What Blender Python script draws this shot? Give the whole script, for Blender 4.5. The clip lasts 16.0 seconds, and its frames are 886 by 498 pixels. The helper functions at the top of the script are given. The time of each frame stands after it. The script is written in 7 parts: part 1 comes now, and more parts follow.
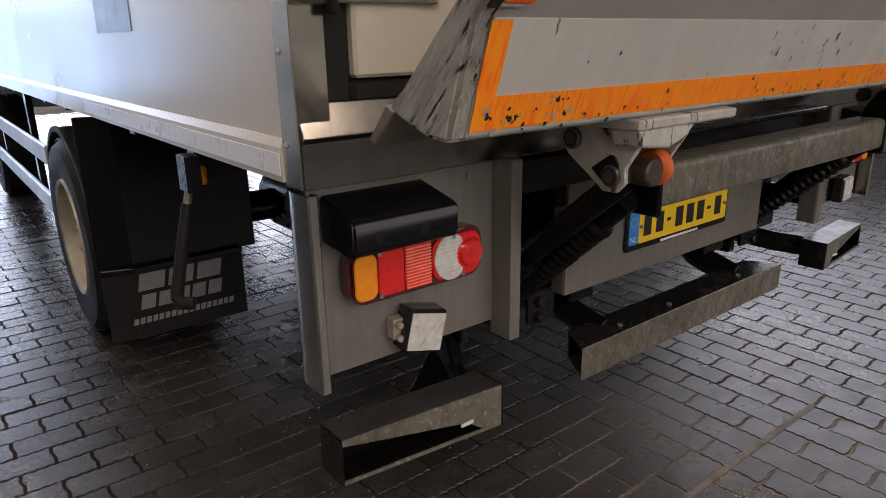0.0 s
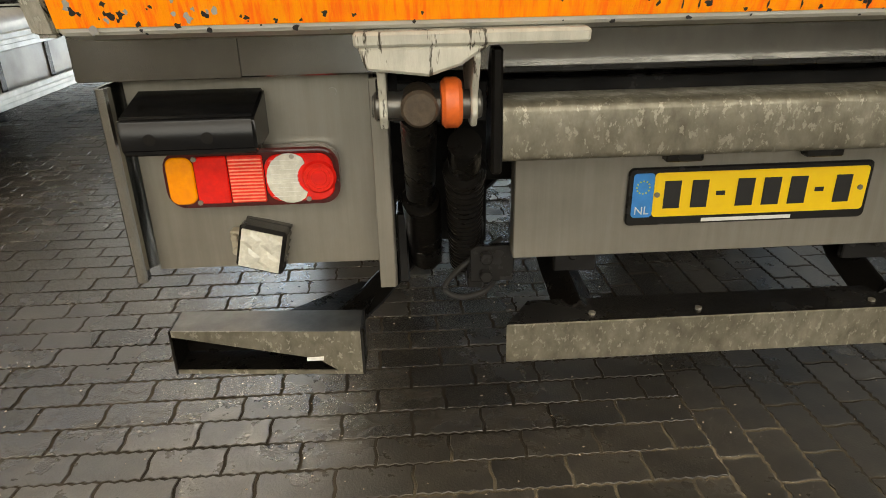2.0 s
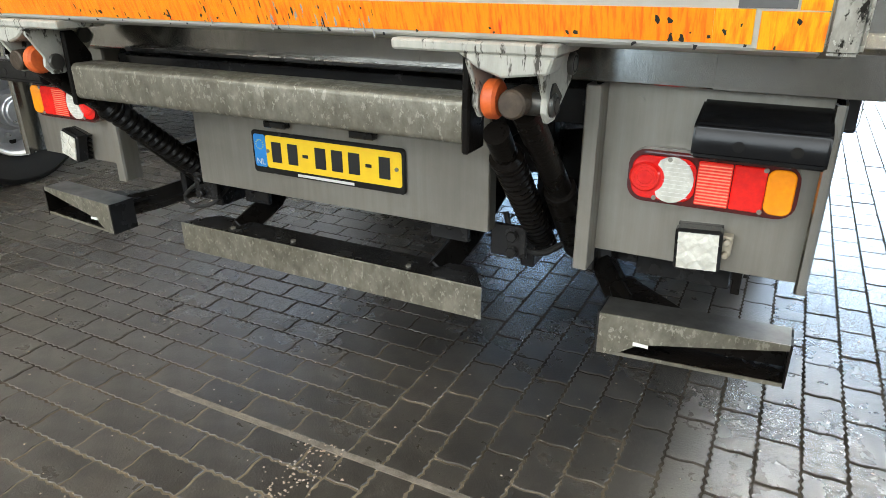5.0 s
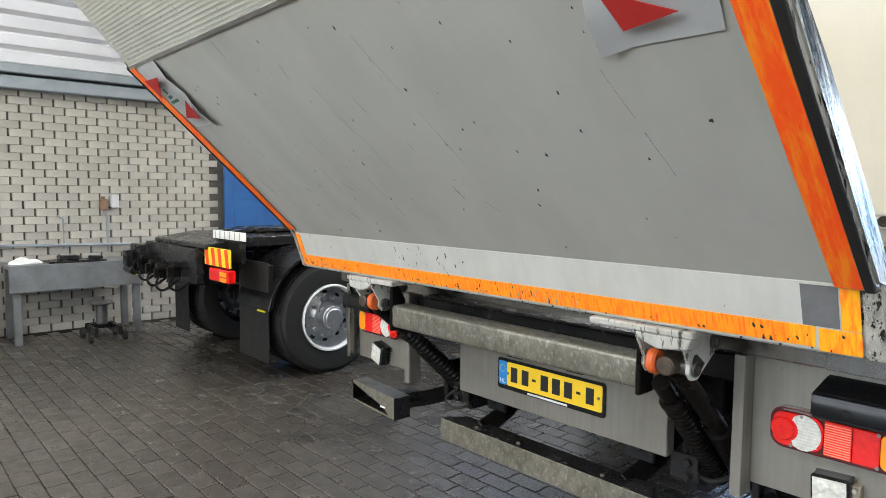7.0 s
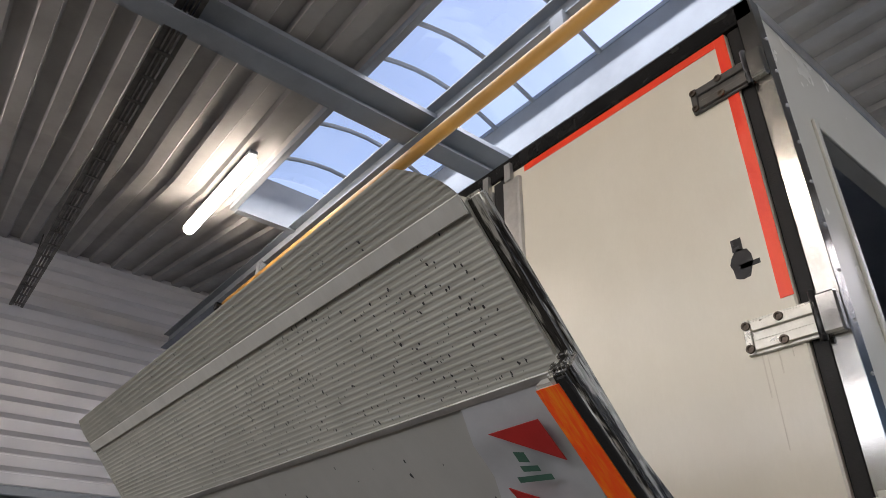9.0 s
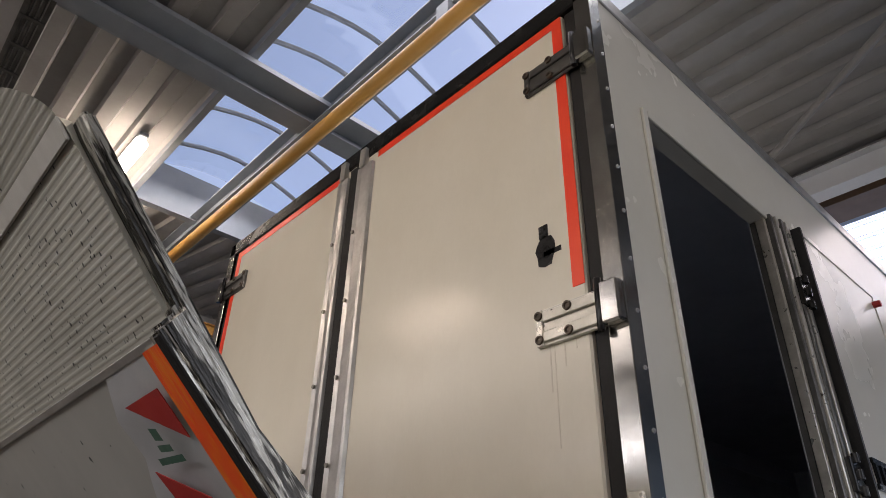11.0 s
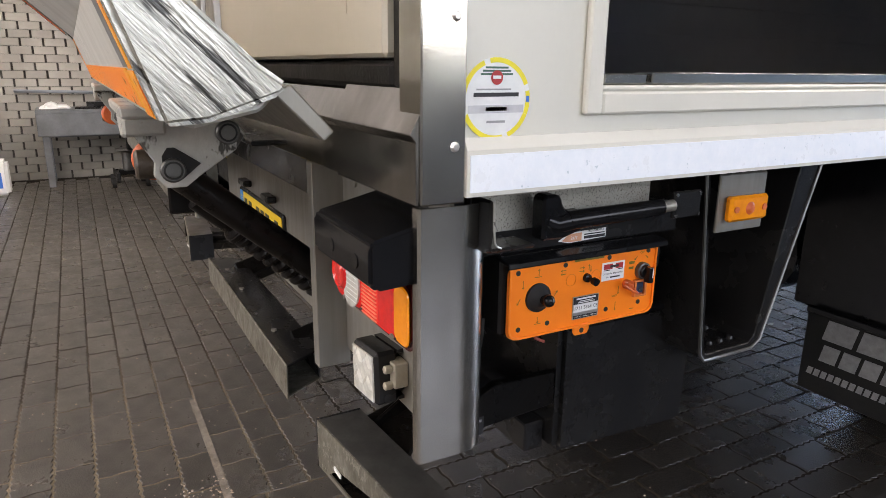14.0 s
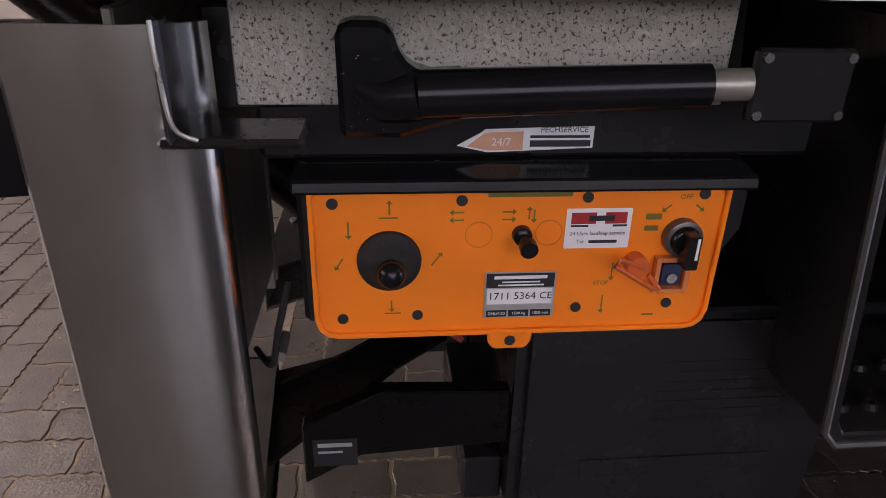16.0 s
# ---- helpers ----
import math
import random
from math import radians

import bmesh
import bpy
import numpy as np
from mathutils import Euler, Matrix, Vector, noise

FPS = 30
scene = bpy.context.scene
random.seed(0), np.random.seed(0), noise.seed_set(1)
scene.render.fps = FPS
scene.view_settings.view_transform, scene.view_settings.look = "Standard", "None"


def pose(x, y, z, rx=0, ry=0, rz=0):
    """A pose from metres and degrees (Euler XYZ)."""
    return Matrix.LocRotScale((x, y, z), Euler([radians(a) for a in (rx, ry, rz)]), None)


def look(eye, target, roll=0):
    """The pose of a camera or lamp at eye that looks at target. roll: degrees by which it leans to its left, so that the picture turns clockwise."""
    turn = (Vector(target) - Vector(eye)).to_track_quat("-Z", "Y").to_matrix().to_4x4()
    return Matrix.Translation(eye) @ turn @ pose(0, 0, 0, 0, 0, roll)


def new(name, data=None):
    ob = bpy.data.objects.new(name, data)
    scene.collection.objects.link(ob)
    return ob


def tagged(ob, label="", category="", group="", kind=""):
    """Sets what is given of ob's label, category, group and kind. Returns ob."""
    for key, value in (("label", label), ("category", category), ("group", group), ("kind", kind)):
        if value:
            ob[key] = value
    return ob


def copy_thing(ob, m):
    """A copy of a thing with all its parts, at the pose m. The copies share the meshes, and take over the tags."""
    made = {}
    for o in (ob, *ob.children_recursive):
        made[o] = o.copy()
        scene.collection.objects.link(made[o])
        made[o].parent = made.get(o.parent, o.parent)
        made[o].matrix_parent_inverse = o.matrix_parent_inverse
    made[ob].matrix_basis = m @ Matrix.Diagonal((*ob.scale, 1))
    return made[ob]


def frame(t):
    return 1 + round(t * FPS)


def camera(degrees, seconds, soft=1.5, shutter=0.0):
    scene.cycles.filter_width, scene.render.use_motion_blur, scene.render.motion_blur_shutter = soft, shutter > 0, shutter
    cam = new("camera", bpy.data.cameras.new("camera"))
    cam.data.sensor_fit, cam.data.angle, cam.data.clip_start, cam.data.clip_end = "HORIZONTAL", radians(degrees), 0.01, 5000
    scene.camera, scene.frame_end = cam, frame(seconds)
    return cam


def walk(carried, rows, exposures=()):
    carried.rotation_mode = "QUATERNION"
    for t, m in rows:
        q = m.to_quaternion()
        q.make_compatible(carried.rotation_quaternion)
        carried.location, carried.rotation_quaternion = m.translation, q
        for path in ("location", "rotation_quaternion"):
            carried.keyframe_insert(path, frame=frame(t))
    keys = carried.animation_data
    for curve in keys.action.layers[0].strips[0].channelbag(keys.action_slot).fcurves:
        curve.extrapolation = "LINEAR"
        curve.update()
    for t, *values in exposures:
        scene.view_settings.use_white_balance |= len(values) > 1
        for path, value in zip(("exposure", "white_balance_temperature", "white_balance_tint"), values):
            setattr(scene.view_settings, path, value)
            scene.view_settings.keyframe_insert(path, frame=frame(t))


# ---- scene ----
cam = camera(67.3, 16.0, soft=0.7)

PATH = [
    (0, (-1.798, -1.272, 1.398), (-0.625, 0.233, 0.799), -1.0),
    (0.5, (-1.573, -1.357, 1.362), (-0.718, 0.3, 0.638), -1.3),
    (1, (-1.308, -1.419, 1.365), (-0.775, 0.348, 0.593), -1.4),
    (1.5, (-1.011, -1.474, 1.37), (-0.793, 0.347, 0.574), -1.4),
    (2, (-0.735, -1.48, 1.348), (-0.638, 0.348, 0.543), -1.2),
    (2.5, (-0.423, -1.469, 1.35), (-0.388, 0.36, 0.542), -1.0),
    (3, (-0.07, -1.479, 1.354), (-0.115, 0.351, 0.548), -0.7),
    (3.5, (0.255, -1.494, 1.358), (0.117, 0.335, 0.561), -0.6),
    (3.7, (0.393, -1.485, 1.349), (0.237, 0.341, 0.547), -0.4),
    (5.8, (1.435, -1.873, 1.45), (0.172, -0.494, 0.74), 0.2),
    (6, (1.478, -1.93, 1.479), (0.159, -0.587, 0.802), 0.3),
    (6.5, (1.556, -2.036, 1.553), (0.128, -0.717, 1.081), 0.1),
    (7, (1.639, -2.16, 1.609), (0.146, -0.838, 1.446), 0.4),
    (7.2, (1.663, -2.202, 1.62), (0.15, -0.897, 1.541), 0.0),
    (7.3, (1.674, -2.223, 1.624), (0.166, -0.909, 1.653), 0.7),
    (7.5, (1.693, -2.266, 1.638), (0.187, -0.961, 1.798), 0.5),
    (8, (1.763, -2.346, 1.655), (0.279, -1.106, 2.163), 0.5),
    (8.5, (1.839, -2.299, 1.696), (0.414, -1.163, 2.52), 0.3),
    (8.7, (1.873, -2.244, 1.712), (0.47, -1.154, 2.63), 0.5),
    (10.8, (2.125, -1.639, 1.725), (0.855, -0.559, 2.83), 2.0),
    (11, (2.125, -1.62, 1.719), (0.842, -0.474, 2.739), 1.7),
    (11.5, (2.112, -1.586, 1.688), (0.797, -0.296, 2.468), 1.1),
    (12, (2.096, -1.542, 1.645), (0.77, -0.125, 2.13), -0.2),
    (12.2, (2.089, -1.485, 1.615), (0.758, -0.038, 1.981), -0.1),
    (12.5, (2.062, -1.354, 1.555), (0.704, 0.103, 1.734), -0.1),
    (13, (2.025, -1.173, 1.436), (0.665, 0.289, 1.332), 0.1),
    (13.5, (2.025, -0.892, 1.351), (0.533, 0.392, 0.995), 0.5),
    (14, (2.033, -0.624, 1.326), (0.34, 0.3, 0.799), 0.6),
    (14.5, (1.943, -0.383, 1.302), (0.168, 0.31, 0.696), 0.6),
    (14.8, (1.868, -0.253, 1.267), (0.058, 0.319, 0.634), 1.0),
    (15, (1.816, -0.179, 1.248), (-0.007, 0.296, 0.578), 0.4),
    (15.5, (1.703, -0.051, 1.229), (-0.102, 0.178, 0.399), 0.2),
    (16, (1.667, -0.014, 1.193), (-0.131, 0.164, 0.335), 1.3),
]
walk(cam, [(t, look(eye, target, roll)) for t, eye, target, roll in PATH], exposures=[(0.0, 0.05, 7700, 22), (0.5, 0.35, 7600, 21), (1.0, 0.7, 7900, 15), (2.0, 0.95, 8900, 8), (3.5, 0.95, 7300, 3), (6.0, 1.65, 6600, 6), (6.5, 1.6, 6450, 6), (7.5, 0.8, 6700, 12), (8.5, 0.1, 6750, 17), (11.0, -0.45, 7250, 21), (12.5, -0.15, 7050, 25), (13.5, 0.8, 7300, 20), (14.0, 1.05, 7350, 19), (15.0, 1.0, 7400, 18), (15.5, 0.55, 7600, 20), (16.0, 0.5, 7700, 34)])

# ---- light: overcast daylight through the open hall front and the roof lights, plus added fills ----
world = bpy.data.worlds.new("sky")
scene.world = world
world.use_nodes = True
wn = world.node_tree.nodes
sky = wn.new("ShaderNodeTexSky")
sky.sky_type = 'NISHITA'
sky.sun_disc = False
sky.sun_elevation, sky.sun_rotation = radians(38), radians(20)
sky.dust_density, sky.ozone_density = 1.5, 2.5
pale = wn.new("ShaderNodeHueSaturation")      # cloud cover
pale.inputs["Saturation"].default_value = 0.85
world.node_tree.links.new(sky.outputs[0], pale.inputs["Color"])
world.node_tree.links.new(pale.outputs[0], wn["Background"].inputs[0])
wn["Background"].inputs[1].default_value = 0.38

sun = new("sun", bpy.data.lights.new("sun", 'SUN'))
sun.data.energy, sun.data.angle, sun.data.color = 0.8, radians(15), (1.0, 0.97, 0.93)
sun.matrix_world = look((8, 24, 20), (0, 0, 0))


def area(name, eye, target, w, h, power, color):
    ob = new(name, bpy.data.lights.new(name, 'AREA'))
    ob.data.shape, ob.data.size, ob.data.size_y = 'RECTANGLE', w, h
    ob.data.energy, ob.data.color = power, color
    ob.matrix_world = look(eye, target)
    return ob


area("front_daylight", (0.0, 15.3, 2.3), (0.0, 0.0, 1.6), 12.5, 4.0, 620, (0.30, 0.57, 1.0))
# added fill from behind; no source is seen there
area("rear_fill", (0.5, -7.35, 3.4), (0.5, 0.0, 1.5), 11.0, 2.0, 190, (1.0, 0.965, 0.90))
# added fill for the right flank, through a made-up window
area("side_fill", (7.3, 0.8, 2.95), (0.0, 0.8, 1.6), 6.5, 2.3, 80, (0.78, 0.88, 1.0))
area("roof_daylight", (-0.5, 0.29, 5.35), (-0.5, 0.29, 0.0), 5.5, 1.38, 110, (0.85, 0.92, 1.0))
# added fill from above, behind the truck, to brighten the rear doors
area("roof_fill_south", (-2.0, -5.4, 5.18), (-2.0, -5.4, 0.0), 9.6, 1.7, 160, (1.0, 0.97, 0.92))


# ---- materials ----
def material(name, c1, c2=None, scale=6.0, rough=(0.4, 0.55), metal=0.0, bump=0.0, fine=120.0, spots=None,
             spot_scale=40.0, spot_at=0.62, stretch=(1, 1, 1), coat=0.0, alpha=None, emit=0.0, turn=(0, 0, 0), per_piece=0.0,
             grime=0.0, grime_colour=(0.03, 0.025, 0.02), spec=0.5):
    m = bpy.data.materials.new(name)
    m.use_nodes = True
    nt = m.node_tree
    n, l = nt.nodes, nt.links
    p = n["Principled BSDF"]
    tc = n.new("ShaderNodeTexCoord")
    mp = n.new("ShaderNodeMapping")
    if any(turn):
        mp.vector_type = 'TEXTURE'      # turns first, then stretches along the turned axes
        stretch = [1 / v for v in stretch]
    mp.inputs["Scale"].default_value = stretch
    mp.inputs["Rotation"].default_value = [radians(a) for a in turn]
    l.new(tc.outputs["Object"], mp.inputs["Vector"])

    def noise_tex(sc, detail=5.0, r=0.6, vec=None):
        t = n.new("ShaderNodeTexNoise")
        t.inputs["Scale"].default_value, t.inputs["Detail"].default_value, t.inputs["Roughness"].default_value = sc, detail, r
        l.new((vec or mp).outputs[0 if vec is None else "Object"], t.inputs["Vector"])
        return t

    def ramp(src, a, b):
        r = n.new("ShaderNodeMapRange")
        r.inputs["From Min"].default_value, r.inputs["From Max"].default_value = a, b
        l.new(src, r.inputs["Value"])
        return r.outputs["Result"]

    def mix(fac, a, b):
        x = n.new("ShaderNodeMix")
        x.data_type = 'RGBA'
        if hasattr(fac, "links"):
            l.new(fac, x.inputs[0])
        else:
            x.inputs[0].default_value = fac
        for sock, v in ((x.inputs[6], a), (x.inputs[7], b)):
            if hasattr(v, "links"):
                l.new(v, sock)
            else:
                sock.default_value = (*v, 1)
        return x.outputs[2]

    big, small = noise_tex(scale), noise_tex(fine, 3.0)
    c2 = c2 or tuple(v * 0.82 for v in c1)
    col = mix(ramp(big.outputs["Fac"], 0.32, 0.68), c1, c2)
    col = mix(ramp(small.outputs["Fac"], 0.2, 1.6), col, c2)
    if per_piece:
        oi = n.new("ShaderNodeObjectInfo")
        gi = n.new("ShaderNodeNewGeometry")
        ad = n.new("ShaderNodeMath")
        ad.operation = 'ADD'
        l.new(oi.outputs["Random"], ad.inputs[0])
        l.new(gi.outputs["Random Per Island"], ad.inputs[1])
        fr = n.new("ShaderNodeMath")
        fr.operation = 'FRACT'
        l.new(ad.outputs[0], fr.inputs[0])
        hv = n.new("ShaderNodeHueSaturation")
        l.new(ramp(fr.outputs[0], 0, 1), hv.inputs["Value"])
        hv.inputs["Value"].links[0].from_node.inputs["To Min"].default_value = 1 - per_piece
        hv.inputs["Value"].links[0].from_node.inputs["To Max"].default_value = 1 + per_piece
        l.new(col, hv.inputs["Color"])
        col = hv.outputs["Color"]
    if spots:
        sp = noise_tex(spot_scale, 4.0, 0.7)
        col = mix(ramp(sp.outputs["Fac"], spot_at, spot_at + 0.05), col, spots)
    if grime:
        g = noise_tex(2.3, 8.0, 0.65, tc)
        gm = n.new("ShaderNodeMath")
        gm.operation = 'MULTIPLY'
        l.new(ramp(g.outputs["Fac"], 0.45, 0.8), gm.inputs[0])
        gm.inputs[1].default_value = grime
        col = mix(gm.outputs[0], col, grime_colour)
    l.new(col, p.inputs["Base Color"])
    rr = ramp(big.outputs["Fac"], 0.3, 0.7)
    rr.node.inputs["To Min"].default_value, rr.node.inputs["To Max"].default_value = rough
    l.new(rr, p.inputs["Roughness"])
    p.inputs["Metallic"].default_value = metal
    p.inputs["Specular IOR Level"].default_value = spec
    p.inputs["Coat Weight"].default_value = coat
    p.inputs["Coat Roughness"].default_value = 0.08
    if alpha is not None:
        p.inputs["Transmission Weight"].default_value = alpha
    if emit:
        p.inputs["Emission Color"].default_value = (*c1, 1)
        p.inputs["Emission Strength"].default_value = emit
    if bump:
        b = n.new("ShaderNodeBump")
        b.inputs["Strength"].default_value, b.inputs["Distance"].default_value = bump, 0.004
        l.new(small.outputs["Fac"], b.inputs["Height"])
        l.new(b.outputs[0], p.inputs["Normal"])
    return m


WHITE = material("cream_body_panel", (0.70, 0.68, 0.605), (0.64, 0.62, 0.545), 1.5, (0.20, 0.29), coat=0.0, grime=0.16,
                 grime_colour=(0.40, 0.35, 0.27), spec=0.3)
DOORW = material("cream_door_panel", (0.70, 0.66, 0.56), (0.64, 0.60, 0.50), 2.0, (0.16, 0.26), stretch=(1, 1, 0.35), grime=0.14,
                 grime_colour=(0.45, 0.38, 0.28), spec=0.28)
ALU = material("dull_aluminium", (0.62, 0.61, 0.58), (0.45, 0.44, 0.42), 9, (0.28, 0.45), 0.85, 0.15, grime=0.35)
TAPEW = material("white_reflective_tape", (0.88, 0.90, 0.92), (0.80, 0.84, 0.88), 30, (0.25, 0.35), bump=0.1, spots=(0.55, 0.62, 0.66),
                 spot_scale=90, spot_at=0.66)
CHROME = material("polished_stainless", (0.64, 0.63, 0.60), (0.50, 0.49, 0.455), 7, (0.10, 0.24), 1.0, 0.02, grime=0.4,
                  grime_colour=(0.10, 0.085, 0.07))
SILLM = material("stained_polished_sill", (0.44, 0.43, 0.40), (0.26, 0.25, 0.235), 5, (0.12, 0.28), 1.0, 0.04, fine=40, stretch=(1.6, 1, 0.6), spots=(0.16, 0.145, 0.12),
                 spot_scale=12, spot_at=0.68, grime=0.45, grime_colour=(0.08, 0.07, 0.055))
STEEL = material("brushed_stainless_plate", (0.305, 0.287, 0.25), (0.25, 0.234, 0.202), 5, (0.34, 0.48), 0.55, 0.03, fine=60,
                 stretch=(9, 9, 0.5), grime=0.55, grime_colour=(0.13, 0.11, 0.085))
HINGEM = material("stained_steel", (0.66, 0.64, 0.57), (0.46, 0.44, 0.38), 16, (0.24, 0.40), 0.7, 0.05, spots=(0.07, 0.055, 0.04), spot_scale=22, spot_at=0.66, grime=0.55, grime_colour=(0.06, 0.05, 0.04))
GALV = material("dirty_galvanised_steel", (0.28, 0.264, 0.215), (0.13, 0.12, 0.092), 24, (0.28, 0.50), 0.45, 0.4, fine=60, spots=(0.33, 0.314, 0.258),
                spot_scale=62, spot_at=0.565, stretch=(1.3, 1.0, 0.8), grime=0.7, grime_colour=(0.04, 0.033, 0.02))
BOSS = material("rusty_boss_steel", (0.10, 0.072, 0.05), (0.045, 0.034, 0.025), 30, (0.4, 0.6), 0.4, 0.3)
SPECK = material("speckled_galvanised_sheet", (0.48, 0.455, 0.39), (0.32, 0.30, 0.25), 8, (0.3, 0.5), 0.3, 0.3, spots=(0.06, 0.05, 0.038),
                 spot_scale=330, spot_at=0.56)
POSTM = material("brushed_stainless_guard", (0.66, 0.65, 0.61), (0.52, 0.51, 0.47), 2, (0.16, 0.27), 1.0, 0.02, fine=60, stretch=(9, 9, 0.4), grime=0.5,
                 grime_colour=(0.11, 0.095, 0.07))
DROP = material("water_drop", (0.9, 0.92, 0.95), None, 20, (0.02, 0.05), alpha=1.0)
BLACK = material("black_paint", (0.009, 0.009, 0.0100), (0.015, 0.0147, 0.0145), 8, (0.15, 0.34), 0.0, 0.05, grime=0.3, grime_colour=(0.020, 0.017, 0.012), spec=0.3)
PLASTIC = material("black_plastic", (0.005, 0.005, 0.0055), (0.008, 0.008, 0.0088), 20, (0.14, 0.24), 0.0, 0.0, fine=260, spec=0.2)
RUBBER = material("black_rubber", (0.014, 0.014, 0.0147), (0.021, 0.0205, 0.0195), 12, (0.5, 0.7), 0.0, 0.3, grime=0.3, grime_colour=(0.035, 0.03, 0.024), spec=0.2)
# greasy black steel, coloured near black to include the shade under the truck
SHADEBLACK = material("greasy_shaded_steel", (0.003, 0.003, 0.003), (0.006, 0.0055, 0.005), 14, (0.2, 0.4), 0.0, 0.2, grime=0.3, grime_colour=(0.02, 0.011, 0.006), spec=0.12)
DARKM = material("dull_dark_profile", (0.16, 0.155, 0.145), (0.09, 0.088, 0.082), 12, (0.3, 0.45), 0.7, 0.05, grime=0.5, grime_colour=(0.03, 0.026, 0.02))
BENCHM = material("scuffed_bench_steel", (0.24, 0.25, 0.255), (0.15, 0.156, 0.16), 5, (0.35, 0.5), 0.5, 0.1, grime=0.5, grime_colour=(0.07, 0.06, 0.05))
LINER = material("grey_cargo_liner", (0.62, 0.64, 0.68), (0.54, 0.56, 0.60), 3, (0.5, 0.7), 0.0, 0.2)
TAPE = material("red_reflective_tape", (0.88, 0.035, 0.014), (0.95, 0.075, 0.02), 1.0, (0.3, 0.42), 0.0, 0.2, fine=12, spots=(0.10, 0.04, 0.03),
                spot_scale=1.3, spot_at=0.71, stretch=(14, 14, 5))
TAPES = material("slope_edge_tape", (1.0, 0.05, 0.010), (1.0, 0.26, 0.013), 1.0, (0.28, 0.40), 0.0, 0.25, fine=5, spots=(0.45, 0.03, 0.02),
                 spot_scale=0.9, spot_at=0.66, stretch=(70, 70, 9), turn=(43.7, 0, 0))
TAPEY = material("flame_orange_reflective_tape", (1.0, 0.34, 0.012), (1.0, 0.15, 0.010), 1.0, (0.28, 0.40), 0.0, 0.3, fine=6, spots=(0.85, 0.035, 0.02),
                 spot_scale=0.17, spot_at=0.69, stretch=(120, 16, 16))
TAPEC = material("yellow_orange_reflective_tape", (1.0, 0.48, 0.014), (1.0, 0.20, 0.012), 1.0, (0.28, 0.40), 0.0, 0.3, fine=6, spots=(0.20, 0.12, 0.06),
                 spot_scale=0.17, spot_at=0.70, stretch=(120, 16, 16))
for tape in (TAPES, TAPEY, TAPEC):      # crisp streaks
    for nd in tape.node_tree.nodes:
        if nd.type == "MAP_RANGE" and abs(nd.inputs["From Min"].default_value - 0.32) < 1e-4:
            nd.inputs["From Min"].default_value, nd.inputs["From Max"].default_value = 0.45, 0.64
GREYP = material("grey_platform_paint", (0.455, 0.445, 0.405), (0.395, 0.385, 0.35), 1.6, (0.38, 0.55), 0.1, 0.08, spots=(0.06, 0.055, 0.05),
                 spot_scale=11, spot_at=0.735, stretch=(2.2, 0.7, 0.7), grime=0.22, grime_colour=(0.22, 0.20, 0.17))
LIGHTP = material("pale_platform_extrusion", (0.62, 0.61, 0.56), (0.52, 0.51, 0.46), 4, (0.3, 0.45), 0.25, 0.1, spots=(0.08, 0.07, 0.06),
                  spot_scale=10, spot_at=0.71, stretch=(3.0, 0.8, 0.8), grime=0.25, grime_colour=(0.25, 0.23, 0.19))
RIDGE = material("ridged_aluminium", (0.50, 0.49, 0.425), (0.40, 0.393, 0.34), 5, (0.42, 0.56), 0.2, 0.1, spots=(0.09, 0.09, 0.08), spot_scale=26,
                 spot_at=0.68, stretch=(1, 1.4, 1.4), grime=0.2, grime_colour=(0.2, 0.19, 0.16))
SCRAPED = material("scraped_black_aluminium", (0.64, 0.62, 0.55), (0.30, 0.29, 0.255), 1.0, (0.16, 0.36), 0.45, 0.28, fine=3, spots=(0.03, 0.028, 0.024),
                   spot_scale=0.8, spot_at=0.52, stretch=(60, 60, 6), turn=(43.7, 0, 0))
WHITEM = material("chipped_white_steel", (0.55, 0.54, 0.48), (0.42, 0.41, 0.36), 14, (0.35, 0.5), 0.0, 0.15, spots=(0.045, 0.04, 0.03), spot_scale=9,
                  spot_at=0.575, stretch=(6, 2, 1.2), grime=0.5)
ORANGE = material("orange_plastic_panel", (1.0, 0.24, 0.015), (0.95, 0.21, 0.012), 20, (0.28, 0.4), 0.0, 0.06)
ORANGER = material("orange_polyurethane_ring", (0.85, 0.16, 0.03), (0.6, 0.10, 0.02), 30, (0.4, 0.55), 0.0, 0.2, grime=0.4)
RED = material("red_lens", (0.86, 0.014, 0.010), (0.66, 0.008, 0.008), 60, (0.10, 0.18), coat=0.6)
REDBAR = material("ribbed_red_lens", (0.95, 0.05, 0.03), (0.75, 0.02, 0.015), 60, (0.10, 0.18), coat=0.6)
BEZEL = material("dark_red_lamp_bezel", (0.10, 0.006, 0.006), (0.05, 0.004, 0.004), 40, (0.10, 0.2), coat=0.5)
AMBER = material("amber_lens", (0.98, 0.33, 0.008), (0.86, 0.25, 0.006), 60, (0.10, 0.18), coat=0.6)
CLEAR = material("clear_lens", (0.72, 0.71, 0.64), (0.50, 0.49, 0.43), 60, (0.12, 0.25), 0.0, 0.2, coat=0.7)
YELLOW = material("yellow_number_plate", (1.0, 0.66, 0.03), (0.95, 0.60, 0.03), 30, (0.3, 0.4), 0.0, 0.05)
BLUE = material("blue_print", (0.02, 0.16, 0.62), (0.02, 0.13, 0.5), 30, (0.3, 0.45))
GREYL = material("worn_pale_print", (0.34, 0.34, 0.34), (0.22, 0.22, 0.22), 40, (0.4, 0.55))
WHITEI = material("white_print", (0.80, 0.80, 0.78), (0.7, 0.7, 0.68), 40, (0.35, 0.5))
GREYI = material("grey_print", (0.33, 0.33, 0.33), None, 40, (0.35, 0.5))
PATCH = material("dark_grey_patch_print", (0.15, 0.15, 0.15), (0.11, 0.11, 0.11), 20, (0.4, 0.5))
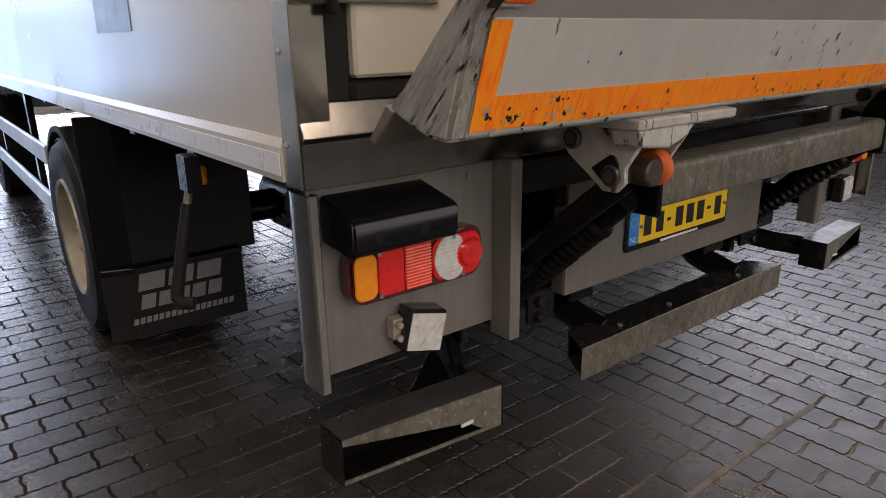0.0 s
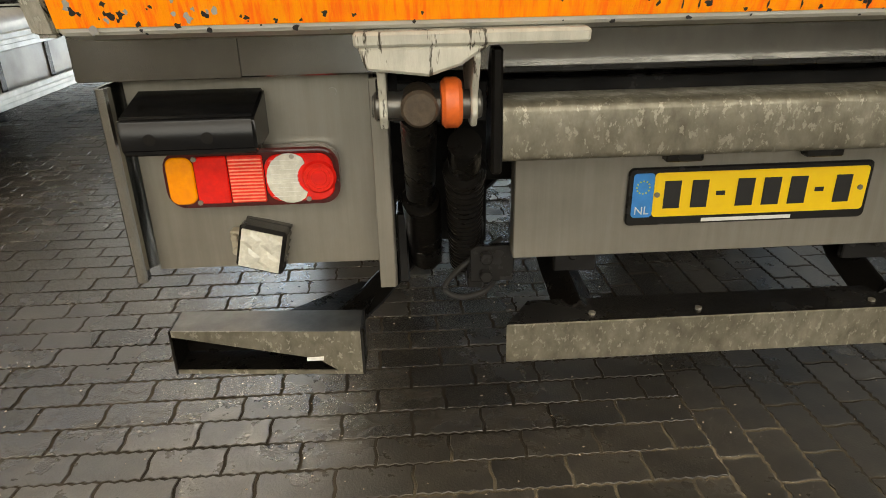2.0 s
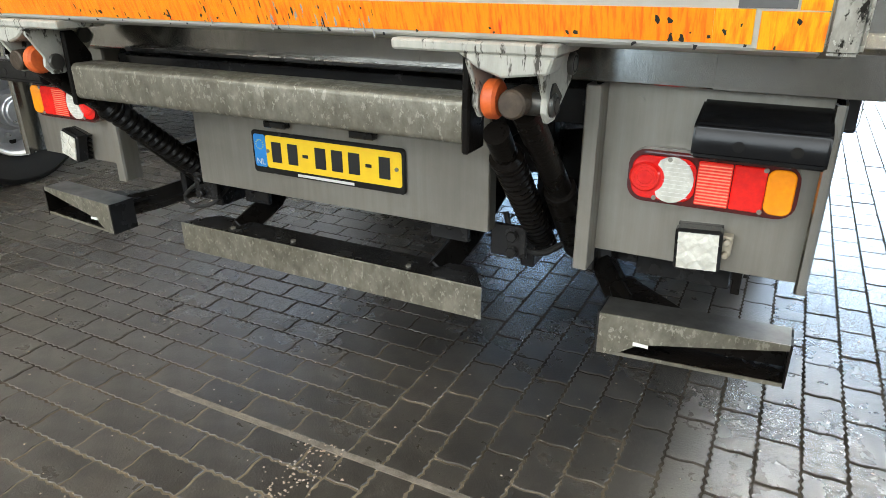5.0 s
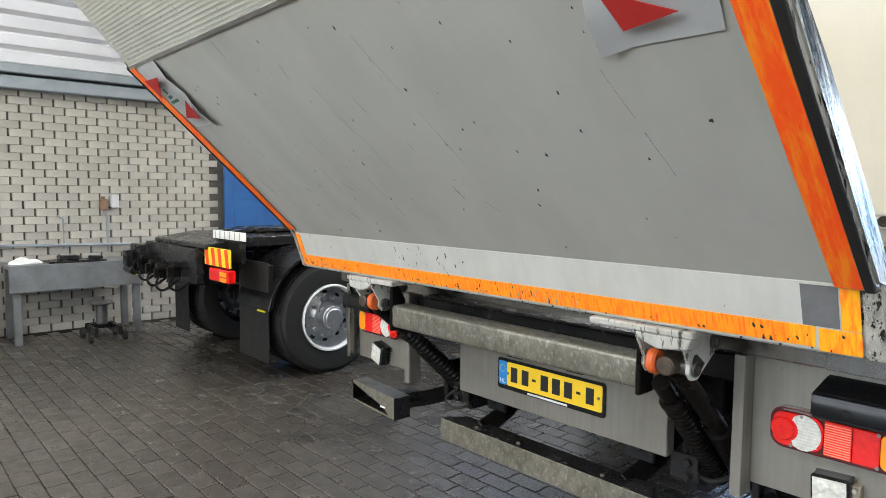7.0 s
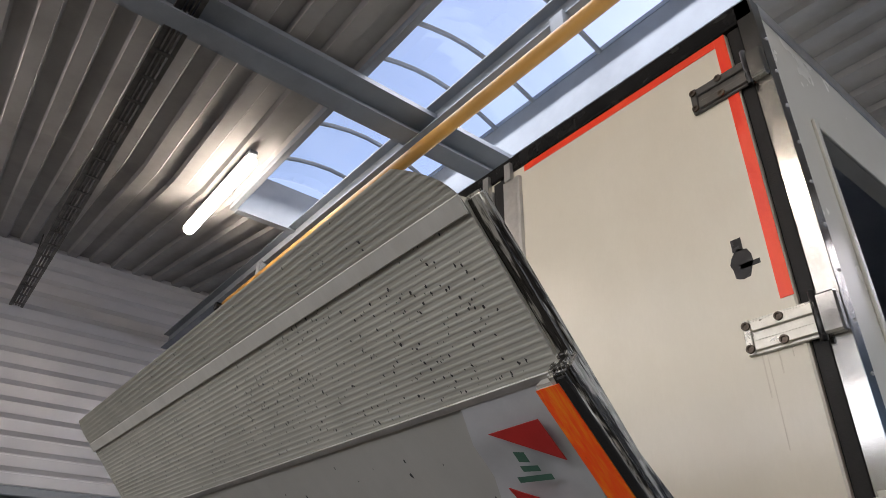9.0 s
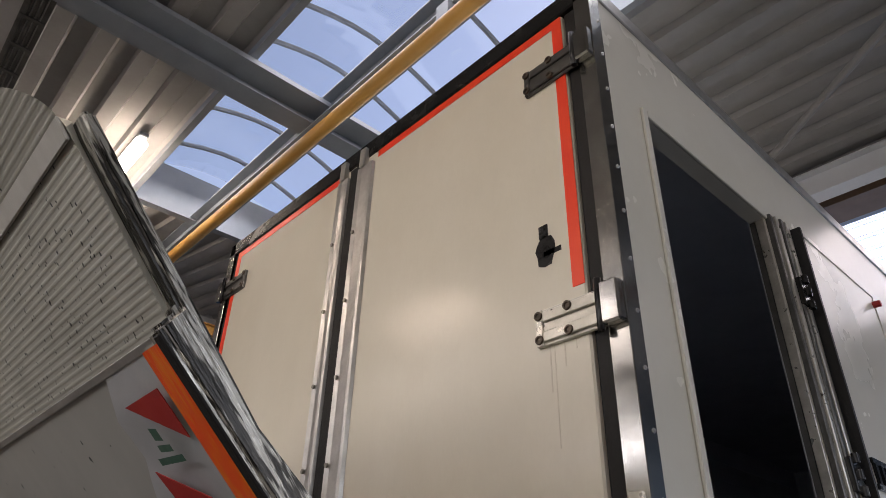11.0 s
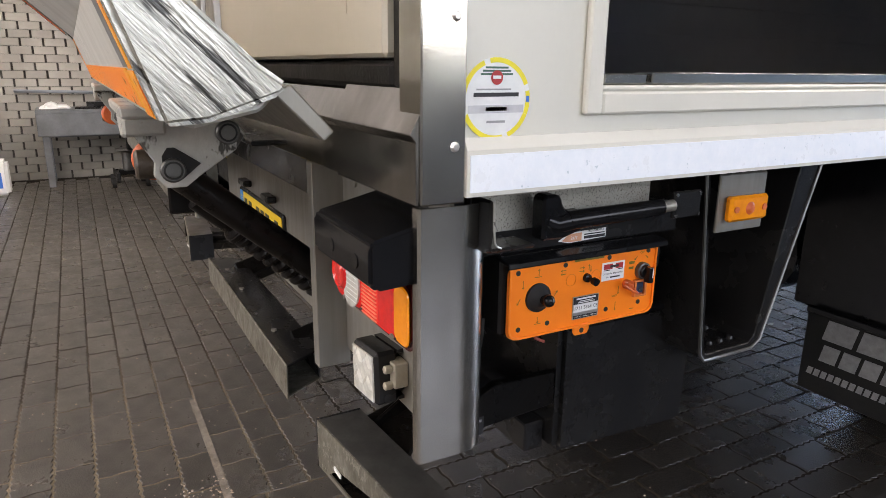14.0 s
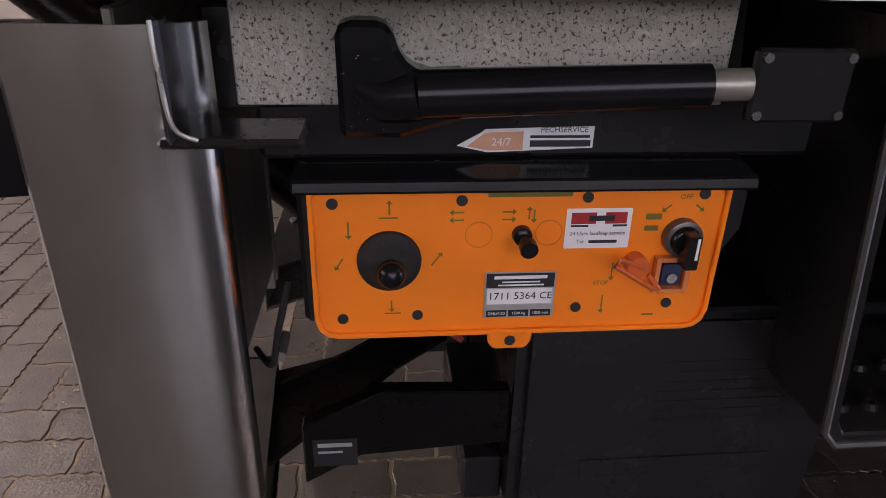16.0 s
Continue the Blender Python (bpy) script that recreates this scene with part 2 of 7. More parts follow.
RIBL = material("bright_lens_rib", (1.0, 0.30, 0.18), (0.9, 0.2, 0.12), 60, (0.1, 0.2), coat=0.5)
GREENI = material("dark_green_print", (0.05, 0.13, 0.09), None, 40, (0.35, 0.5))
OLIVE = material("olive_print", (0.17, 0.13, 0.02), None, 40, (0.35, 0.5))
YELLOWI = material("yellow_print", (0.85, 0.72, 0.03), None, 40, (0.35, 0.5))
REDI = material("red_print", (0.44, 0.022, 0.018), (0.36, 0.018, 0.015), 10, (0.4, 0.55))
BLACKI = material("black_print", (0.015, 0.015, 0.016), None, 40, (0.4, 0.55))
FLAG = material("silver_flag_foil", (0.58, 0.585, 0.585), (0.48, 0.485, 0.49), 7, (0.3, 0.45), 0.3, 0.1)
RIM = material("dirty_rim_paint", (0.52, 0.47, 0.37), (0.30, 0.26, 0.20), 9, (0.4, 0.55), 0.3, 0.2, spots=(0.14, 0.06, 0.03), spot_scale=16,
               spot_at=0.66)
RIMS = material("silver_rim", (0.55, 0.56, 0.58), (0.38, 0.39, 0.41), 9, (0.25, 0.4), 0.8, 0.1, grime=0.3)
CABW = material("white_cab_paint", (0.72, 0.74, 0.76), (0.66, 0.68, 0.70), 3, (0.15, 0.25), coat=0.5, grime=0.15)
TANK = material("grey_tank_aluminium", (0.40, 0.38, 0.35), (0.32, 0.30, 0.28), 5, (0.3, 0.45), 0.6, 0.1, grime=0.3)
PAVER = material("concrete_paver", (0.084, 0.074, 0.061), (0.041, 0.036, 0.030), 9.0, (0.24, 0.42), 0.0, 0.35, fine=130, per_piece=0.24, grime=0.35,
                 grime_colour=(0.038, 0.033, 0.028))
SAND = material("joint_sand", (0.07, 0.056, 0.040), (0.012, 0.010, 0.008), 1.7, (0.8, 0.95), 0.0, 0.5, spec=0.1)
APRON = material("wet_yard_paving", (0.34, 0.34, 0.34), (0.26, 0.26, 0.265), 0.6, (0.12, 0.4), 0.0, 0.5, fine=30)
BRICKP = material("cream_painted_brick", (0.40, 0.375, 0.33), (0.33, 0.31, 0.27), 5, (0.5, 0.7), 0.0, 0.35, fine=60, per_piece=0.10, grime=0.18,
                  grime_colour=(0.18, 0.15, 0.12))
MORTAR = material("dark_mortar", (0.10, 0.09, 0.078), (0.06, 0.054, 0.048), 12, (0.7, 0.9), 0.0, 0.4)
WALLD = material("grey_wall_paint", (0.20, 0.198, 0.19), (0.16, 0.158, 0.152), 1.2, (0.5, 0.7), 0.0, 0.2, grime=0.2)
PLASTER = material("pale_wall", (0.45, 0.43, 0.39), (0.38, 0.36, 0.33), 1.2, (0.6, 0.8), 0.0, 0.2, grime=0.15)
CLAD = material("grey_metal_cladding", (0.60, 0.60, 0.62), (0.53, 0.53, 0.55), 1.5, (0.34, 0.40), 0.2, 0.0)
DECK = material("grey_roof_deck", (0.35, 0.345, 0.335), (0.28, 0.275, 0.268), 1.2, (0.55, 0.72), 0.1, 0.05, grime=0.25)
GIRDER = material("blue_grey_girder", (0.27, 0.30, 0.33), (0.21, 0.235, 0.26), 2, (0.4, 0.55), 0.1, 0.08, grime=0.2)
CRANE = material("yellow_crane_paint", (0.56, 0.30, 0.07), (0.44, 0.23, 0.05), 2, (0.35, 0.5), 0.0, 0.05, grime=0.3)
RUST = material("brown_beam_paint", (0.20, 0.11, 0.06), (0.14, 0.08, 0.045), 3, (0.5, 0.65))
BLUED = material("blue_door_paint", (0.03, 0.13, 0.36), (0.025, 0.10, 0.28), 3, (0.3, 0.45), grime=0.15)
BINP = material("grey_bin_plastic", (0.22, 0.23, 0.23), (0.17, 0.18, 0.18), 6, (0.4, 0.55), grime=0.2)
TUBE = material("lit_lamp_diffuser", (1.0, 0.92, 0.80), (1.0, 0.92, 0.80), 3, (0.4, 0.5), emit=36.0)
WIRE = material("red_wire", (0.35, 0.05, 0.03), None, 30, (0.4, 0.5))
MILKY = material("milky_roof_sheet", (0.92, 0.95, 1.0), (0.88, 0.92, 0.97), 3, (0.10, 0.16), alpha=0.97)
GLASS = material("roof_light_glass", (0.9, 0.95, 1.0), (0.9, 0.95, 1.0), 3, (0.0, 0.02), alpha=1.0)


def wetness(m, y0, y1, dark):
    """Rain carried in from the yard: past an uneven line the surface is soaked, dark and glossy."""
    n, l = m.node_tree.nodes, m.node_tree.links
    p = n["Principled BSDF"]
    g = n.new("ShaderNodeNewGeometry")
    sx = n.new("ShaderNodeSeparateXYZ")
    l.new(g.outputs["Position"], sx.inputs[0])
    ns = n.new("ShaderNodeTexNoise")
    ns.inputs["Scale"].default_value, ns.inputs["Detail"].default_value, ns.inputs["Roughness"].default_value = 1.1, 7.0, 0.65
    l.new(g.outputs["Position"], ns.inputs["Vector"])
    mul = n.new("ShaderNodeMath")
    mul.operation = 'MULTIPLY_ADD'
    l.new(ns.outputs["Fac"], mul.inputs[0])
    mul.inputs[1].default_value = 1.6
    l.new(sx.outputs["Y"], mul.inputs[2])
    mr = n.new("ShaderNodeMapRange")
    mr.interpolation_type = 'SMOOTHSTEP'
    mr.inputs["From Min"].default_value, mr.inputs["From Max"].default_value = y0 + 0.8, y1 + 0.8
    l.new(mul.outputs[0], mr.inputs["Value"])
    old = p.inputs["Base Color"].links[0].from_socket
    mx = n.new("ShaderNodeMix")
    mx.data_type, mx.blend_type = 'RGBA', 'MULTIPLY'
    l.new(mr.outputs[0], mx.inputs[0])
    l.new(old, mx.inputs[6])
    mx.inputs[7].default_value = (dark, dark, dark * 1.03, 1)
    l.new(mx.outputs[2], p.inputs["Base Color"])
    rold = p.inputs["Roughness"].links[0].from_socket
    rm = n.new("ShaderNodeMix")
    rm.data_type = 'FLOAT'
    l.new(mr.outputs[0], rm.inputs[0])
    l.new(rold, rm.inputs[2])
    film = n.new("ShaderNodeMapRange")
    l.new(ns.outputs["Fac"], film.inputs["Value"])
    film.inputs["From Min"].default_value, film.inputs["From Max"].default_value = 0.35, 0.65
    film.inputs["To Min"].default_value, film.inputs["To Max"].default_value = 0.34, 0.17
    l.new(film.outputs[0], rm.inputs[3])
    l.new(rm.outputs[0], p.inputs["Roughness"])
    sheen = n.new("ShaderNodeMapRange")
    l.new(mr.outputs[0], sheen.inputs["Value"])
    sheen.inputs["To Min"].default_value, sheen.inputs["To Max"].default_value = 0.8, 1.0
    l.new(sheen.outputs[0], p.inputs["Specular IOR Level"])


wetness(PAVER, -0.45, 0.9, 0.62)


def coat_left(m, at, z0, z1, low, high):
    """More of the black coat is left higher up, where nothing rubs on it."""
    n, l = m.node_tree.nodes, m.node_tree.links
    g = n.new("ShaderNodeNewGeometry")
    sx = n.new("ShaderNodeSeparateXYZ")
    l.new(g.outputs["Position"], sx.inputs[0])
    mr = n.new("ShaderNodeMapRange")
    mr.inputs["From Min"].default_value, mr.inputs["From Max"].default_value = z0, z1
    mr.inputs["To Min"].default_value, mr.inputs["To Max"].default_value = low, high
    l.new(sx.outputs["Z"], mr.inputs["Value"])
    for nd in list(n):
        if nd.type == "MAP_RANGE" and nd != mr and abs(nd.inputs["From Min"].default_value - at) < 1e-4:
            ad = n.new("ShaderNodeMath")
            l.new(nd.inputs["Value"].links[0].from_socket, ad.inputs[0])
            l.new(mr.outputs[0], ad.inputs[1])
            l.new(ad.outputs[0], nd.inputs["Value"])


coat_left(SCRAPED, 0.52, 1.35, 1.85, -0.035, 0.06)


def sand_fill(m, centre, stretch, r0, r1, pale):
    """Pale sand swept into the joints round a place, with an uneven edge."""
    n, l = m.node_tree.nodes, m.node_tree.links
    p = n["Principled BSDF"]
    g = n.new("ShaderNodeNewGeometry")
    mp = n.new("ShaderNodeMapping")
    mp.inputs["Location"].default_value = (-centre[0] * stretch[0], -centre[1] * stretch[1], 0)
    mp.inputs["Scale"].default_value = (*stretch, 0)
    l.new(g.outputs["Position"], mp.inputs["Vector"])
    ln = n.new("ShaderNodeVectorMath")
    ln.operation = 'LENGTH'
    l.new(mp.outputs[0], ln.inputs[0])
    ns = n.new("ShaderNodeTexNoise")
    ns.inputs["Scale"].default_value, ns.inputs["Detail"].default_value = 2.6, 6.0
    l.new(g.outputs["Position"], ns.inputs["Vector"])
    ad = n.new("ShaderNodeMath")
    ad.operation = 'MULTIPLY_ADD'
    l.new(ns.outputs["Fac"], ad.inputs[0])
    ad.inputs[1].default_value = 1.4
    l.new(ln.outputs["Value"], ad.inputs[2])
    mr = n.new("ShaderNodeMapRange")
    mr.inputs["From Min"].default_value, mr.inputs["From Max"].default_value = r0 + 0.7, r1 + 0.7
    mr.inputs["To Min"].default_value, mr.inputs["To Max"].default_value = 1.0, 0.0
    l.new(ad.outputs[0], mr.inputs["Value"])
    mx = n.new("ShaderNodeMix")
    mx.data_type = 'RGBA'
    l.new(mr.outputs[0], mx.inputs[0])
    l.new(p.inputs["Base Color"].links[0].from_socket, mx.inputs[6])
    mx.inputs[7].default_value = (*pale, 1)
    l.new(mx.outputs[2], p.inputs["Base Color"])


sand_fill(SAND, (0.1, -0.6), (0.75, 1.0), 0.40, 0.95, (0.24, 0.20, 0.145))


# ---- building helpers ----
def B():
    return bmesh.new()


def add_box(bm, x0, y0, z0, x1, y1, z1, m=None):
    vs = [bm.verts.new((x, y, z)) for x in (x0, x1) for y in (y0, y1) for z in (z0, z1)]
    if m is not None:
        for v in vs:
            v.co = m @ v.co
    for f in ((0, 1, 3, 2), (4, 6, 7, 5), (0, 4, 5, 1), (2, 3, 7, 6), (0, 2, 6, 4), (1, 5, 7, 3)):
        bm.faces.new([vs[i] for i in f])
    return bm


def box(x0, y0, z0, x1, y1, z1, m=None):
    return add_box(B(), x0, y0, z0, x1, y1, z1, m)


def place(axis, a, u, v):
    return {"x": (a, u, v), "y": (u, a, v), "z": (u, v, a)}[axis]


def add_prism(bm, pts, axis, a, b):
    """A solid: the polygon pts drawn across the axis, from a to b."""
    lo = [bm.verts.new(place(axis, a, *p)) for p in pts]
    hi = [bm.verts.new(place(axis, b, *p)) for p in pts]
    bm.faces.new(lo)
    bm.faces.new(hi[::-1])
    for i in range(len(pts)):
        j = (i + 1) % len(pts)
        bm.faces.new((lo[j], lo[i], hi[i], hi[j]))
    return bm


def prism(pts, axis, a, b):
    return add_prism(B(), pts, axis, a, b)


def add_cyl(bm, p, q, r, n=16, r2=None):
    p, q = Vector(p), Vector(q)
    turn = (q - p).to_track_quat("Z", "Y").to_matrix()
    rings = []
    for c, rad in ((p, r), (q, r if r2 is None else r2)):
        rings.append([bm.verts.new(c + turn @ Vector((rad * math.cos(2 * math.pi * i / n), rad * math.sin(2 * math.pi * i / n), 0))) for i in range(n)])
    bm.faces.new(rings[0][::-1])
    bm.faces.new(rings[1])
    for i in range(n):
        j = (i + 1) % n
        bm.faces.new((rings[0][i], rings[0][j], rings[1][j], rings[1][i]))
    return bm


def cyl(p, q, r, n=16, r2=None):
    return add_cyl(B(), p, q, r, n, r2)


def add_tube(bm, pts, r, n=8):
    pts = [Vector(p) for p in pts]
    rings = []
    for i, p in enumerate(pts):
        d = pts[min(i + 1, len(pts) - 1)] - pts[max(i - 1, 0)]
        turn = d.to_track_quat("Z", "Y").to_matrix()
        rings.append([bm.verts.new(p + turn @ Vector((r * math.cos(2 * math.pi * k / n), r * math.sin(2 * math.pi * k / n), 0))) for k in range(n)])
    for a, b in zip(rings, rings[1:]):
        for k in range(n):
            j = (k + 1) % n
            bm.faces.new((a[k], a[j], b[j], b[k]))
    bm.faces.new(rings[0][::-1])
    bm.faces.new(rings[-1])
    return bm


def flow(pts, n=5):
    """A smooth line through the points."""
    pts = [Vector(p) for p in pts]
    out = []
    for i in range(len(pts) - 1):
        a, b_, c, d = pts[max(i - 1, 0)], pts[i], pts[i + 1], pts[min(i + 2, len(pts) - 1)]
        for k in range(n):
            t = k / n
            out.append(0.5 * (2 * b_ + (c - a) * t + (2 * a - 5 * b_ + 4 * c - d) * t * t + (3 * b_ - a - 3 * c + d) * t ** 3))
    return out + [pts[-1]]


def add_lathe(bm, profile, centre, axis="x", n=32):
    """Turns the profile of (along, radius) round the axis through centre."""
    c = Vector(centre)
    rings = []
    for a, r in profile:
        ring = []
        for k in range(n):
            t = 2 * math.pi * k / n
            ring.append(bm.verts.new(c + Vector(place(axis, a, r * math.cos(t), r * math.sin(t)))))
        rings.append(ring)
    for p, q in zip(rings, rings[1:]):
        for k in range(n):
            j = (k + 1) % n
            bm.faces.new((p[k], p[j], q[j], q[k]))
    return bm


def rounded(x0, y0, x1, y1, r, n=5):
    pts = []
    for cx, cy, a in ((x1 - r, y1 - r, 0), (x0 + r, y1 - r, 90), (x0 + r, y0 + r, 180), (x1 - r, y0 + r, 270)):
        for k in range(n + 1):
            t = radians(a + 90 * k / n)
            pts.append((cx + r * math.cos(t), cy + r * math.sin(t)))
    return pts


def join(*bms):
    out = B()
    for b in bms:
        me = bpy.data.meshes.new("part")
        b.to_mesh(me)
        out.from_mesh(me)
        bpy.data.meshes.remove(me)
        b.free()
    return out


def root_of(ob):
    while ob.parent:
        ob = ob.parent
    return ob


OFF = {"v": Vector((0, 0, 0))}     # shifts a group of parts while it is built


def part(name, bm, mat, parent=None, label="", bev=0.0, smooth=False, seg=1):
    """Links a bmesh in world coordinates as one mesh object under its thing or part."""
    bmesh.ops.recalc_face_normals(bm, faces=bm.faces)
    if bev:
        es = [e for e in bm.edges if len(e.link_faces) == 2 and e.calc_face_angle(0) > 0.5]
        bmesh.ops.bevel(bm, geom=es, offset=bev, segments=seg, affect='EDGES', clamp_overlap=True)
    if parent:
        bmesh.ops.translate(bm, verts=bm.verts, vec=OFF["v"] - root_of(parent).location)
    me = bpy.data.meshes.new(name)
    bm.to_mesh(me)
    bm.free()
    me.materials.append(mat)
    if smooth:
        me.polygons.foreach_set("use_smooth", [True] * len(me.polygons))
        me.set_sharp_from_angle(angle=radians(38))
    ob = new(name, me)
    ob.parent = parent
    if label:
        tagged(ob, label)
    return ob


def islands(bm):
    """The separate bodies of a bmesh, each as a bmesh of its own."""
    left, out = set(bm.verts), []
    while left:
        stack, seen = [left.pop()], set()
        while stack:
            v = stack.pop()
            seen.add(v)
            for e in v.link_edges:
                w = e.other_vert(v)
                if w not in seen and w in left:
                    left.discard(w)
                    stack.append(w)
        nb_, at = B(), {}
        for v in seen:
            at[v] = nb_.verts.new(v.co)
        for f in {f for v in seen for f in v.link_faces}:
            nb_.faces.new([at[v] for v in f.verts])
        out.append(nb_)
    bm.free()
    return out


def pieces(*bms):
    return list(bms)


def each(name, bms, mat, parent=None, label="", bev=0.0, smooth=False):
    """Like part(), but one object for every piece."""
    if not isinstance(bms, list):
        bms = islands(bms)
    return [part(name, b, mat, parent, label, bev, smooth) for b in bms]


def thing(name, at, label, category, group=""):
    ob = new(name)
    ob.location = at
    ob.empty_display_size = 0.1
    return tagged(ob, label, category, group)


def structure(name, bm, mat, label, category, bev=0.0, smooth=False):
    return tagged(part(name, bm, mat, None, "", bev, smooth), label, category, kind="structure")


def letters(text, size, m, depth=0.0004):
    """Raised letters, centred, in the plane of the pose m."""
    cu = bpy.data.curves.new("letters", 'FONT')
    cu.body, cu.size, cu.extrude, cu.align_x, cu.align_y = text, size, depth, 'CENTER', 'CENTER'
    cu.resolution_u = 2
    ob = new("letters", cu)
    bpy.context.view_layer.update()
    me = bpy.data.meshes.new_from_object(ob.evaluated_get(bpy.context.evaluated_depsgraph_get()))
    bm = B()
    bm.from_mesh(me)
    bmesh.ops.transform(bm, matrix=m, verts=bm.verts)
    bpy.data.objects.remove(ob)
    bpy.data.curves.remove(cu)
    bpy.data.meshes.remove(me)
    return bm


REAR = Matrix(((1, 0, 0, 0), (0, 0, -1, 0), (0, 1, 0, 0), (0, 0, 0, 1)))      # reads from behind the truck
SIDE = Matrix(((0, 0, 1, 0), (1, 0, 0, 0), (0, 1, 0, 0), (0, 0, 0, 1)))       # reads from the truck's right

# ---- hall ----
ground = structure("ground", box(-60, -40, -0.05, 60, 90, -0.012), APRON, "wet grey yard paving around the hall", "ground")
WX, FY, BY, EX = -7.05, 15.6, -7.5, 7.5
structure("wall_west", box(WX - 0.3, BY, -0.05, WX - 0.03, FY, 3.0), MORTAR, "dark mortar backing of the painted brick wall", "wall")
structure("wall_west_plain", join(box(WX - 0.03, 3.3, 0, WX, FY, 2.72), box(WX - 0.03, BY, 0, WX, -4.1, 2.72)), PLASTER,
          "pale painted wall past the bricks", "wall")
# unseen wall; its window band is added to let the rear fill in
structure("wall_south", join(box(WX - 0.3, BY - 0.25, -0.05, -5.0, BY, 6.4), box(6.0, BY - 0.25, -0.05, EX + 0.25, BY, 6.4), box(-5.0, BY - 0.25, 4.45, 6.0, BY, 6.4), box(-5.0, BY - 0.25, -0.05, -1.0, BY, 2.3), box(-0.45, BY - 0.25, -0.05, 6.0, BY, 2.3)),
          WALLD, "unseen grey wall with a made-up long window and a narrow doorway", "wall")
# unseen wall; the window is there only for the side fill
structure("wall_east", join(box(EX, BY, -0.05, EX + 0.25, -2.5, 6.4), box(EX, 4.1, -0.05, EX + 0.25, FY, 6.4), box(EX, -2.5, 4.2, EX + 0.25, 4.1, 6.4), box(EX, -2.5, -0.05, EX + 0.25, 4.1, 1.7)), WALLD,
          "pale unseen side wall of the hall with a made-up window opening", "wall")
structure("wall_north", join(box(WX - 0.3, FY, -0.05, -6.4, FY + 0.25, 6.4), box(6.4, FY, -0.05, EX + 0.25, FY + 0.25, 6.4),
                             box(-6.4, FY, 4.3, 6.4, FY + 0.25, 6.4)), CLAD, "clad front wall with a wide open doorway", "wall")
# cladding above the bricks, with lying ribs
rows = []
z = 2.975
while z < 6.0:
    rows += [(WX - 0.028, z), (WX + 0.022, z + 0.045), (WX + 0.022, z + 0.160), (WX - 0.028, z + 0.172)]
    z += 0.187
structure("wall_cladding", prism([(WX - 0.3, 6.1)] + [(WX - 0.3, 2.95)] + rows + [(WX - 0.03, 6.1)], "y", BY, FY), CLAD,
          "grey ribbed metal cladding above the brick wall", "wall cladding")
gut = join(box(WX - 0.02, BY, 2.72, WX + 0.16, FY, 2.86), box(WX - 0.02, BY, 2.88, WX + 0.22, FY, 2.98))
structure("trim", gut, GIRDER, "blue-grey steel edge trim along the wall", "trim", 0.01)

# roof deck with ribs running across the hall, open over the roof light
SKX0, SKX1, SKY0, SKY1 = -3.42, 2.6, -0.42, 1.0
RLY0, RLY1, RLX1 = 4.45, 7.4, 3.3
RSY0, RSY1 = -6.3, -4.5


def roof_z(x):
    return 5.15 + max(0.0, (-x - 3.42)) * 0.19


def deck():
    bm = B()
    prof = []
    y = BY
    while y < FY:
        prof += [(y, 0.0), (y + 0.11, 0.0), (y + 0.13, 0.045), (y + 0.25, 0.045)]
        y += 0.27
    prof = prof + [(FY, 0.0)]
    for xa, xb in ((WX - 0.3, SKX0), (SKX0, SKX1), (SKX1, RLX1), (RLX1, EX + 0.2)):
        prev = None
        for yy, d in prof:
            if (xa == SKX0 and SKY0 < yy < SKY1) or ((RLY0 < yy < RLY1 or RSY0 < yy < RSY1) and xa < RLX1 - 0.01):
                prev = None
                continue
            cur = (bm.verts.new((xa, yy, roof_z(xa) + d)), bm.verts.new((xb, yy, roof_z(xb) + d)))
            if prev:
                bm.faces.new((prev[0], prev[1], cur[1], cur[0]))
            prev = cur
    geom = bmesh.ops.extrude_face_region(bm, geom=bm.faces[:])
    bmesh.ops.translate(bm, verts=[v for v in geom["geom"] if isinstance(v, bmesh.types.BMVert)], vec=(0, 0, 0.03))
    return bm


structure("ceiling", deck(), DECK, "grey trapezoidal steel roof deck", "ceiling")
# kerb of the roof light, its girders, hoops and panes
kerb = join(box(SKX0 - 0.04, SKY0 - 0.05, 5.10, SKX1, SKY0, 5.55), box(SKX0 - 0.04, SKY1, 5.10, SKX1, SKY1 + 0.05, 5.55),
            box(SKX0 - 0.05, SKY0, 5.09, SKX0 + 0.03, SKY1, 5.55), box(SKX1, SKY0 - 0.05, 5.10, SKX1 + 0.04, SKY1 + 0.05, 5.55))
structure("window_1", kerb, GIRDER, "grey kerb of the long roof light", "roof light")
kerb_ob = bpy.data.objects["window_1"]
ARCH = [(SKY0 + (SKY1 - SKY0) * k / 8, 5.5 + 0.16 * math.sin(math.pi * k / 8)) for k in range(9)]
xs = [SKX0, -3.0, -2.35, -1.75, -1.35, -0.9, -0.2, 0.5, 1.05, 1.6, 2.1, SKX1]
for x in xs[1:-1]:
    part("hoop", add_tube(B(), [(x, y, z) for y, z in ARCH], 0.022, 6), GIRDER, kerb_ob)
for xa, xb in zip(xs, xs[1:]):
    bm = B()
    va = [bm.verts.new((xa + 0.02, y, z)) for y, z in ARCH]
    vb = [bm.verts.new((xb - 0.02, y, z)) for y, z in ARCH]
    for k in range(8):
        bm.faces.new((va[k], va[k + 1], vb[k + 1], vb[k]))
    g = bmesh.ops.extrude_face_region(bm, geom=bm.faces[:])
    bmesh.ops.translate(bm, verts=[v for v in g["geom"] if isinstance(v, bmesh.types.BMVert)], vec=(0, 0, 0.006))
    pane = part("pane", bm, GLASS, kerb_ob, "clear arched pane")
    pane.visible_shadow = False


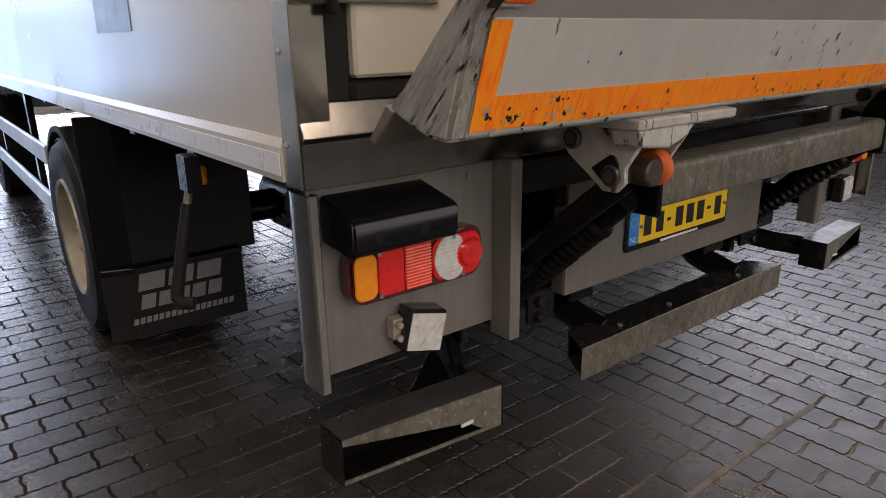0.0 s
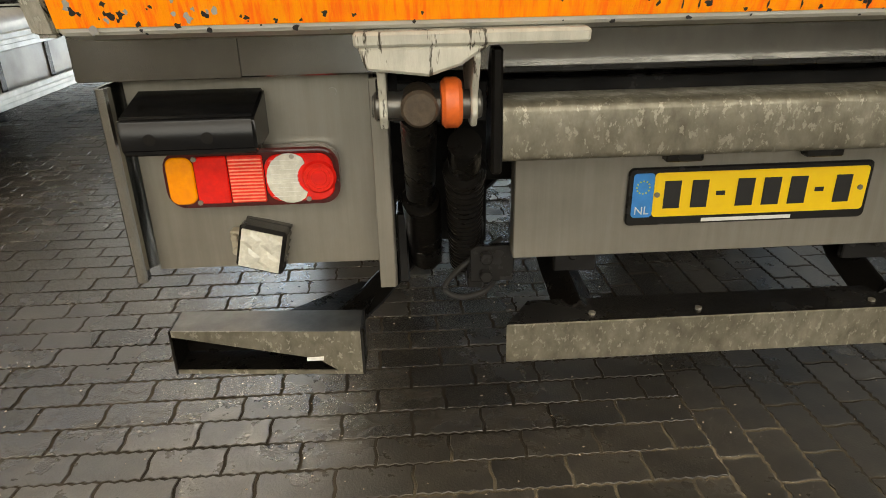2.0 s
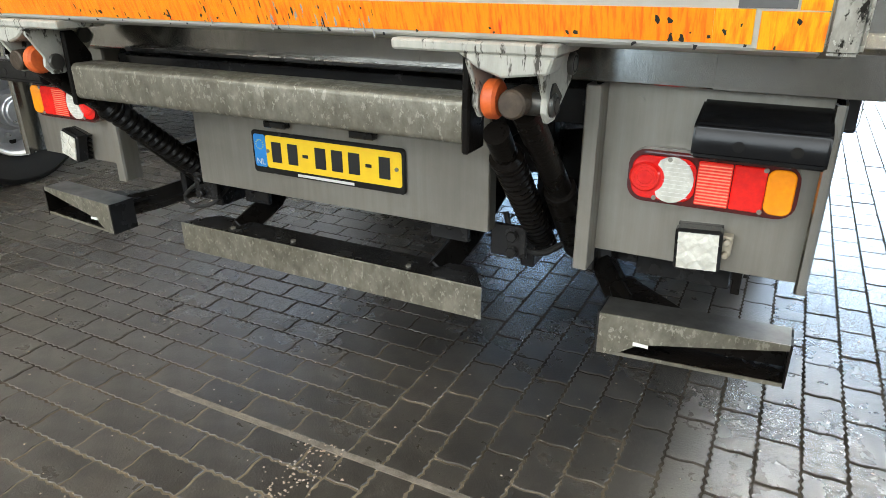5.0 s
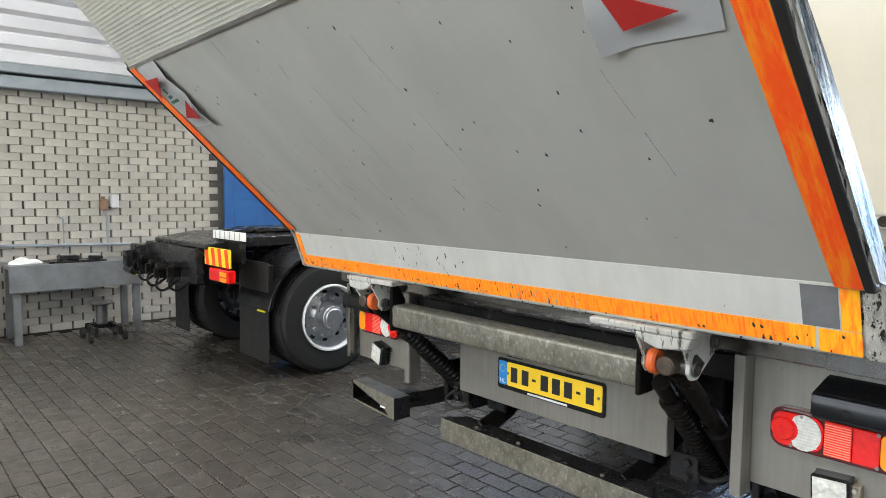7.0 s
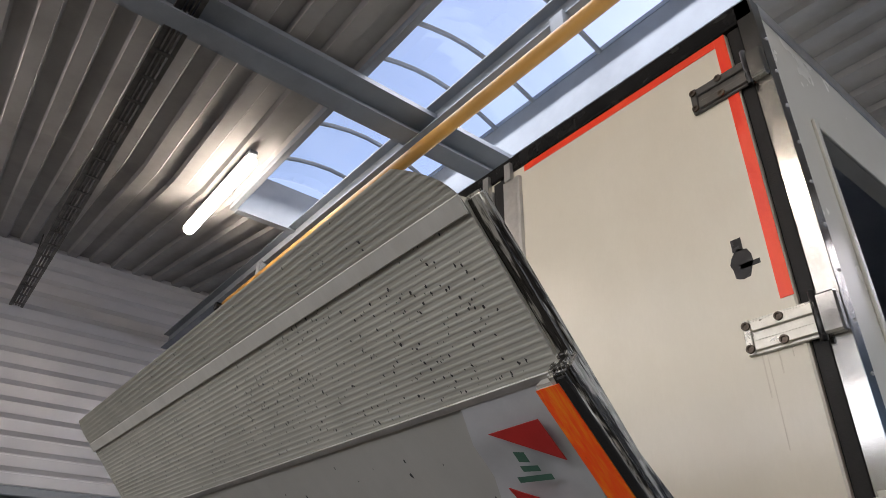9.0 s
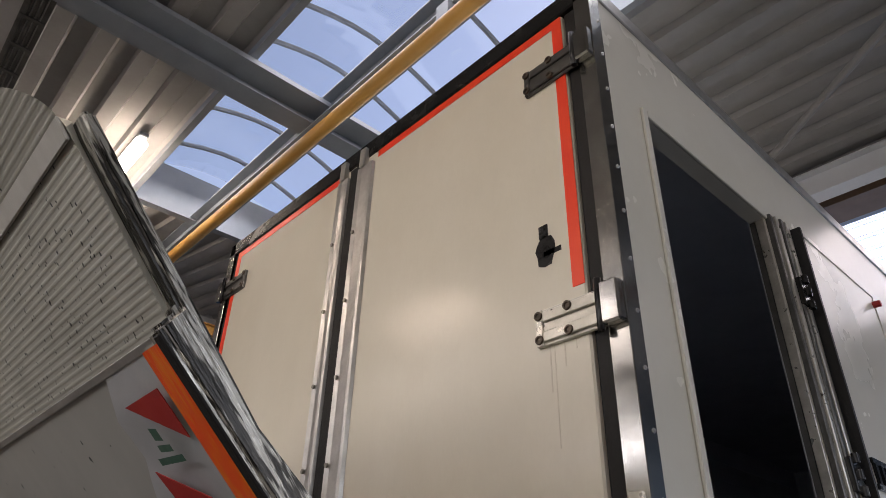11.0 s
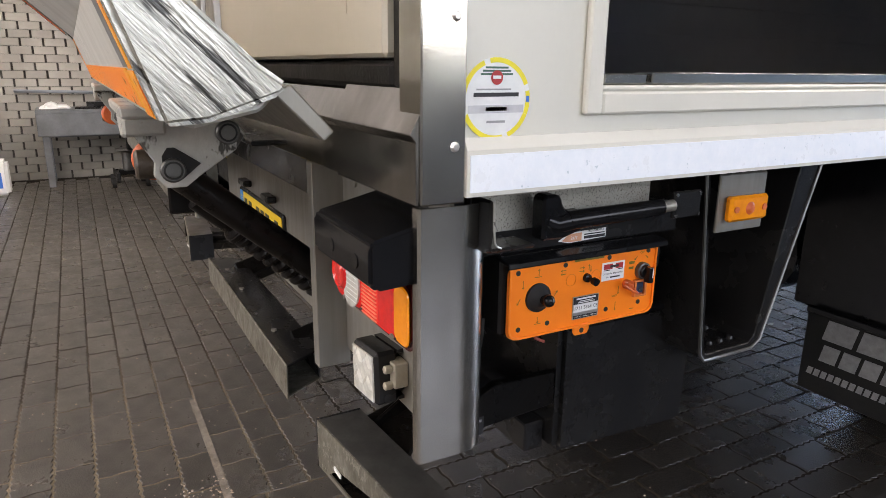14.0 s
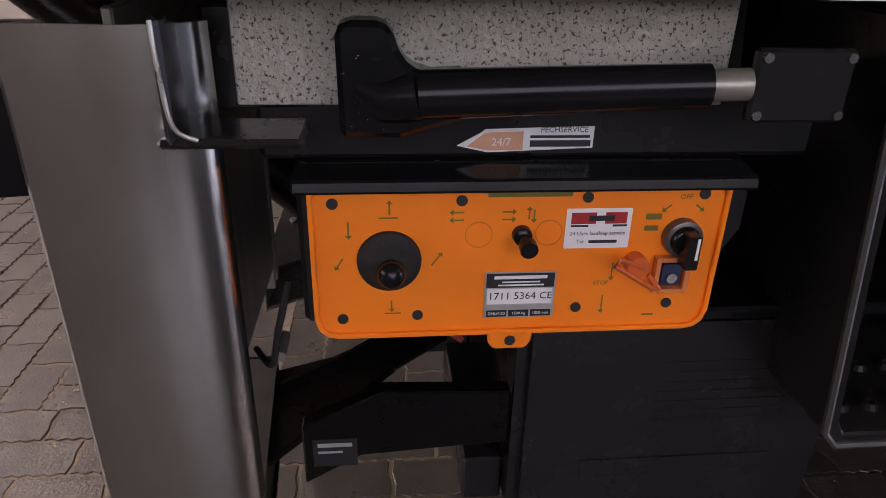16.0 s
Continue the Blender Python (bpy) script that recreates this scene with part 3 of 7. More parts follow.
# milky sheets across the roof nearer the doorway; the unseen run behind the truck is added for fill light
cuts = [WX - 0.2, -5.9, -4.7, SKX0] + [SKX0 + 0.92 * k for k in range(1, 8)]
for nm, ya, yb in (("window_2", RLY0, RLY1), ("window_3", RSY0, RSY1)):
    sheet_rail = structure(nm, join(*[box(x0, y0, z0, x1, y0 + 0.14, z1) for y0 in (ya - 0.12, yb - 0.02) for x0, z0, x1, z1 in ((WX - 0.3, 5.06, SKX0, 5.9), (SKX0, 5.09, EX + 0.2, 5.30))]), GIRDER,
                           "grey rails of the milky roof sheets", "roof light")
    for xa, xb in zip(cuts, cuts[1:]):
        bm = B()
        prev = None
        for i in range(44):
            y, z = ya + (yb - ya) * i / 43, 0.06 + (0.03 if (i // 2) % 2 else 0.0)
            cur = [bm.verts.new((x, y, roof_z(x) + z)) for x in (xa + 0.02, xb - 0.02)]
            if prev:
                bm.faces.new((prev[0], prev[1], cur[1], cur[0]))
            prev = cur
        g = bmesh.ops.extrude_face_region(bm, geom=bm.faces[:])
        bmesh.ops.translate(bm, verts=[q for q in g["geom"] if isinstance(q, bmesh.types.BMVert)], vec=(0, 0, 0.004))
        pane = part("pane", bm, MILKY, sheet_rail, "milky ribbed roof sheet")
        pane.visible_shadow = False
        part("glazing_bar", box(xb - 0.02, ya, roof_z(xb) + 0.02, xb + 0.02, yb, roof_z(xb) + 0.09), GIRDER, sheet_rail)


def ibeam(bm, axis, a, b, u, v, w, h, t=0.012):
    """A rolled joist along an axis, its foot centred at u, v."""
    pts = [(u - w / 2, v), (u + w / 2, v), (u + w / 2, v + t), (u + t / 2, v + t), (u + t / 2, v + h - t), (u + w / 2, v + h - t), (u + w / 2, v + h),
           (u - w / 2, v + h), (u - w / 2, v + h - t), (u - t / 2, v + h - t), (u - t / 2, v + t), (u - w / 2, v + t)]
    return add_prism(bm, pts, axis, a, b)


structure("roof_girder", ibeam(B(), "x", WX, EX, 0.19, 4.92, 0.16, 0.2), GIRDER, "blue-grey steel girder under the roof light", "girder")
structure("roof_girder", join(box(-1.56, BY, 5.03, -1.14, FY, 5.07), ibeam(B(), "y", BY, FY, -1.35, 4.93, 0.16, 0.17)), GIRDER,
          "blue-grey steel cross girder under the roof", "girder")
structure("roof_girder", ibeam(B(), "y", BY, FY, 3.2, 4.86, 0.18, 0.26), GIRDER, "blue-grey steel cross girder under the roof", "girder")
structure("roof_girder", box(WX, 3.78, 4.93, EX, 4.12, 5.12), RUST, "brown painted steel girder across the hall", "girder")
structure("roof_girder", ibeam(B(), "x", WX, EX, 3.52, 4.88, 0.16, 0.22), CABW, "white painted steel girder across the hall", "girder")
structure("roof_brace", cyl((0.45, 3.2, 5.03), (3.1, 1.30, 5.03), 0.028, 10), DECK, "slanting grey steel brace under the roof deck", "brace")

crane = thing("overhead_crane", (-2.0, 0.17, 4.6), "yellow overhead crane girder under the roof", "crane")
part("girder", cyl((-4.75, 0.10, 4.75), (6.5, 0.10, 4.75), 0.05, 20), CRANE, crane, "round yellow crane tube", 0, True)
part("trolley", join(box(-4.80, 0.02, 4.64, -4.66, 0.26, 4.70), cyl((-4.8, 0.0, 4.72), (-4.8, 0.28, 4.72), 0.05), box(-4.7, 0.07, 4.56, -4.62, 0.15, 4.64)),
     BLACK, crane, "dark crane trolley at the girder's end", 0.006)
part("end_carriage", ibeam(B(), "y", 0.19, 1.1, -4.62, 4.55, 0.09, 0.12, 0.012), CRANE, crane, "yellow end carriage")
part("hanger", box(0.1, 0.08, 4.801, 0.2, 0.18, 4.93), GIRDER, crane)
part("hanger", box(5.0, 0.08, 4.801, 5.1, 0.18, 4.93), GIRDER, crane)
part("hanger", box(-4.0, 0.08, 4.801, -3.9, 0.18, 4.93), GIRDER, crane)

tray = structure("cable_tray", join(*[box(WX + 0.1, -1.72 + d, 4.98, 1.0, -1.69 + d, 5.02) for d in (0, 0.12)],
                                    *[box(x, -1.72, 4.975, x + 0.03, -1.57, 4.985) for x in np.arange(WX + 0.2, 1.0, 0.3)],
                                    *[cyl((WX + 0.1, -1.68 + 0.03 * k, 5.0), (1.0, -1.68 + 0.03 * k, 5.0), 0.011, 6) for k in range(3)],
                                    *[box(x, -1.66, 5.0, x + 0.015, -1.645, roof_z(x) + 0.03) for x in (-6.5, -4.9, -3.0, -1.0, 0.8)]), DARKM,
                 "dark cable tray with cables under the roof", "cable tray")


def roof_lamp():
    lamp = thing("ceiling_lamp", (0, 0, 0), "lit long tubular ceiling lamp", "lamp", "ceiling lamps")
    part("housing", box(-0.74, -0.035, 0.05, 0.74, 0.035, 0.09), GIRDER, lamp, "", 0.008)
    part("diffuser", cyl((-0.72, 0, 0), (0.72, 0, 0), 0.055, 14), TUBE, lamp, "glowing round-ended diffuser", 0.02, True)
    each("bracket", pieces(box(-0.5, -0.01, 0.09, -0.48, 0.01, 0.24), box(0.48, -0.01, 0.09, 0.5, 0.01, 0.24)), GIRDER, lamp)
    return lamp


first = roof_lamp()
first.location = (-3.2, -0.68, 5.01)
for x, y in ((-3.2, -3.6), (0.6, -3.6), (4.4, -3.6), (-3.2, 3.2), (-3.2, 7.2)):
    copy_thing(first, Matrix.Translation((x, y, 5.01)))

# ---- the box truck with its tail lift ----
truck = thing("box_truck", (0, 3.0, 0), "white box truck with half-raised grey tail lift, side door open", "truck")
T = truck


def rivets(bm, pts, axis, r=0.006, h=0.004):
    for p in pts:
        d = Vector(place(axis, h, 0, 0)) if axis != "x" else Vector((h, 0, 0))
        add_cyl(bm, p, Vector(p) + d, r, 8, r * 0.6)
    return bm


# cargo box: shell with the side doorway cut through its right wall
OY0, OY1, OZ0, OZ1 = 0.02, 0.90, 1.30, 3.27
XB, YR, YF, ZB, ZT = 1.30, -0.195, 7.4, 1.24, 3.74
shell = pieces(box(-XB, YR, ZB, -XB + 0.06, YF, ZT), box(XB - 0.06, YR, ZB, XB, OY0, ZT), box(XB - 0.06, OY1, ZB, XB, YF, ZT),
             box(XB - 0.06, OY0, ZB, XB, OY1, OZ0), box(XB - 0.06, OY0, OZ1, XB, OY1, ZT), box(-XB + 0.06, YF - 0.06, ZB, XB - 0.06, YF, ZT),
             box(-XB + 0.06, YR, ZB, XB - 0.06, YF - 0.06, ZB + 0.05), box(-XB + 0.06, YR, ZT - 0.06, XB - 0.06, YF - 0.06, ZT))
cargo = each("body_panel", shell, WHITE, T, "glossy cream-white body panel")[0]
each("liner", pieces(box(-1.235, -0.10, 1.292, 1.232, 7.33, 1.30), box(-1.238, -0.1, 1.30, -1.225, 7.33, 3.655), box(-1.22, 7.3, 1.30, 1.22, 7.335, 3.655),
                   box(-1.22, -0.1, 3.645, 1.235, 7.33, 3.658), box(1.225, OY1 + 0.02, 1.30, 1.238, 7.3, 3.65), box(-1.22, -0.11, 1.3, 1.235, -0.10, 3.65),
                   *[box(-1.225, 0.1, 1.35 + 0.19 * k, -1.215, 7.2, 1.52 + 0.19 * k) for k in range(12)]), LINER, cargo, "dark boarded cargo lining")
for s in (-1, 1):
    x = s * XB
    rail = part("lower_rail", prism([(x - s * 0.02, 1.165), (x + s * 0.012, 1.165), (x + s * 0.012, 1.225), (x + s * 0.004, 1.24), (x - s * 0.02, 1.24)], "y", -0.197, YF), WHITE, T,
                "cream painted lower edge rail")
    part("top_rail", box(x - s * 0.03, YR, ZT - 0.05, x + s * 0.008, YF, ZT + 0.012), ALU, T, "aluminium roof edge rail", 0.004)
    if s > 0:
        part("reflective_tape", box(x + 0.0125, -0.193, 1.171, x + 0.0145, 7.3, 1.219), TAPEW, rail, "bright white reflective tape")
    else:
        part("reflective_tape", box(x - 0.0145, -0.193, 1.176, x - 0.0125, 1.4, 1.215), TAPEW, rail, "scraped white reflective tape")
    OFF["v"] = Vector((0, -0.035, 0))
    # stainless corner post with riveted side flange
    post = part("corner_post", prism([(s * 1.245, -0.225), (s * 1.308, -0.225), (s * 1.308, -0.162), (s * 1.302, -0.162), (s * 1.302, -0.219), (s * 1.245, -0.219)], "z", 1.158, 3.74),
                CHROME, T, "polished stainless corner post", 0.002)
    bm = B()
    for z in np.arange(1.23, 3.7, 0.155):
        add_cyl(bm, (s * 1.308, -0.178, z), (s * 1.312, -0.178, z), 0.007, 8, 0.004)
    each("rivet", bm, ALU, post)
    OFF["v"] = Vector((0, 0, 0))
OFF["v"] = Vector((0, -0.035, 0))
part("roof_edge", box(-1.305, -0.225, 3.66, 1.305, -0.15, 3.745), BLACK, T, "dark top frame above the rear doors", 0.005)
# door frame seals and sill
each("door_seal", pieces(box(-1.245, -0.21, 1.295, -1.19, -0.15, 3.66), box(1.19, -0.21, 1.295, 1.245, -0.15, 3.66), box(-1.19, -0.21, 1.295, 1.19, -0.15, 1.335)), RUBBER, T,
     "black rubber seal round the rear doors", 0.008)
part("rear_sill", prism([(-0.15, 1.158), (-0.225, 1.158), (-0.225, 1.238), (-0.232, 1.244), (-0.205, 1.294), (-0.15, 1.294)], "x", -1.244, 1.244), SILLM, T, "dirty polished stainless rear sill", 0.003)
for s in (-1, 1):
    part("sill_end", prism([(-0.226, 1.158), (-0.23, 1.158), (-0.23, 1.236), (-0.238, 1.246), (-0.21, 1.30), (-0.206, 1.30)], "x", s * 1.02, s * 1.303), SILLM, T, "", 0.001)

# rear doors
for s in (-1, 1):
    door = part("rear_door", box(s * 0.03, -0.22, 1.338, s * 1.188, -0.16, 3.655), DOORW, T, "cream rear door with a red reflective edge", 0.006)
    each("edge_tape", pieces(box(s * 1.145, -0.2225, 2.58, s * 1.186, -0.2201, 3.648), box(s * 0.14, -0.2225, 3.612, s * 1.1445, -0.2201, 3.648)), TAPE, door, "red reflective edge tape")
    xa, xb = (0.005, 0.118) if s > 0 else (-0.152, -0.07)
    part("lock_bar", join(prism([(xa, -0.221), (xb, -0.221), (xb - 0.004, -0.236), (xb - 0.02, -0.238), (xa + 0.03, -0.234), (xa + 0.004, -0.238)], "z", 1.36, 3.6),
                          box(xa + 0.02, -0.245, 3.60, xa + 0.06, -0.221, 3.70)), ALU, door, "aluminium closing profile")
    bm = B()
    for z in np.arange(1.6, 3.55, 0.33):
        add_cyl(bm, (xa + 0.02, -0.238, z), (xa + 0.02, -0.246, z), 0.009, 8)
    each("lock_bolt", bm, STEEL, door)
    for z in (1.515, 2.485, 3.42):
        # flat leaf with two shallow ribs and socket bolts, mirror-bright knuckle block round the post
        h = part("hinge", join(box(s * 1.018, -0.232, z - 0.056, s * 1.245, -0.2205, z + 0.056), box(s * 1.045, -0.241, z + 0.014, s * 1.243, -0.232, z + 0.046),
                               box(s * 1.045, -0.241, z - 0.046, s * 1.243, -0.232, z - 0.014), box(s * 1.018, -0.238, z - 0.056, s * 1.043, -0.232, z + 0.056)), HINGEM if z < 3 else DARKM, door, "stained steel hinge leaf", 0.003)
        part("knuckle", join(box(s * 1.2465, -0.258, z - 0.06, s * 1.306, -0.2255, z + 0.06)), CHROME, h, "bright knuckle block", 0.006)
        part("hinge_pin", cyl((s * 1.243, -0.25, z - 0.075), (s * 1.243, -0.25, z + 0.075), 0.011, 12), BLACK, h, "", 0.002, True)
        for u in (1.031, 1.135):
            for w in (-0.036, 0.036):
                part("bolt", add_lathe(B(), [(0.0, 0.014), (-0.006, 0.013), (-0.006, 0.008), (-0.002, 0.007), (-0.002, 0.0)], (s * u, -0.238 if u < 1.1 else -0.241, z + w), "y", 14), BOSS, h, "", 0, True)
part("centre_seal", box(-0.069, -0.226, 1.345, 0.004, -0.2205, 3.64), RUBBER, T, "black seal between the rear doors", 0.002)
part("grab_handle", join(add_tube(B(), [(1.27, -0.226, 2.0), (1.25, -0.245, 1.998), (1.242, -0.258, 1.98), (1.24, -0.26, 1.85), (1.242, -0.258, 1.71), (1.25, -0.245, 1.692), (1.27, -0.226, 1.69)], 0.0065, 10),
                         box(1.255, -0.232, 1.98, 1.29, -0.2255, 2.02), box(1.255, -0.232, 1.67, 1.29, -0.2255, 1.71)), HINGEM, T, "tubular grab handle on the corner post", 0, True)
random.seed(5)
hole = [(1.055 + (0.03 + 0.014 * random.random()) * math.cos(t), 2.73 + (0.047 + 0.02 * random.random()) * math.sin(t)) for t in np.arange(0, 6.28, 0.42)]
part("lock_hole", join(prism(hole, "y", -0.2216, -0.2202), box(1.035, -0.2216, 2.78, 1.07, -0.2202, 2.825), box(1.05, -0.2216, 2.715, 1.115, -0.2202, 2.732)), BLACK, T, "ragged black hole in the rear door")
each("run_stain", pieces(*[box(x, -0.2207, z0, x + w, -0.2202, z1) for x, w, z0, z1 in ((1.05, 0.004, 2.30, 2.47), (1.066, 0.003, 2.15, 2.47), (1.10, 0.004, 2.36, 2.47), (1.05, 0.004, 1.40, 1.49), (1.14, 0.003, 2.40, 2.47))]),
     material("faint_dirt_run", (0.50, 0.45, 0.36), (0.60, 0.55, 0.45), 20), T)

OFF["v"] = Vector((0, 0, 0))

# right-hand doorway, frame and the leaf folded back on the side
part("doorway_frame", join(box(1.300, OY0 - 0.03, OZ0 - 0.035, 1.312, OY0, OZ1 + 0.03), box(1.300, OY0, OZ1, 1.312, OY1 + 0.03, OZ1 + 0.03), box(1.300, OY0, OZ0 - 0.035, 1.312, OY1 + 0.03, OZ0 - 0.005),
                           box(1.25, OY0, OZ0 - 0.004, 1.304, OY1, OZ0 + 0.004)), WHITE, T, "cream frame of the open side doorway", 0.003)
each("threshold_strip", pieces(box(1.262, OY0 + 0.10, OZ0 + 0.005, 1.30, OY1, OZ0 + 0.022), box(1.262, OY0 + 0.01, OZ0 + 0.005, 1.30, OY0 + 0.09, OZ0 + 0.02)), CHROME, T, "worn stainless doorway threshold", 0.002)
each("jamb_lining", pieces(box(1.238, OY1 - 0.006, OZ0 + 0.024, 1.262, OY1 + 0.001, OZ1), box(1.265, OY1 - 0.012, OZ0 + 0.024, 1.299, OY1 + 0.001, OZ1)), DARKM, T, "dull dark lining of the doorway jamb", 0.002)[1].data.materials[0] = HINGEM
hcs = each("hinge_column", pieces(*[box(1.301, y, 1.285, 1.32 + d, y + 0.03, 3.29) for y, d in ((0.903, 0.004), (0.937, 0.012), (0.971, 0.018), (1.008, 0.022), (1.048, 0.012))]), DARKM, T, "ribbed dark hinge profile", 0.003)
hc = hcs[1]
for strip in (hcs[1], hcs[3]):
    strip.data.materials[0] = HINGEM
for z in (1.55, 2.25, 2.95):
    part("hinge", box(1.32, 0.97, z - 0.06, 1.35, 1.06, z + 0.06), BLACK, hc, "dark greasy hinge", 0.003)
    each("hinge_knuckle", pieces(*[cyl((1.352, 1.015, z + d), (1.352, 1.015, z + d + 0.035), 0.014, 10) for d in (-0.07, -0.015, 0.04)]), BLACK, hc, "", 0.002)
leaf = part("side_door_leaf", join(box(1.315, 1.105, 1.275, 1.36, 1.945, 3.285), box(1.36, 1.135, 1.30, 1.364, 1.93, 1.312), box(1.36, 1.135, 3.25, 1.364, 1.93, 3.262), box(1.36, 1.918, 1.312, 1.364, 1.93, 3.25)), WHITE, T,
            "cream side door folded flat against the body", 0.004)
part("edge_seal", box(1.313, 1.085, 1.275, 1.368, 1.104, 3.285), RUBBER, leaf, "black edge seal")
for z in (1.835, 2.275):
    rk = part("slotted_rail", join(box(1.362, 1.13, z - 0.055, 1.372, 1.935, z - 0.035), box(1.362, 1.13, z + 0.035, 1.372, 1.935, z + 0.055)), BLACK, leaf, "black slotted load rail")
    for k in range(14):
        y = 1.14 + k * 0.0575
        part("slat", box(1.362, y, z - 0.035, 1.374, y + 0.022, z + 0.035), PLASTIC, rk)
tp = part("kick_plate", box(1.3605, 1.13, 1.32, 1.3625, 1.93, 1.60), ALU, leaf, "chequered aluminium kick plate")
bm = B()
for i in range(18):
    for j in range(32):
        y, z = 1.145 + j * 0.0248, 1.33 + i * 0.0155
        add_box(bm, 1.3626, y - 0.007, z - 0.0016, 1.3633, y + 0.007, z + 0.0016, Matrix.Translation((0, y, z)) @ Matrix.Rotation(radians(45 if (i + j) % 2 else -45), 4, "X") @ Matrix.Translation((0, -y, -z)))
tagged(part("chequer", bm, ALU, tp), kind="stuff")
part("door_stop", cyl((1.36, 1.9, 3.2), (1.395, 1.9, 3.2), 0.016, 10), REDI, leaf, "small red stop button")

# lettering on the far side panel as plain bars
each("side_lettering", pieces(box(1.3004, 2.3, 2.35, 1.302, 2.5, 2.62), box(1.3004, 2.58, 2.38, 1.302, 2.8, 2.62), box(1.3004, 2.9, 2.34, 1.302, 3.1, 2.6), box(1.3004, 2.3, 2.22, 1.302, 3.3, 2.26)), FLAG, T, "pale lettering bars on the side")
st = part("inspection_sticker", add_cyl(B(), (1.3005, -0.150, 1.287), (1.302, -0.150, 1.287), 0.052, 32), WHITEI, T, "round yellow-edged inspection sticker")
for k in range(16):
    ts = np.linspace(2 * math.pi * k / 16, 2 * math.pi * (k + (0.99 if k % 4 else 0.55)) / 16, 5)
    ringp = [(-0.150 + q * math.cos(t), 1.287 + q * math.sin(t)) for q, tt_ in ((0.0518, ts), (0.0455, ts[::-1])) for t in tt_]
    part("ring", prism(ringp, "x", 1.3021, 1.3024), YELLOWI, st)
for y0, z0, y1, z1, mt in ((-0.184, 1.2905, -0.116, 1.2955, BLACKI), (-0.180, 1.2985, -0.128, 1.3005, GREYI), (-0.192, 1.270, -0.108, 1.280, material("pale_grey_print", (0.55, 0.55, 0.56), None, 30)),
                           (-0.166, 1.2725, -0.134, 1.2775, BLACKI), (-0.164, 1.2575, -0.136, 1.2605, GREYI), (-0.201, 1.283, -0.196, 1.291, BLUE), (-0.104, 1.283, -0.099, 1.291, BLUE)):
    part("print", box(1.3021, y0, z0, 1.3025, y1, z1), mt, st)
for z, w in ((1.325, 0.017), (1.321, 0.021), (1.317, 0.024)):
    part("print", box(1.3021, -0.150 - w, z, 1.3024, -0.150 + w, z + 0.0025), GREENI, st)
part("print", prism([(-0.150 + 0.009 * math.cos(t), 1.314 + 0.009 * math.sin(t)) for t in np.linspace(0, 6.283, 20)[:-1]], "x", 1.3026, 1.3028), REDI, st)
part("print", box(1.3029, -0.156, 1.3125, 1.303, -0.144, 1.3165), WHITEI, st)
part("inspection_sticker", box(-1.3025, 0.68, 1.435, -1.3005, 1.07, 1.62), material("pale_blue_print", (0.30, 0.44, 0.66), (0.24, 0.36, 0.56), 12, (0.3, 0.45)), T, "pale blue square sticker on the side")

# chassis
part("chassis_rail", join(box(-0.44, 0.02, 0.80, -0.37, 7.3, 1.06)), BLACK, T, "", 0.006)
part("chassis_rail", join(box(0.37, 0.02, 0.80, 0.44, 7.3, 1.06)), BLACK, T, "", 0.006)
each("subframe", pieces(*[box(-1.2, y, 1.10, 1.2, y + 0.06, 1.24) for y in np.arange(0.0, 7.2, 0.62)], box(-0.5, 0.0, 1.06, -0.42, 7.2, 1.14), box(0.42, 0.0, 1.06, 0.5, 7.2, 1.14)), BLACK, T, "black cross bearers under the floor")
part("rear_axle", join(cyl((-0.9, 2.40, 0.49), (0.9, 2.40, 0.49), 0.09), cyl((0, 2.23, 0.49), (0, 2.60, 0.49), 0.22, 20)), BLACK, T, "", 0, True)
part("fuel_tank", box(0.55, 3.6, 0.55, 1.15, 4.8, 1.05), BLACK, T, "", 0.04, seg=3)
part("crossmember", join(box(-0.62, 0.02, 0.86, 0.62, 0.12, 1.06), box(-0.55, -0.14, 0.98, 0.55, 0.02, 1.05)), SHADEBLACK, T, "", 0.005)


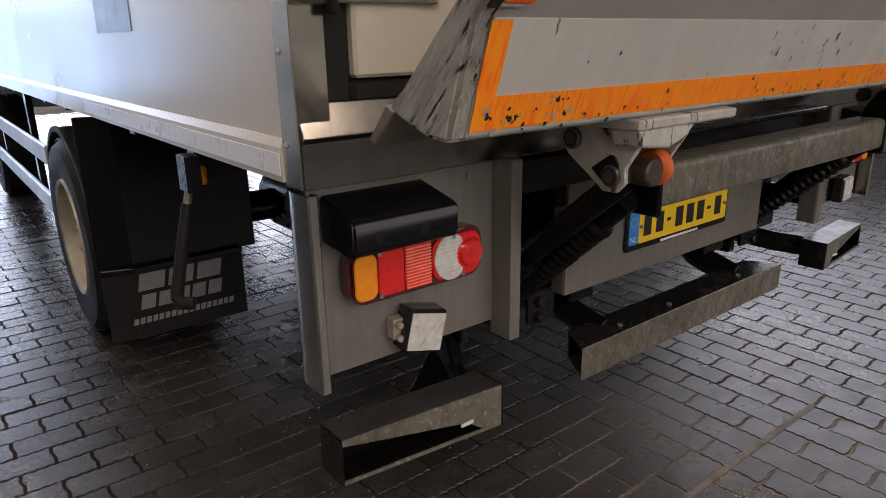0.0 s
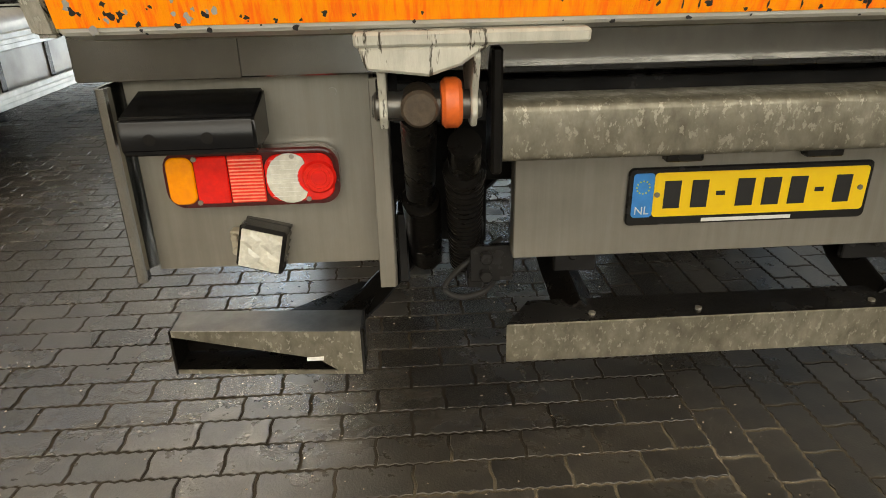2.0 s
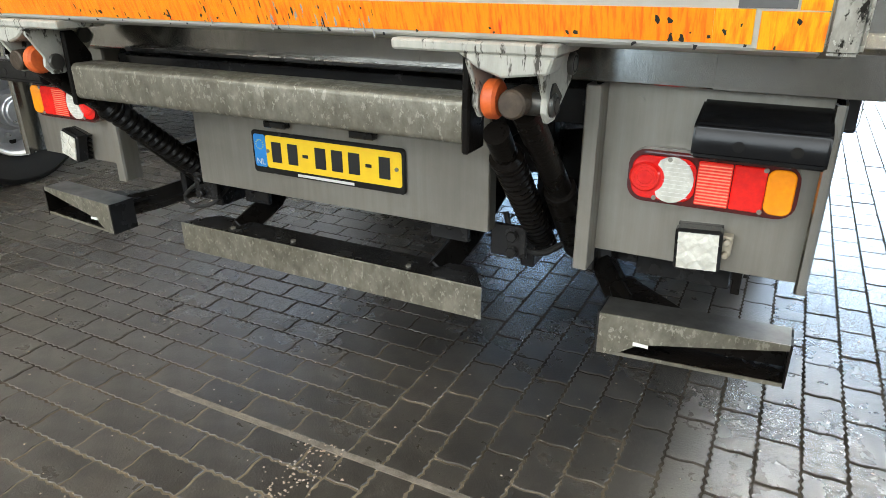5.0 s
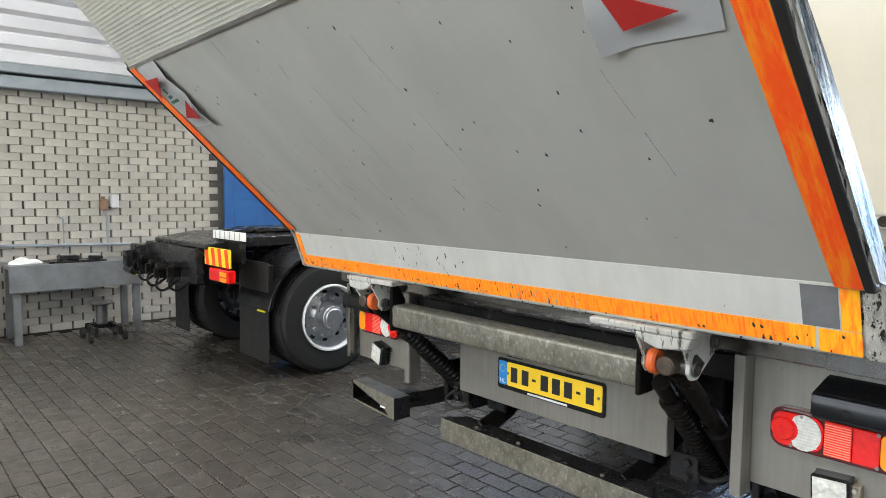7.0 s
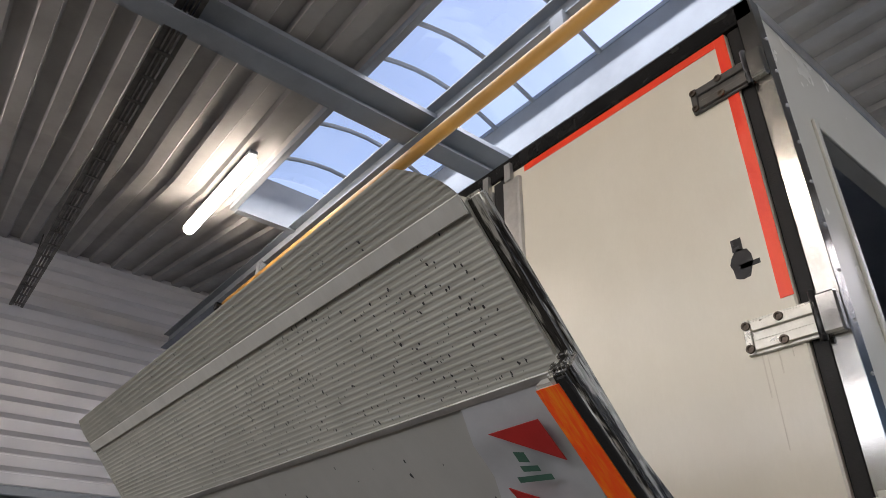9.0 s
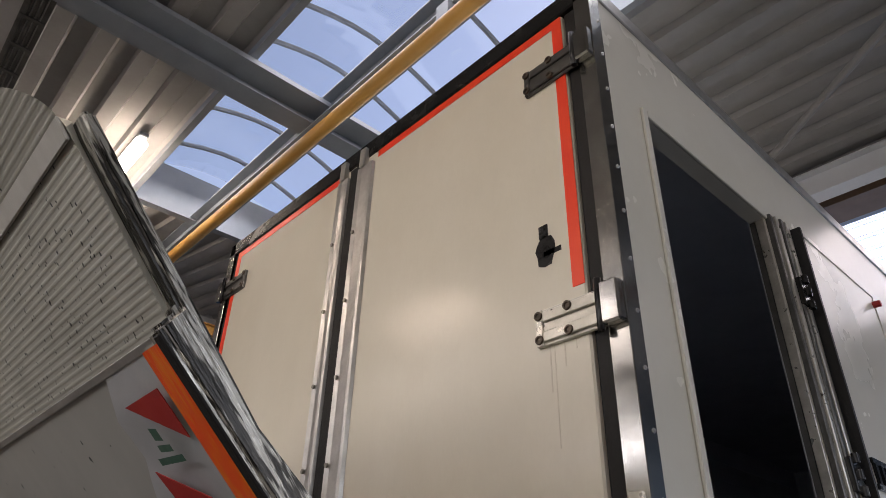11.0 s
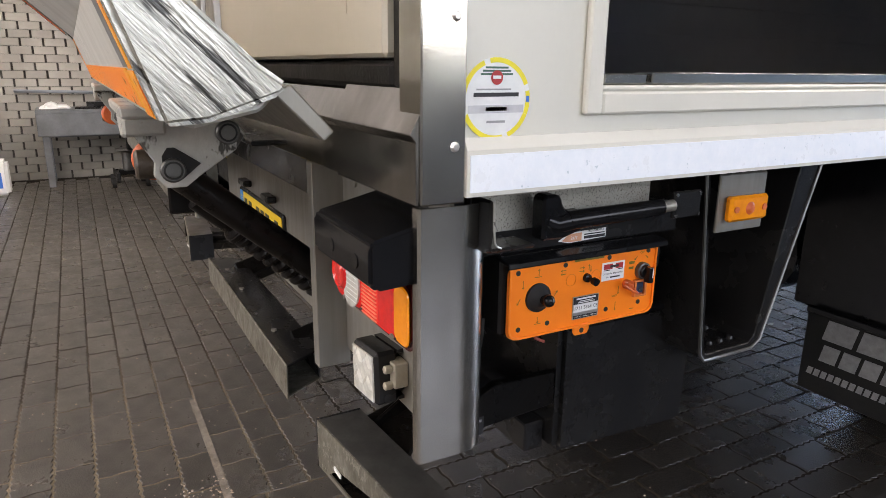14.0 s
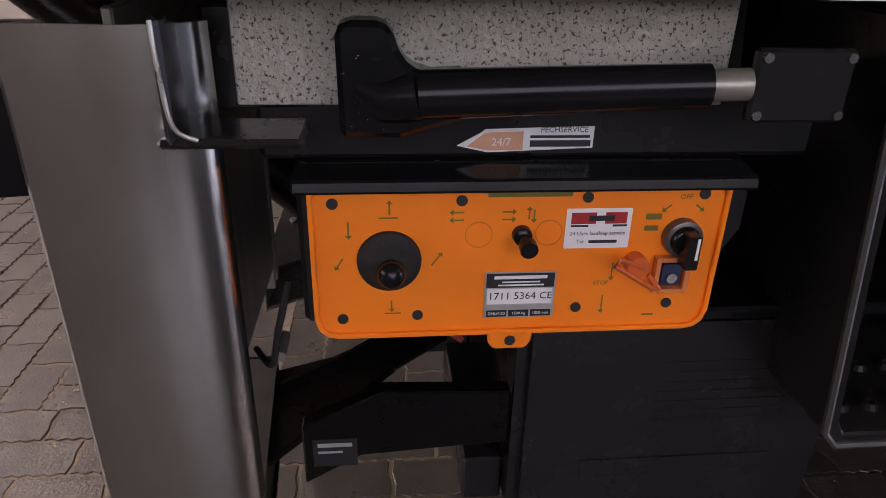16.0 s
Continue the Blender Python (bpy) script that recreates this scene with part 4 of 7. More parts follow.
def wheel(parent, x, y, s, r, rim_mat, hubs=True):
    """A tyre with tread and a dished disc rim; s is the side that it faces."""
    w = 0.27
    prof = [(0.0, r * 0.60), (0.015, r * 0.62), (0.03, r * 0.80), (0.02, r * 0.93), (-0.02, r), (-w + 0.02, r), (-w - 0.02, r * 0.93), (-w - 0.03, r * 0.80), (-w, r * 0.6)]
    bm = B()
    add_lathe(bm, [(s * (a - 0.03), q) for a, q in prof], (x, y, r), "x", 48)
    tyre = part("wheel", bm, RUBBER, parent, "worn black truck tyre on its rim", 0, True)
    grooves = B()
    for k in range(4):
        a = -0.065 - k * 0.05
        add_lathe(grooves, [(s * a, r * 0.995), (s * (a + 0.004), r * 1.012), (s * (a + 0.026), r * 1.012), (s * (a + 0.03), r * 0.995)], (x, y, r), "x", 48)
    each("tread_rib", grooves, RUBBER, tyre)
    rb = B()
    add_lathe(rb, [(s * a, q) for a, q in ((-0.02, r * 0.61), (-0.005, r * 0.60), (-0.012, r * 0.56), (-0.10, r * 0.53), (-0.14, r * 0.46), (-0.13, r * 0.40), (-0.10, r * 0.30), (-0.085, r * 0.27), (-0.085, 0.0))], (x, y, r), "x", 48)
    part("rim", rb, rim_mat, tyre, "steel disc rim", 0, True)
    if rim_mat is RIMS:
        rg = B()
        add_lathe(rg, [(s * -0.018, r * 0.605), (s * 0.004, r * 0.60), (s * 0.006, r * 0.575), (s * -0.03, r * 0.545), (s * -0.034, r * 0.56)], (x, y, r), "x", 48)
        part("rim_ring", rg, WHITEI, tyre, "bright outer rim ring", 0, True)
    nuts, holes = B(), B()
    for k in range(10):
        t = 2 * math.pi * k / 10
        c = Vector((x - s * 0.10, y + r * 0.34 * math.cos(t), r + r * 0.34 * math.sin(t)))
        add_cyl(nuts, c, c + Vector((s * 0.04, 0, 0)), 0.016, 6)
        t += 0.31
        c = Vector((x - s * 0.145, y + r * 0.435 * math.cos(t), r + r * 0.435 * math.sin(t)))
        add_cyl(holes, c, c + Vector((s * 0.012, 0, 0)), 0.024, 12)
    each("wheel_nut", nuts, rim_mat, tyre)
    each("vent_hole", holes, BLACK, tyre)
    if hubs:
        part("hub", join(cyl((x - s * 0.1, y, r), (x + s * 0.015, y, r), r * 0.21, 20), cyl((x + s * 0.015, y, r), (x + s * 0.03, y, r), r * 0.17, 20)), rim_mat, tyre, "", 0.006, True)
    return tyre


for s in (-1, 1):
    OFF["v"] = Vector((-0.04, 0, 0))      # the axle sits a little off centre
    wheel(T, s * 1.262, 2.40, s, 0.485, RIM, False)
    wheel(T, s * 0.93, 2.40, s, 0.485, RIM, False)
    wheel(T, s * 1.20, 6.55, s, 0.485, RIM)
    # arched mudguard, rear panel and flap
    arc = [(2.40 + q * math.cos(t), 0.485 + q * math.sin(t)) for q, ts in ((0.545, np.linspace(0.12, 3.25, 22)), (0.53, np.linspace(3.25, 0.12, 22))) for t in ts]
    part("mudguard", prism(arc, "x", s * 0.66, s * 1.222), RUBBER, T, "black arched mudguard", 0.006)
    part("mudguard_edge", prism([(2.40 + q * math.cos(t), 0.485 + q * math.sin(t)) for q, ts in ((0.552, np.linspace(0.12, 3.25, 22)), (0.522, np.linspace(3.25, 0.12, 22))) for t in ts], "x", s * 1.222, s * 1.236),
         RUBBER, T, "black mudguard edge", 0.004)
    part("guard_panel", prism([(s * 0.55, 1.7900), (s * 1.12, 1.7900), (s * 1.25, 1.8450), (s * 1.25, 1.8550), (s * 1.12, 1.8050), (s * 0.55, 1.8050)], "z", 0.45, 1.12), PLASTIC, T, "black splash panel before the wheel", 0.006)
    fl = part("mud_flap", prism([(s * 0.63, 1.7700), (s * 1.13, 1.7700), (s * 1.25, 1.8100), (s * 1.25, 1.8220), (s * 1.13, 1.7830), (s * 0.63, 1.7830)], "z", 0.12, 0.445), RUBBER, T, "black rubber mud flap with white lettering bars", 0.003)
    part("flap_lip", prism([(s * 0.63, 1.7550), (s * 1.13, 1.7550), (s * 1.255, 1.7960), (s * 1.25, 1.8100), (s * 1.13, 1.7700), (s * 0.63, 1.7700)], "z", 0.435, 0.462), PLASTIC, fl, "", 0.004)
    x0 = 0.70 if s > 0 else -1.12
    for za_, zb_, n_, w_, step_ in ((0.345, 0.425, 3, 0.112, 0.130), (0.258, 0.325, 5, 0.062, 0.076), (0.192, 0.220, 17, 0.020, 0.0275)):
        xs_ = x0 - (0.04 if n_ == 17 else 0)
        for k in range(n_):
            xa_ = xs_ + step_ * k
            lean = (zb_ - za_) * 0.2
            part("lettering_bar", prism([(xa_, za_), (xa_ + w_, za_), (xa_ + w_ + lean, zb_), (xa_ + lean, zb_)], "y", 1.7672, 1.7698), GREYL, fl)
    OFF["v"] = Vector((0, 0, 0))
    # spray arm bracket of the guard
    part("guard_stay", add_tube(B(), [(s * 0.45, 1.8, 1.08), (s * 0.9, 1.8, 1.1), (s * 1.2, 1.8, 1.1)], 0.02, 8), BLACK, T)
    # side guard rails ahead of the wheel
    for z in (0.52, 0.82):
        part("side_guard_rail", box(s * 1.235, 2.98, z - 0.06, s * 1.262, 5.75, z + 0.06), FLAG, T, "pale aluminium side guard rail", 0.01)
    each("side_guard_post", pieces(box(s * 1.20, 3.6, 0.45, s * 1.235, 3.68, 1.16), box(s * 1.20, 5.3, 0.45, s * 1.235, 5.38, 1.16)), BLACK, T)
part("exhaust_mirror", add_tube(B(), [(1.25, 2.02, 1.08), (1.33, 1.98, 1.14), (1.345, 1.97, 1.24), (1.345, 1.97, 1.33), (1.345, 1.90, 1.345)], 0.018, 8), PLASTIC, T, "black bent stay above the mudguard")
# cab
part("cab", prism([(7.55, 0.75), (9.35, 0.75), (9.45, 1.5), (9.2, 2.6), (8.8, 2.85), (7.55, 2.85)], "x", -1.2, 1.2), CABW, T, "white cab", 0.05, seg=2)
part("windscreen", prism([(9.452, 1.65), (9.46, 1.65), (9.25, 2.55), (9.24, 2.55)], "x", -1.05, 1.05), BLACK, T)

# lamp plates, posts and lamps on both sides of the tail
for s in (-1, 1):
    plate = part("lamp_plate", box(s * 0.80, -0.178, 0.755, s * (1.236 if s > 0 else 1.262), -0.171, 1.15), STEEL, T, "brushed stainless lamp plate", 0.0015)
    part("screw", join(cyl((s * 0.872, -0.177, 1.115), (s * 0.872, -0.182, 1.115), 0.008, 8)), STEEL, plate)
    guard = [(1.238, -0.214), (1.232, -0.214), (1.232, -0.232), (1.236, -0.237), (1.250, -0.237), (1.254, -0.233)] + [(1.226 + 0.030 * math.cos(a), -0.172 + 0.054 * math.sin(a)) for a in np.linspace(0.0, 1.45, 10)] + \
            [(1.226 + 0.025 * math.cos(a), -0.172 + 0.049 * math.sin(a)) for a in np.linspace(1.45, 0.0, 10)] + [(1.249, -0.230), (1.246, -0.232), (1.238, -0.230)]
    if s < 0:
        guard = [(x + 0.036, y - (0.004 if y < -0.2 else 0.018)) for x, y in guard]
    part("outer_post", prism([(s * x, y) for x, y in guard], "z", 0.755, 1.142), POSTM, T, "folded brushed stainless corner guard", 0, True)
    part("inner_post", prism([(s * 0.80, -0.171), (s * 0.80, -0.24), (s * 0.768, -0.24), (s * 0.765, -0.232), (s * 0.765, -0.171), (s * 0.772, -0.171), (s * 0.774, -0.228), (s * 0.792, -0.23), (s * 0.794, -0.171)], "z", 0.72, 1.148),
         STEEL, T, "folded stainless inner guard", 0.0015)
    part("bump_stop", prism([(-0.179, 1.035), (-0.290, 1.028), (-0.302, 1.038), (-0.302, 1.092), (-0.296, 1.100), (-0.179, 1.128)], "x", s * 1.0, s * 1.238), PLASTIC, T, "black plastic bumper block", 0.005, True, 2)
    each("bump_recess", pieces(cyl((s * 1.085, -0.3025, 1.062), (s * 1.085, -0.3035, 1.062), 0.011, 12), cyl((s * 1.185, -0.3025, 1.062), (s * 1.185, -0.3035, 1.062), 0.011, 12)), BLACK, T)
    OFF["v"] = Vector((0, 0.028, 0))
    # rear lamp in five fields
    za, zb = 0.9125, 1.0075
    lamp = part("rear_lamp", prism(rounded(min(s * 0.868, s * 1.205), za - 0.0105, max(s * 0.868, s * 1.205), zb + 0.0105, 0.036), "y", -0.249, -0.2068), BEZEL, T, "rounded rear lamp with red, white and amber fields", 0.006, True, 2)

    def field(x0, x1, mat, nm, lab, r=0.004):
        return part(nm, prism(rounded(min(s * x0, s * x1), za, max(s * x0, s * x1), zb, r), "y", -0.254, -0.2492), mat, lamp, lab, 0.003, True)

    field(1.1445, 1.197, AMBER, "amber_lens", "amber indicator lens", 0.018)
    field(1.0805, 1.1435, RED, "red_lens", "plain red lens")
    rib = field(1.012, 1.079, REDBAR, "ribbed_lens", "ribbed red reflector lens")
    each("lens_rib", pieces(*[box(min(s * 1.014, s * 1.077), -0.2558, za + 0.004 + 0.0068 * k, max(s * 1.014, s * 1.077), -0.2535, za + 0.0064 + 0.0068 * k) for k in range(13)]), RIBL, lamp, "bright ribs")
    field(0.878, 1.010, RED, "red_lens", "red lens round the white crescent", 0.028)
    cx, cz = s * 0.962, 0.960
    cres = [(cx + s * 0.045 * math.cos(t), cz + 0.05 * math.sin(t)) for t in np.linspace(-2.2, 2.2, 16)] + \
           [(cx - s * 0.058 + s * 0.044 * math.cos(t), cz + 0.038 * math.sin(t)) for t in np.linspace(0.9, -0.9, 8)]
    part("clear_lens", prism(cres, "y", -0.2572, -0.2535), CLEAR, lamp, "white crescent reversing lens", 0, False)
    for q in (0.014, 0.021, 0.027):
        part("lens_ring", add_lathe(B(), [(-0.2594, q), (-0.2604, q + 0.0012), (-0.2594, q + 0.0024)], (s * 0.907, 0, cz), "y", 24), REDBAR, lamp, "", 0, True)
    for k in range(9):
        z_ = cz - 0.036 + 0.009 * k
        part("lens_line", box(min(s * 0.945, s * 0.998), -0.2578, z_, max(s * 0.945, s * 0.998), -0.2573, z_ + 0.0006), WHITEI, lamp)
    part("red_bull", cyl((s * 0.907, -0.2535, cz), (s * 0.907, -0.2595, cz), 0.034, 24, 0.028), RED, lamp, "round red tail lens", 0, True)
    each("lens_screw", pieces(*[cyl((s * u, -0.2535, z), (s * u, -0.2575, z), 0.005, 8) for u, z in ((1.14, zb - 0.004), (1.14, za + 0.004), (0.955, zb - 0.004), (0.93, za + 0.004))]), STEEL, lamp)
    OFF["v"] = Vector((0, 0, 0))
    # square work lamp on a bracket, turned a little
    m = Matrix.Translation((s * 1.035, -0.215, 0.812)) @ Matrix.Rotation(radians(-6 if s < 0 else 2), 4, "Z") @ Matrix.Rotation(radians(13 if s < 0 else -3), 4, "Y")
    wl = part("work_lamp", join(*[box(-0.048, -0.018, -0.048, 0.048, 0.024, 0.048, m)]), BLACK, T, "square work lamp on a rusty bracket", 0.006)
    lens = part("lens", box(-0.041, -0.0215, -0.041, 0.041, -0.0185, 0.041, m), CLEAR, wl, "clear ribbed lens")
    for i in (-1, 1):
        for j in (-1, 1):
            f_ = B()
            add_cyl(f_, m @ Vector((0.0195 * i, -0.0215, 0.0195 * j)), m @ Vector((0.0195 * i, -0.0245, 0.0195 * j)), 0.0235, 4, 0.012)
            part("facet", f_, CLEAR, lens)
    each("cooling_fin", pieces(*[box(-0.046, 0.024, -0.044 + 0.017 * k, 0.046, 0.038, -0.038 + 0.017 * k, m) for k in range(6)]), BLACK, wl)
    part("bracket", join(box(s * 1.068, -0.205, 0.80, s * 1.10, -0.1785, 0.845), cyl((s * 1.09, -0.205, 0.835), (s * 1.09, -0.22, 0.835), 0.008, 6), cyl((s * 1.09, -0.205, 0.805), (s * 1.09, -0.22, 0.805), 0.008, 6)), RIM, wl, "rusty bracket", 0.002)
    # outboard end of the underrun guard: hollow channel with its bent arm
    e0, e1 = s * 0.848, s * 1.25
    face = [(e0, 0.536), (e0 + (e1 - e0) * 0.13, 0.536), (e0 + (e1 - e0) * 0.24, 0.566), (e1, 0.618), (e1, 0.632), (e0, 0.632)]
    lo_strip = [(e0, 0.527), (e1, 0.527), (e1, 0.5355), (e0, 0.5355)]
    webs = []
    for outline in (face, lo_strip):
        a = B()
        lo = [a.verts.new((x, -0.265 + 0.037 * (x - e0) / (e1 - e0), z)) for x, z in outline]
        hi = [a.verts.new((x, -0.261 + 0.037 * (x - e0) / (e1 - e0), z)) for x, z in outline]
        a.faces.new(lo), a.faces.new(hi[::-1])
        for i in range(len(outline)):
            j = (i + 1) % len(outline)
            a.faces.new((lo[j], lo[i], hi[i], hi[j]))
        webs.append(a)
    end = each("underrun_end", webs, GALV, T, "dirty hollow steel end of the underrun guard")[0]
    part("end_top", prism([(e0, -0.2608), (e1, -0.2238), (e1, -0.14), (e0, -0.17)], "z", 0.624, 0.632), DARKM, end, "dull dark steel top flange")
    # the hollow's shade is put into the near-black floor, web and end plates
    part("end_floor", prism([(e0, -0.2608), (e1, -0.2238), (e1, -0.14), (e0, -0.17)], "z", 0.527, 0.533), SHADEBLACK, end)
    part("channel_back", prism([(e0, -0.178), (e1, -0.148), (e1, -0.144), (e0, -0.174)], "z", 0.534, 0.623), SHADEBLACK, end, "inner web, near black for the shade inside")
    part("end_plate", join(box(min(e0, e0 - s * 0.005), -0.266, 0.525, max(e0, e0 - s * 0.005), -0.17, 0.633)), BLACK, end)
    part("end_plate", join(box(min(e1, e1 + s * 0.005), -0.229, 0.525, max(e1, e1 + s * 0.005), -0.14, 0.633)), SHADEBLACK, end)
    part("chip", join(box(s * 0.93, -0.2605, 0.563, s * 0.965, -0.2575, 0.571)), WHITEI, end)
    arm = add_tube(B(), [(s * 0.92, -0.19, 0.585), (s * 0.84, -0.06, 0.60), (s * 0.72, 0.14, 0.645), (s * 0.60, 0.30, 0.70), (s * 0.44, 0.42, 0.80)], 0.042, 4)
    part("underrun_arm", arm, SHADEBLACK, T, "black bent arm of the underrun guard", 0.005)
    part("arm_gusset", prism([(s * 1.06, -0.17), (s * 0.86, -0.17), (s * 0.80, -0.02), (s * 0.86, 0.0)], "z", 0.608, 0.62), SHADEBLACK, T, "", 0.002)
    # lift arms and rams, under-truck shade included in their near-black colour
    ram = part("lift_arm", add_cyl(B(), (s * 0.715, -0.47, 1.13), (s * 0.71, -0.20, 0.90), 0.029, 18), SHADEBLACK, T, "dark greasy lift arm", 0, True)
    part("arm_sleeve", add_cyl(B(), (s * 0.71, -0.20, 0.90), (s * 0.695, 0.06, 0.655), 0.040, 18), SHADEBLACK, ram, "", 0.003, True)
    p, q = Vector((s * 0.635, -0.36, 1.01)), Vector((s * 0.60, 0.06, 0.635))
    axis = (q - p).normalized()
    turn = axis.to_track_quat("Z", "Y").to_matrix()
    prof = [(-0.09, 0.0), (-0.09, 0.028), (0.0, 0.028)] + [((k + h) * 0.0256, 0.037 if h else 0.029) for k in range(22) for h in (0.0, 0.35, 0.65)] + [(0.565, 0.030), (0.565, 0.0)]
    bel = B()
    add_lathe(bel, prof, (0, 0, 0), "z", 20)
    for v in bel.verts:
        v.co = p + turn @ v.co
    ram2 = part("lift_ram", bel, SHADEBLACK, T, "lift ram in a ribbed rubber bellows", 0, True)
    part("clamp", cyl(p.lerp(q, 0.02), p.lerp(q, 0.045), 0.039, 18), SHADEBLACK, ram2, "", 0.002, True)
    each("pivot_block", pieces(box(s * 0.56, -0.13 + 0.1, 0.60, s * 0.60, 0.12, 0.78), box(s * 0.74, -0.02, 0.62, s * 0.765, 0.14, 0.80)), BLACK, T, "", 0.004)
    each("clamp_plate", pieces(box(s * 0.50, -0.105, 0.655, s * 0.60, -0.09, 0.745), cyl((s * 0.565, -0.105, 0.72), (s * 0.565, -0.125, 0.72), 0.016, 6), cyl((s * 0.565, -0.105, 0.675), (s * 0.565, -0.125, 0.675), 0.016, 6)), BLACK, T, "dark bolted clamp plate", 0.002)
    part("beam_bracket", prism([(-0.478, 1.03), (-0.40, 1.03), (-0.40, 1.16), (-0.44, 1.225), (-0.475, 1.225)], "x", s * 0.586, s * 0.603), SHADEBLACK, T, "dark rusty end bracket of the lift beam", 0.004)
    # added sheet that stands in for the shade behind the arms
    part("pivot_plate", prism([(s * 0.53, 0.64), (s * 0.80, 0.66), (s * 0.80, 0.98), (s * 0.53, 0.94)], "y", 0.17, 0.19), SHADEBLACK, T, "made-up black sheet for the darkness behind the lift arms", 0.003)
    # hinge ears of the platform
    # white foot, two ears, pin, ring
    ear = [(-0.545, 1.255), (-0.39, 1.255), (-0.352, 1.205), (-0.372, 1.175), (-0.44, 1.13), (-0.462, 1.113), (-0.495, 1.113), (-0.515, 1.135), (-0.512, 1.16), (-0.55, 1.22)]
    foot = part("platform_foot", join(prism([(-0.56, 1.238), (-0.562, 1.258), (-0.42, 1.262), (-0.42, 1.238)], "x", s * 0.48, s * 0.80), prism([(s * 0.615, 1.2385), (s * 0.795, 1.2385), (s * 0.785, 1.208), (s * 0.70, 1.198), (s * 0.655, 1.212)], "y", -0.557, -0.49)), WHITEM, T, "chipped white platform hinge foot", 0.004)
    part("ear", prism(ear, "x", s * 0.760, s * 0.772), WHITEM, foot, "", 0.002)
    part("ear", prism(ear, "x", s * 0.628, s * 0.638), WHITEM, foot, "", 0.002)
    part("pin", cyl((s * 0.62, -0.483, 1.145), (s * 0.780, -0.483, 1.145), 0.022, 20), DARKM, foot, "dark greasy pin", 0.003, True)
    part("pin", cyl((s * 0.62, -0.385, 1.208), (s * 0.782, -0.385, 1.208), 0.022, 20), DARKM, foot, "dark greasy pin", 0.003, True)
    part("link", prism([(-0.498, 1.128), (-0.468, 1.128), (-0.435, 1.155), (-0.478, 1.185), (-0.49, 1.185), (-0.50, 1.17)], "x", s * 0.7725, s * 0.776), BLACK, foot, "black triangular pin link", 0.001)
    part("link", prism([(-0.50, 1.13), (-0.38, 1.185), (-0.37, 1.225), (-0.40, 1.225), (-0.43, 1.195), (-0.45, 1.19)], "x", s * 0.745, s * 0.758), BLACK, foot)
    each("pin_socket", pieces(*[add_lathe(B(), [(0.0, 0.0165), (s * 0.0006, 0.016), (s * 0.0006, 0.0135), (0.0, 0.013)], (s * 0.7822, y, z), "x", 20) for y, z in ((-0.483, 1.145), (-0.385, 1.208))]), RUBBER, foot)
    part("ring", cyl((s * 0.652, -0.505, 1.152), (s * 0.682, -0.505, 1.152), 0.037, 24), ORANGER, foot, "worn orange buffer ring", 0.006, True)
    part("boss", cyl((s * 0.714, -0.54, 1.150), (s * 0.714, -0.46, 1.150), 0.027, 20), BOSS, foot, "greasy steel boss", 0.004, True)

# lift beam, number plate panel, underrun bar
part("lift_beam", prism(rounded(-0.473, 1.046, -0.375, 1.142, 0.016, 3), "x", -0.585, 0.585), GALV, T, "dirty galvanised square lift beam", 0, True)
panel = part("number_plate_panel", join(box(-0.51, -0.15, 0.732, 0.51, -0.143, 1.04), box(0.503, -0.143, 0.732, 0.51, -0.10, 1.04), box(-0.51, -0.143, 0.732, -0.503, -0.10, 1.04)), STEEL, T, "grey painted number plate panel", 0.002)
each("plate_clip", pieces(box(-0.20, -0.178, 0.948, -0.12, -0.151, 0.968), box(0.10, -0.178, 0.948, 0.18, -0.151, 0.968)), BLACK, panel, "", 0.003)
frame_ = part("number_plate", prism(rounded(-0.268, 0.802, 0.268, 0.932, 0.012, 4), "y", -0.160, -0.1505), BLACK, T, "yellow number plate in a black holder", 0.003)
part("plate_field", prism(rounded(-0.212, 0.822, 0.258, 0.921, 0.008, 4), "y", -0.1615, -0.1602), YELLOW, frame_, "yellow plate field")
part("plate_band", prism(rounded(-0.258, 0.822, -0.2125, 0.921, 0.008, 4), "y", -0.1615, -0.1602), material("bright_blue_band", (0.02, 0.27, 0.72), None, 30), frame_, "blue country band")
part("country_mark", letters("NL", 0.026, Matrix.Translation((-0.236, -0.162, 0.837)) @ REAR), WHITEI, frame_)
bm = B()
for k in range(12):
    t = 2 * math.pi * k / 12
    add_cyl(bm, (-0.236 + 0.014 * math.cos(t), -0.1615, 0.89 + 0.014 * math.sin(t)), (-0.236 + 0.014 * math.cos(t), -0.1622, 0.89 + 0.014 * math.sin(t)), 0.002, 5)
each("star", bm, YELLOWI, frame_)
for x, w in ((-0.172, 0.036), (-0.112, 0.036), (-0.066, 0.02), (-0.012, 0.038), (0.046, 0.038), (0.104, 0.038), (0.152, 0.02), (0.204, 0.036)):
    h = 0.010 if w < 0.03 else 0.062
    part("plate_bar", box(x - w / 2, -0.1632, 0.872 - h / 2, x + w / 2, -0.1618, 0.872 + h / 2), BLACKI, frame_, "", 0.0005)
part("holder_print", box(-0.10, -0.1608, 0.807, 0.10, -0.1602, 0.815), WHITEI, frame_)
each("plate_screw", pieces(cyl((-0.205, -0.1616, 0.873), (-0.205, -0.165, 0.873), 0.006, 8), cyl((0.243, -0.1616, 0.873), (0.243, -0.165, 0.873), 0.006, 8)), STEEL, frame_)
bar = part("underrun_bar", join(box(-0.535, -0.243, 0.523, 0.535, -0.238, 0.617), prism([(-0.535, -0.238), (0.535, -0.238), (0.47, -0.135), (-0.47, -0.135)], "z", 0.528, 0.534)), GALV, T, "dirty galvanised underrun bar", 0.002)
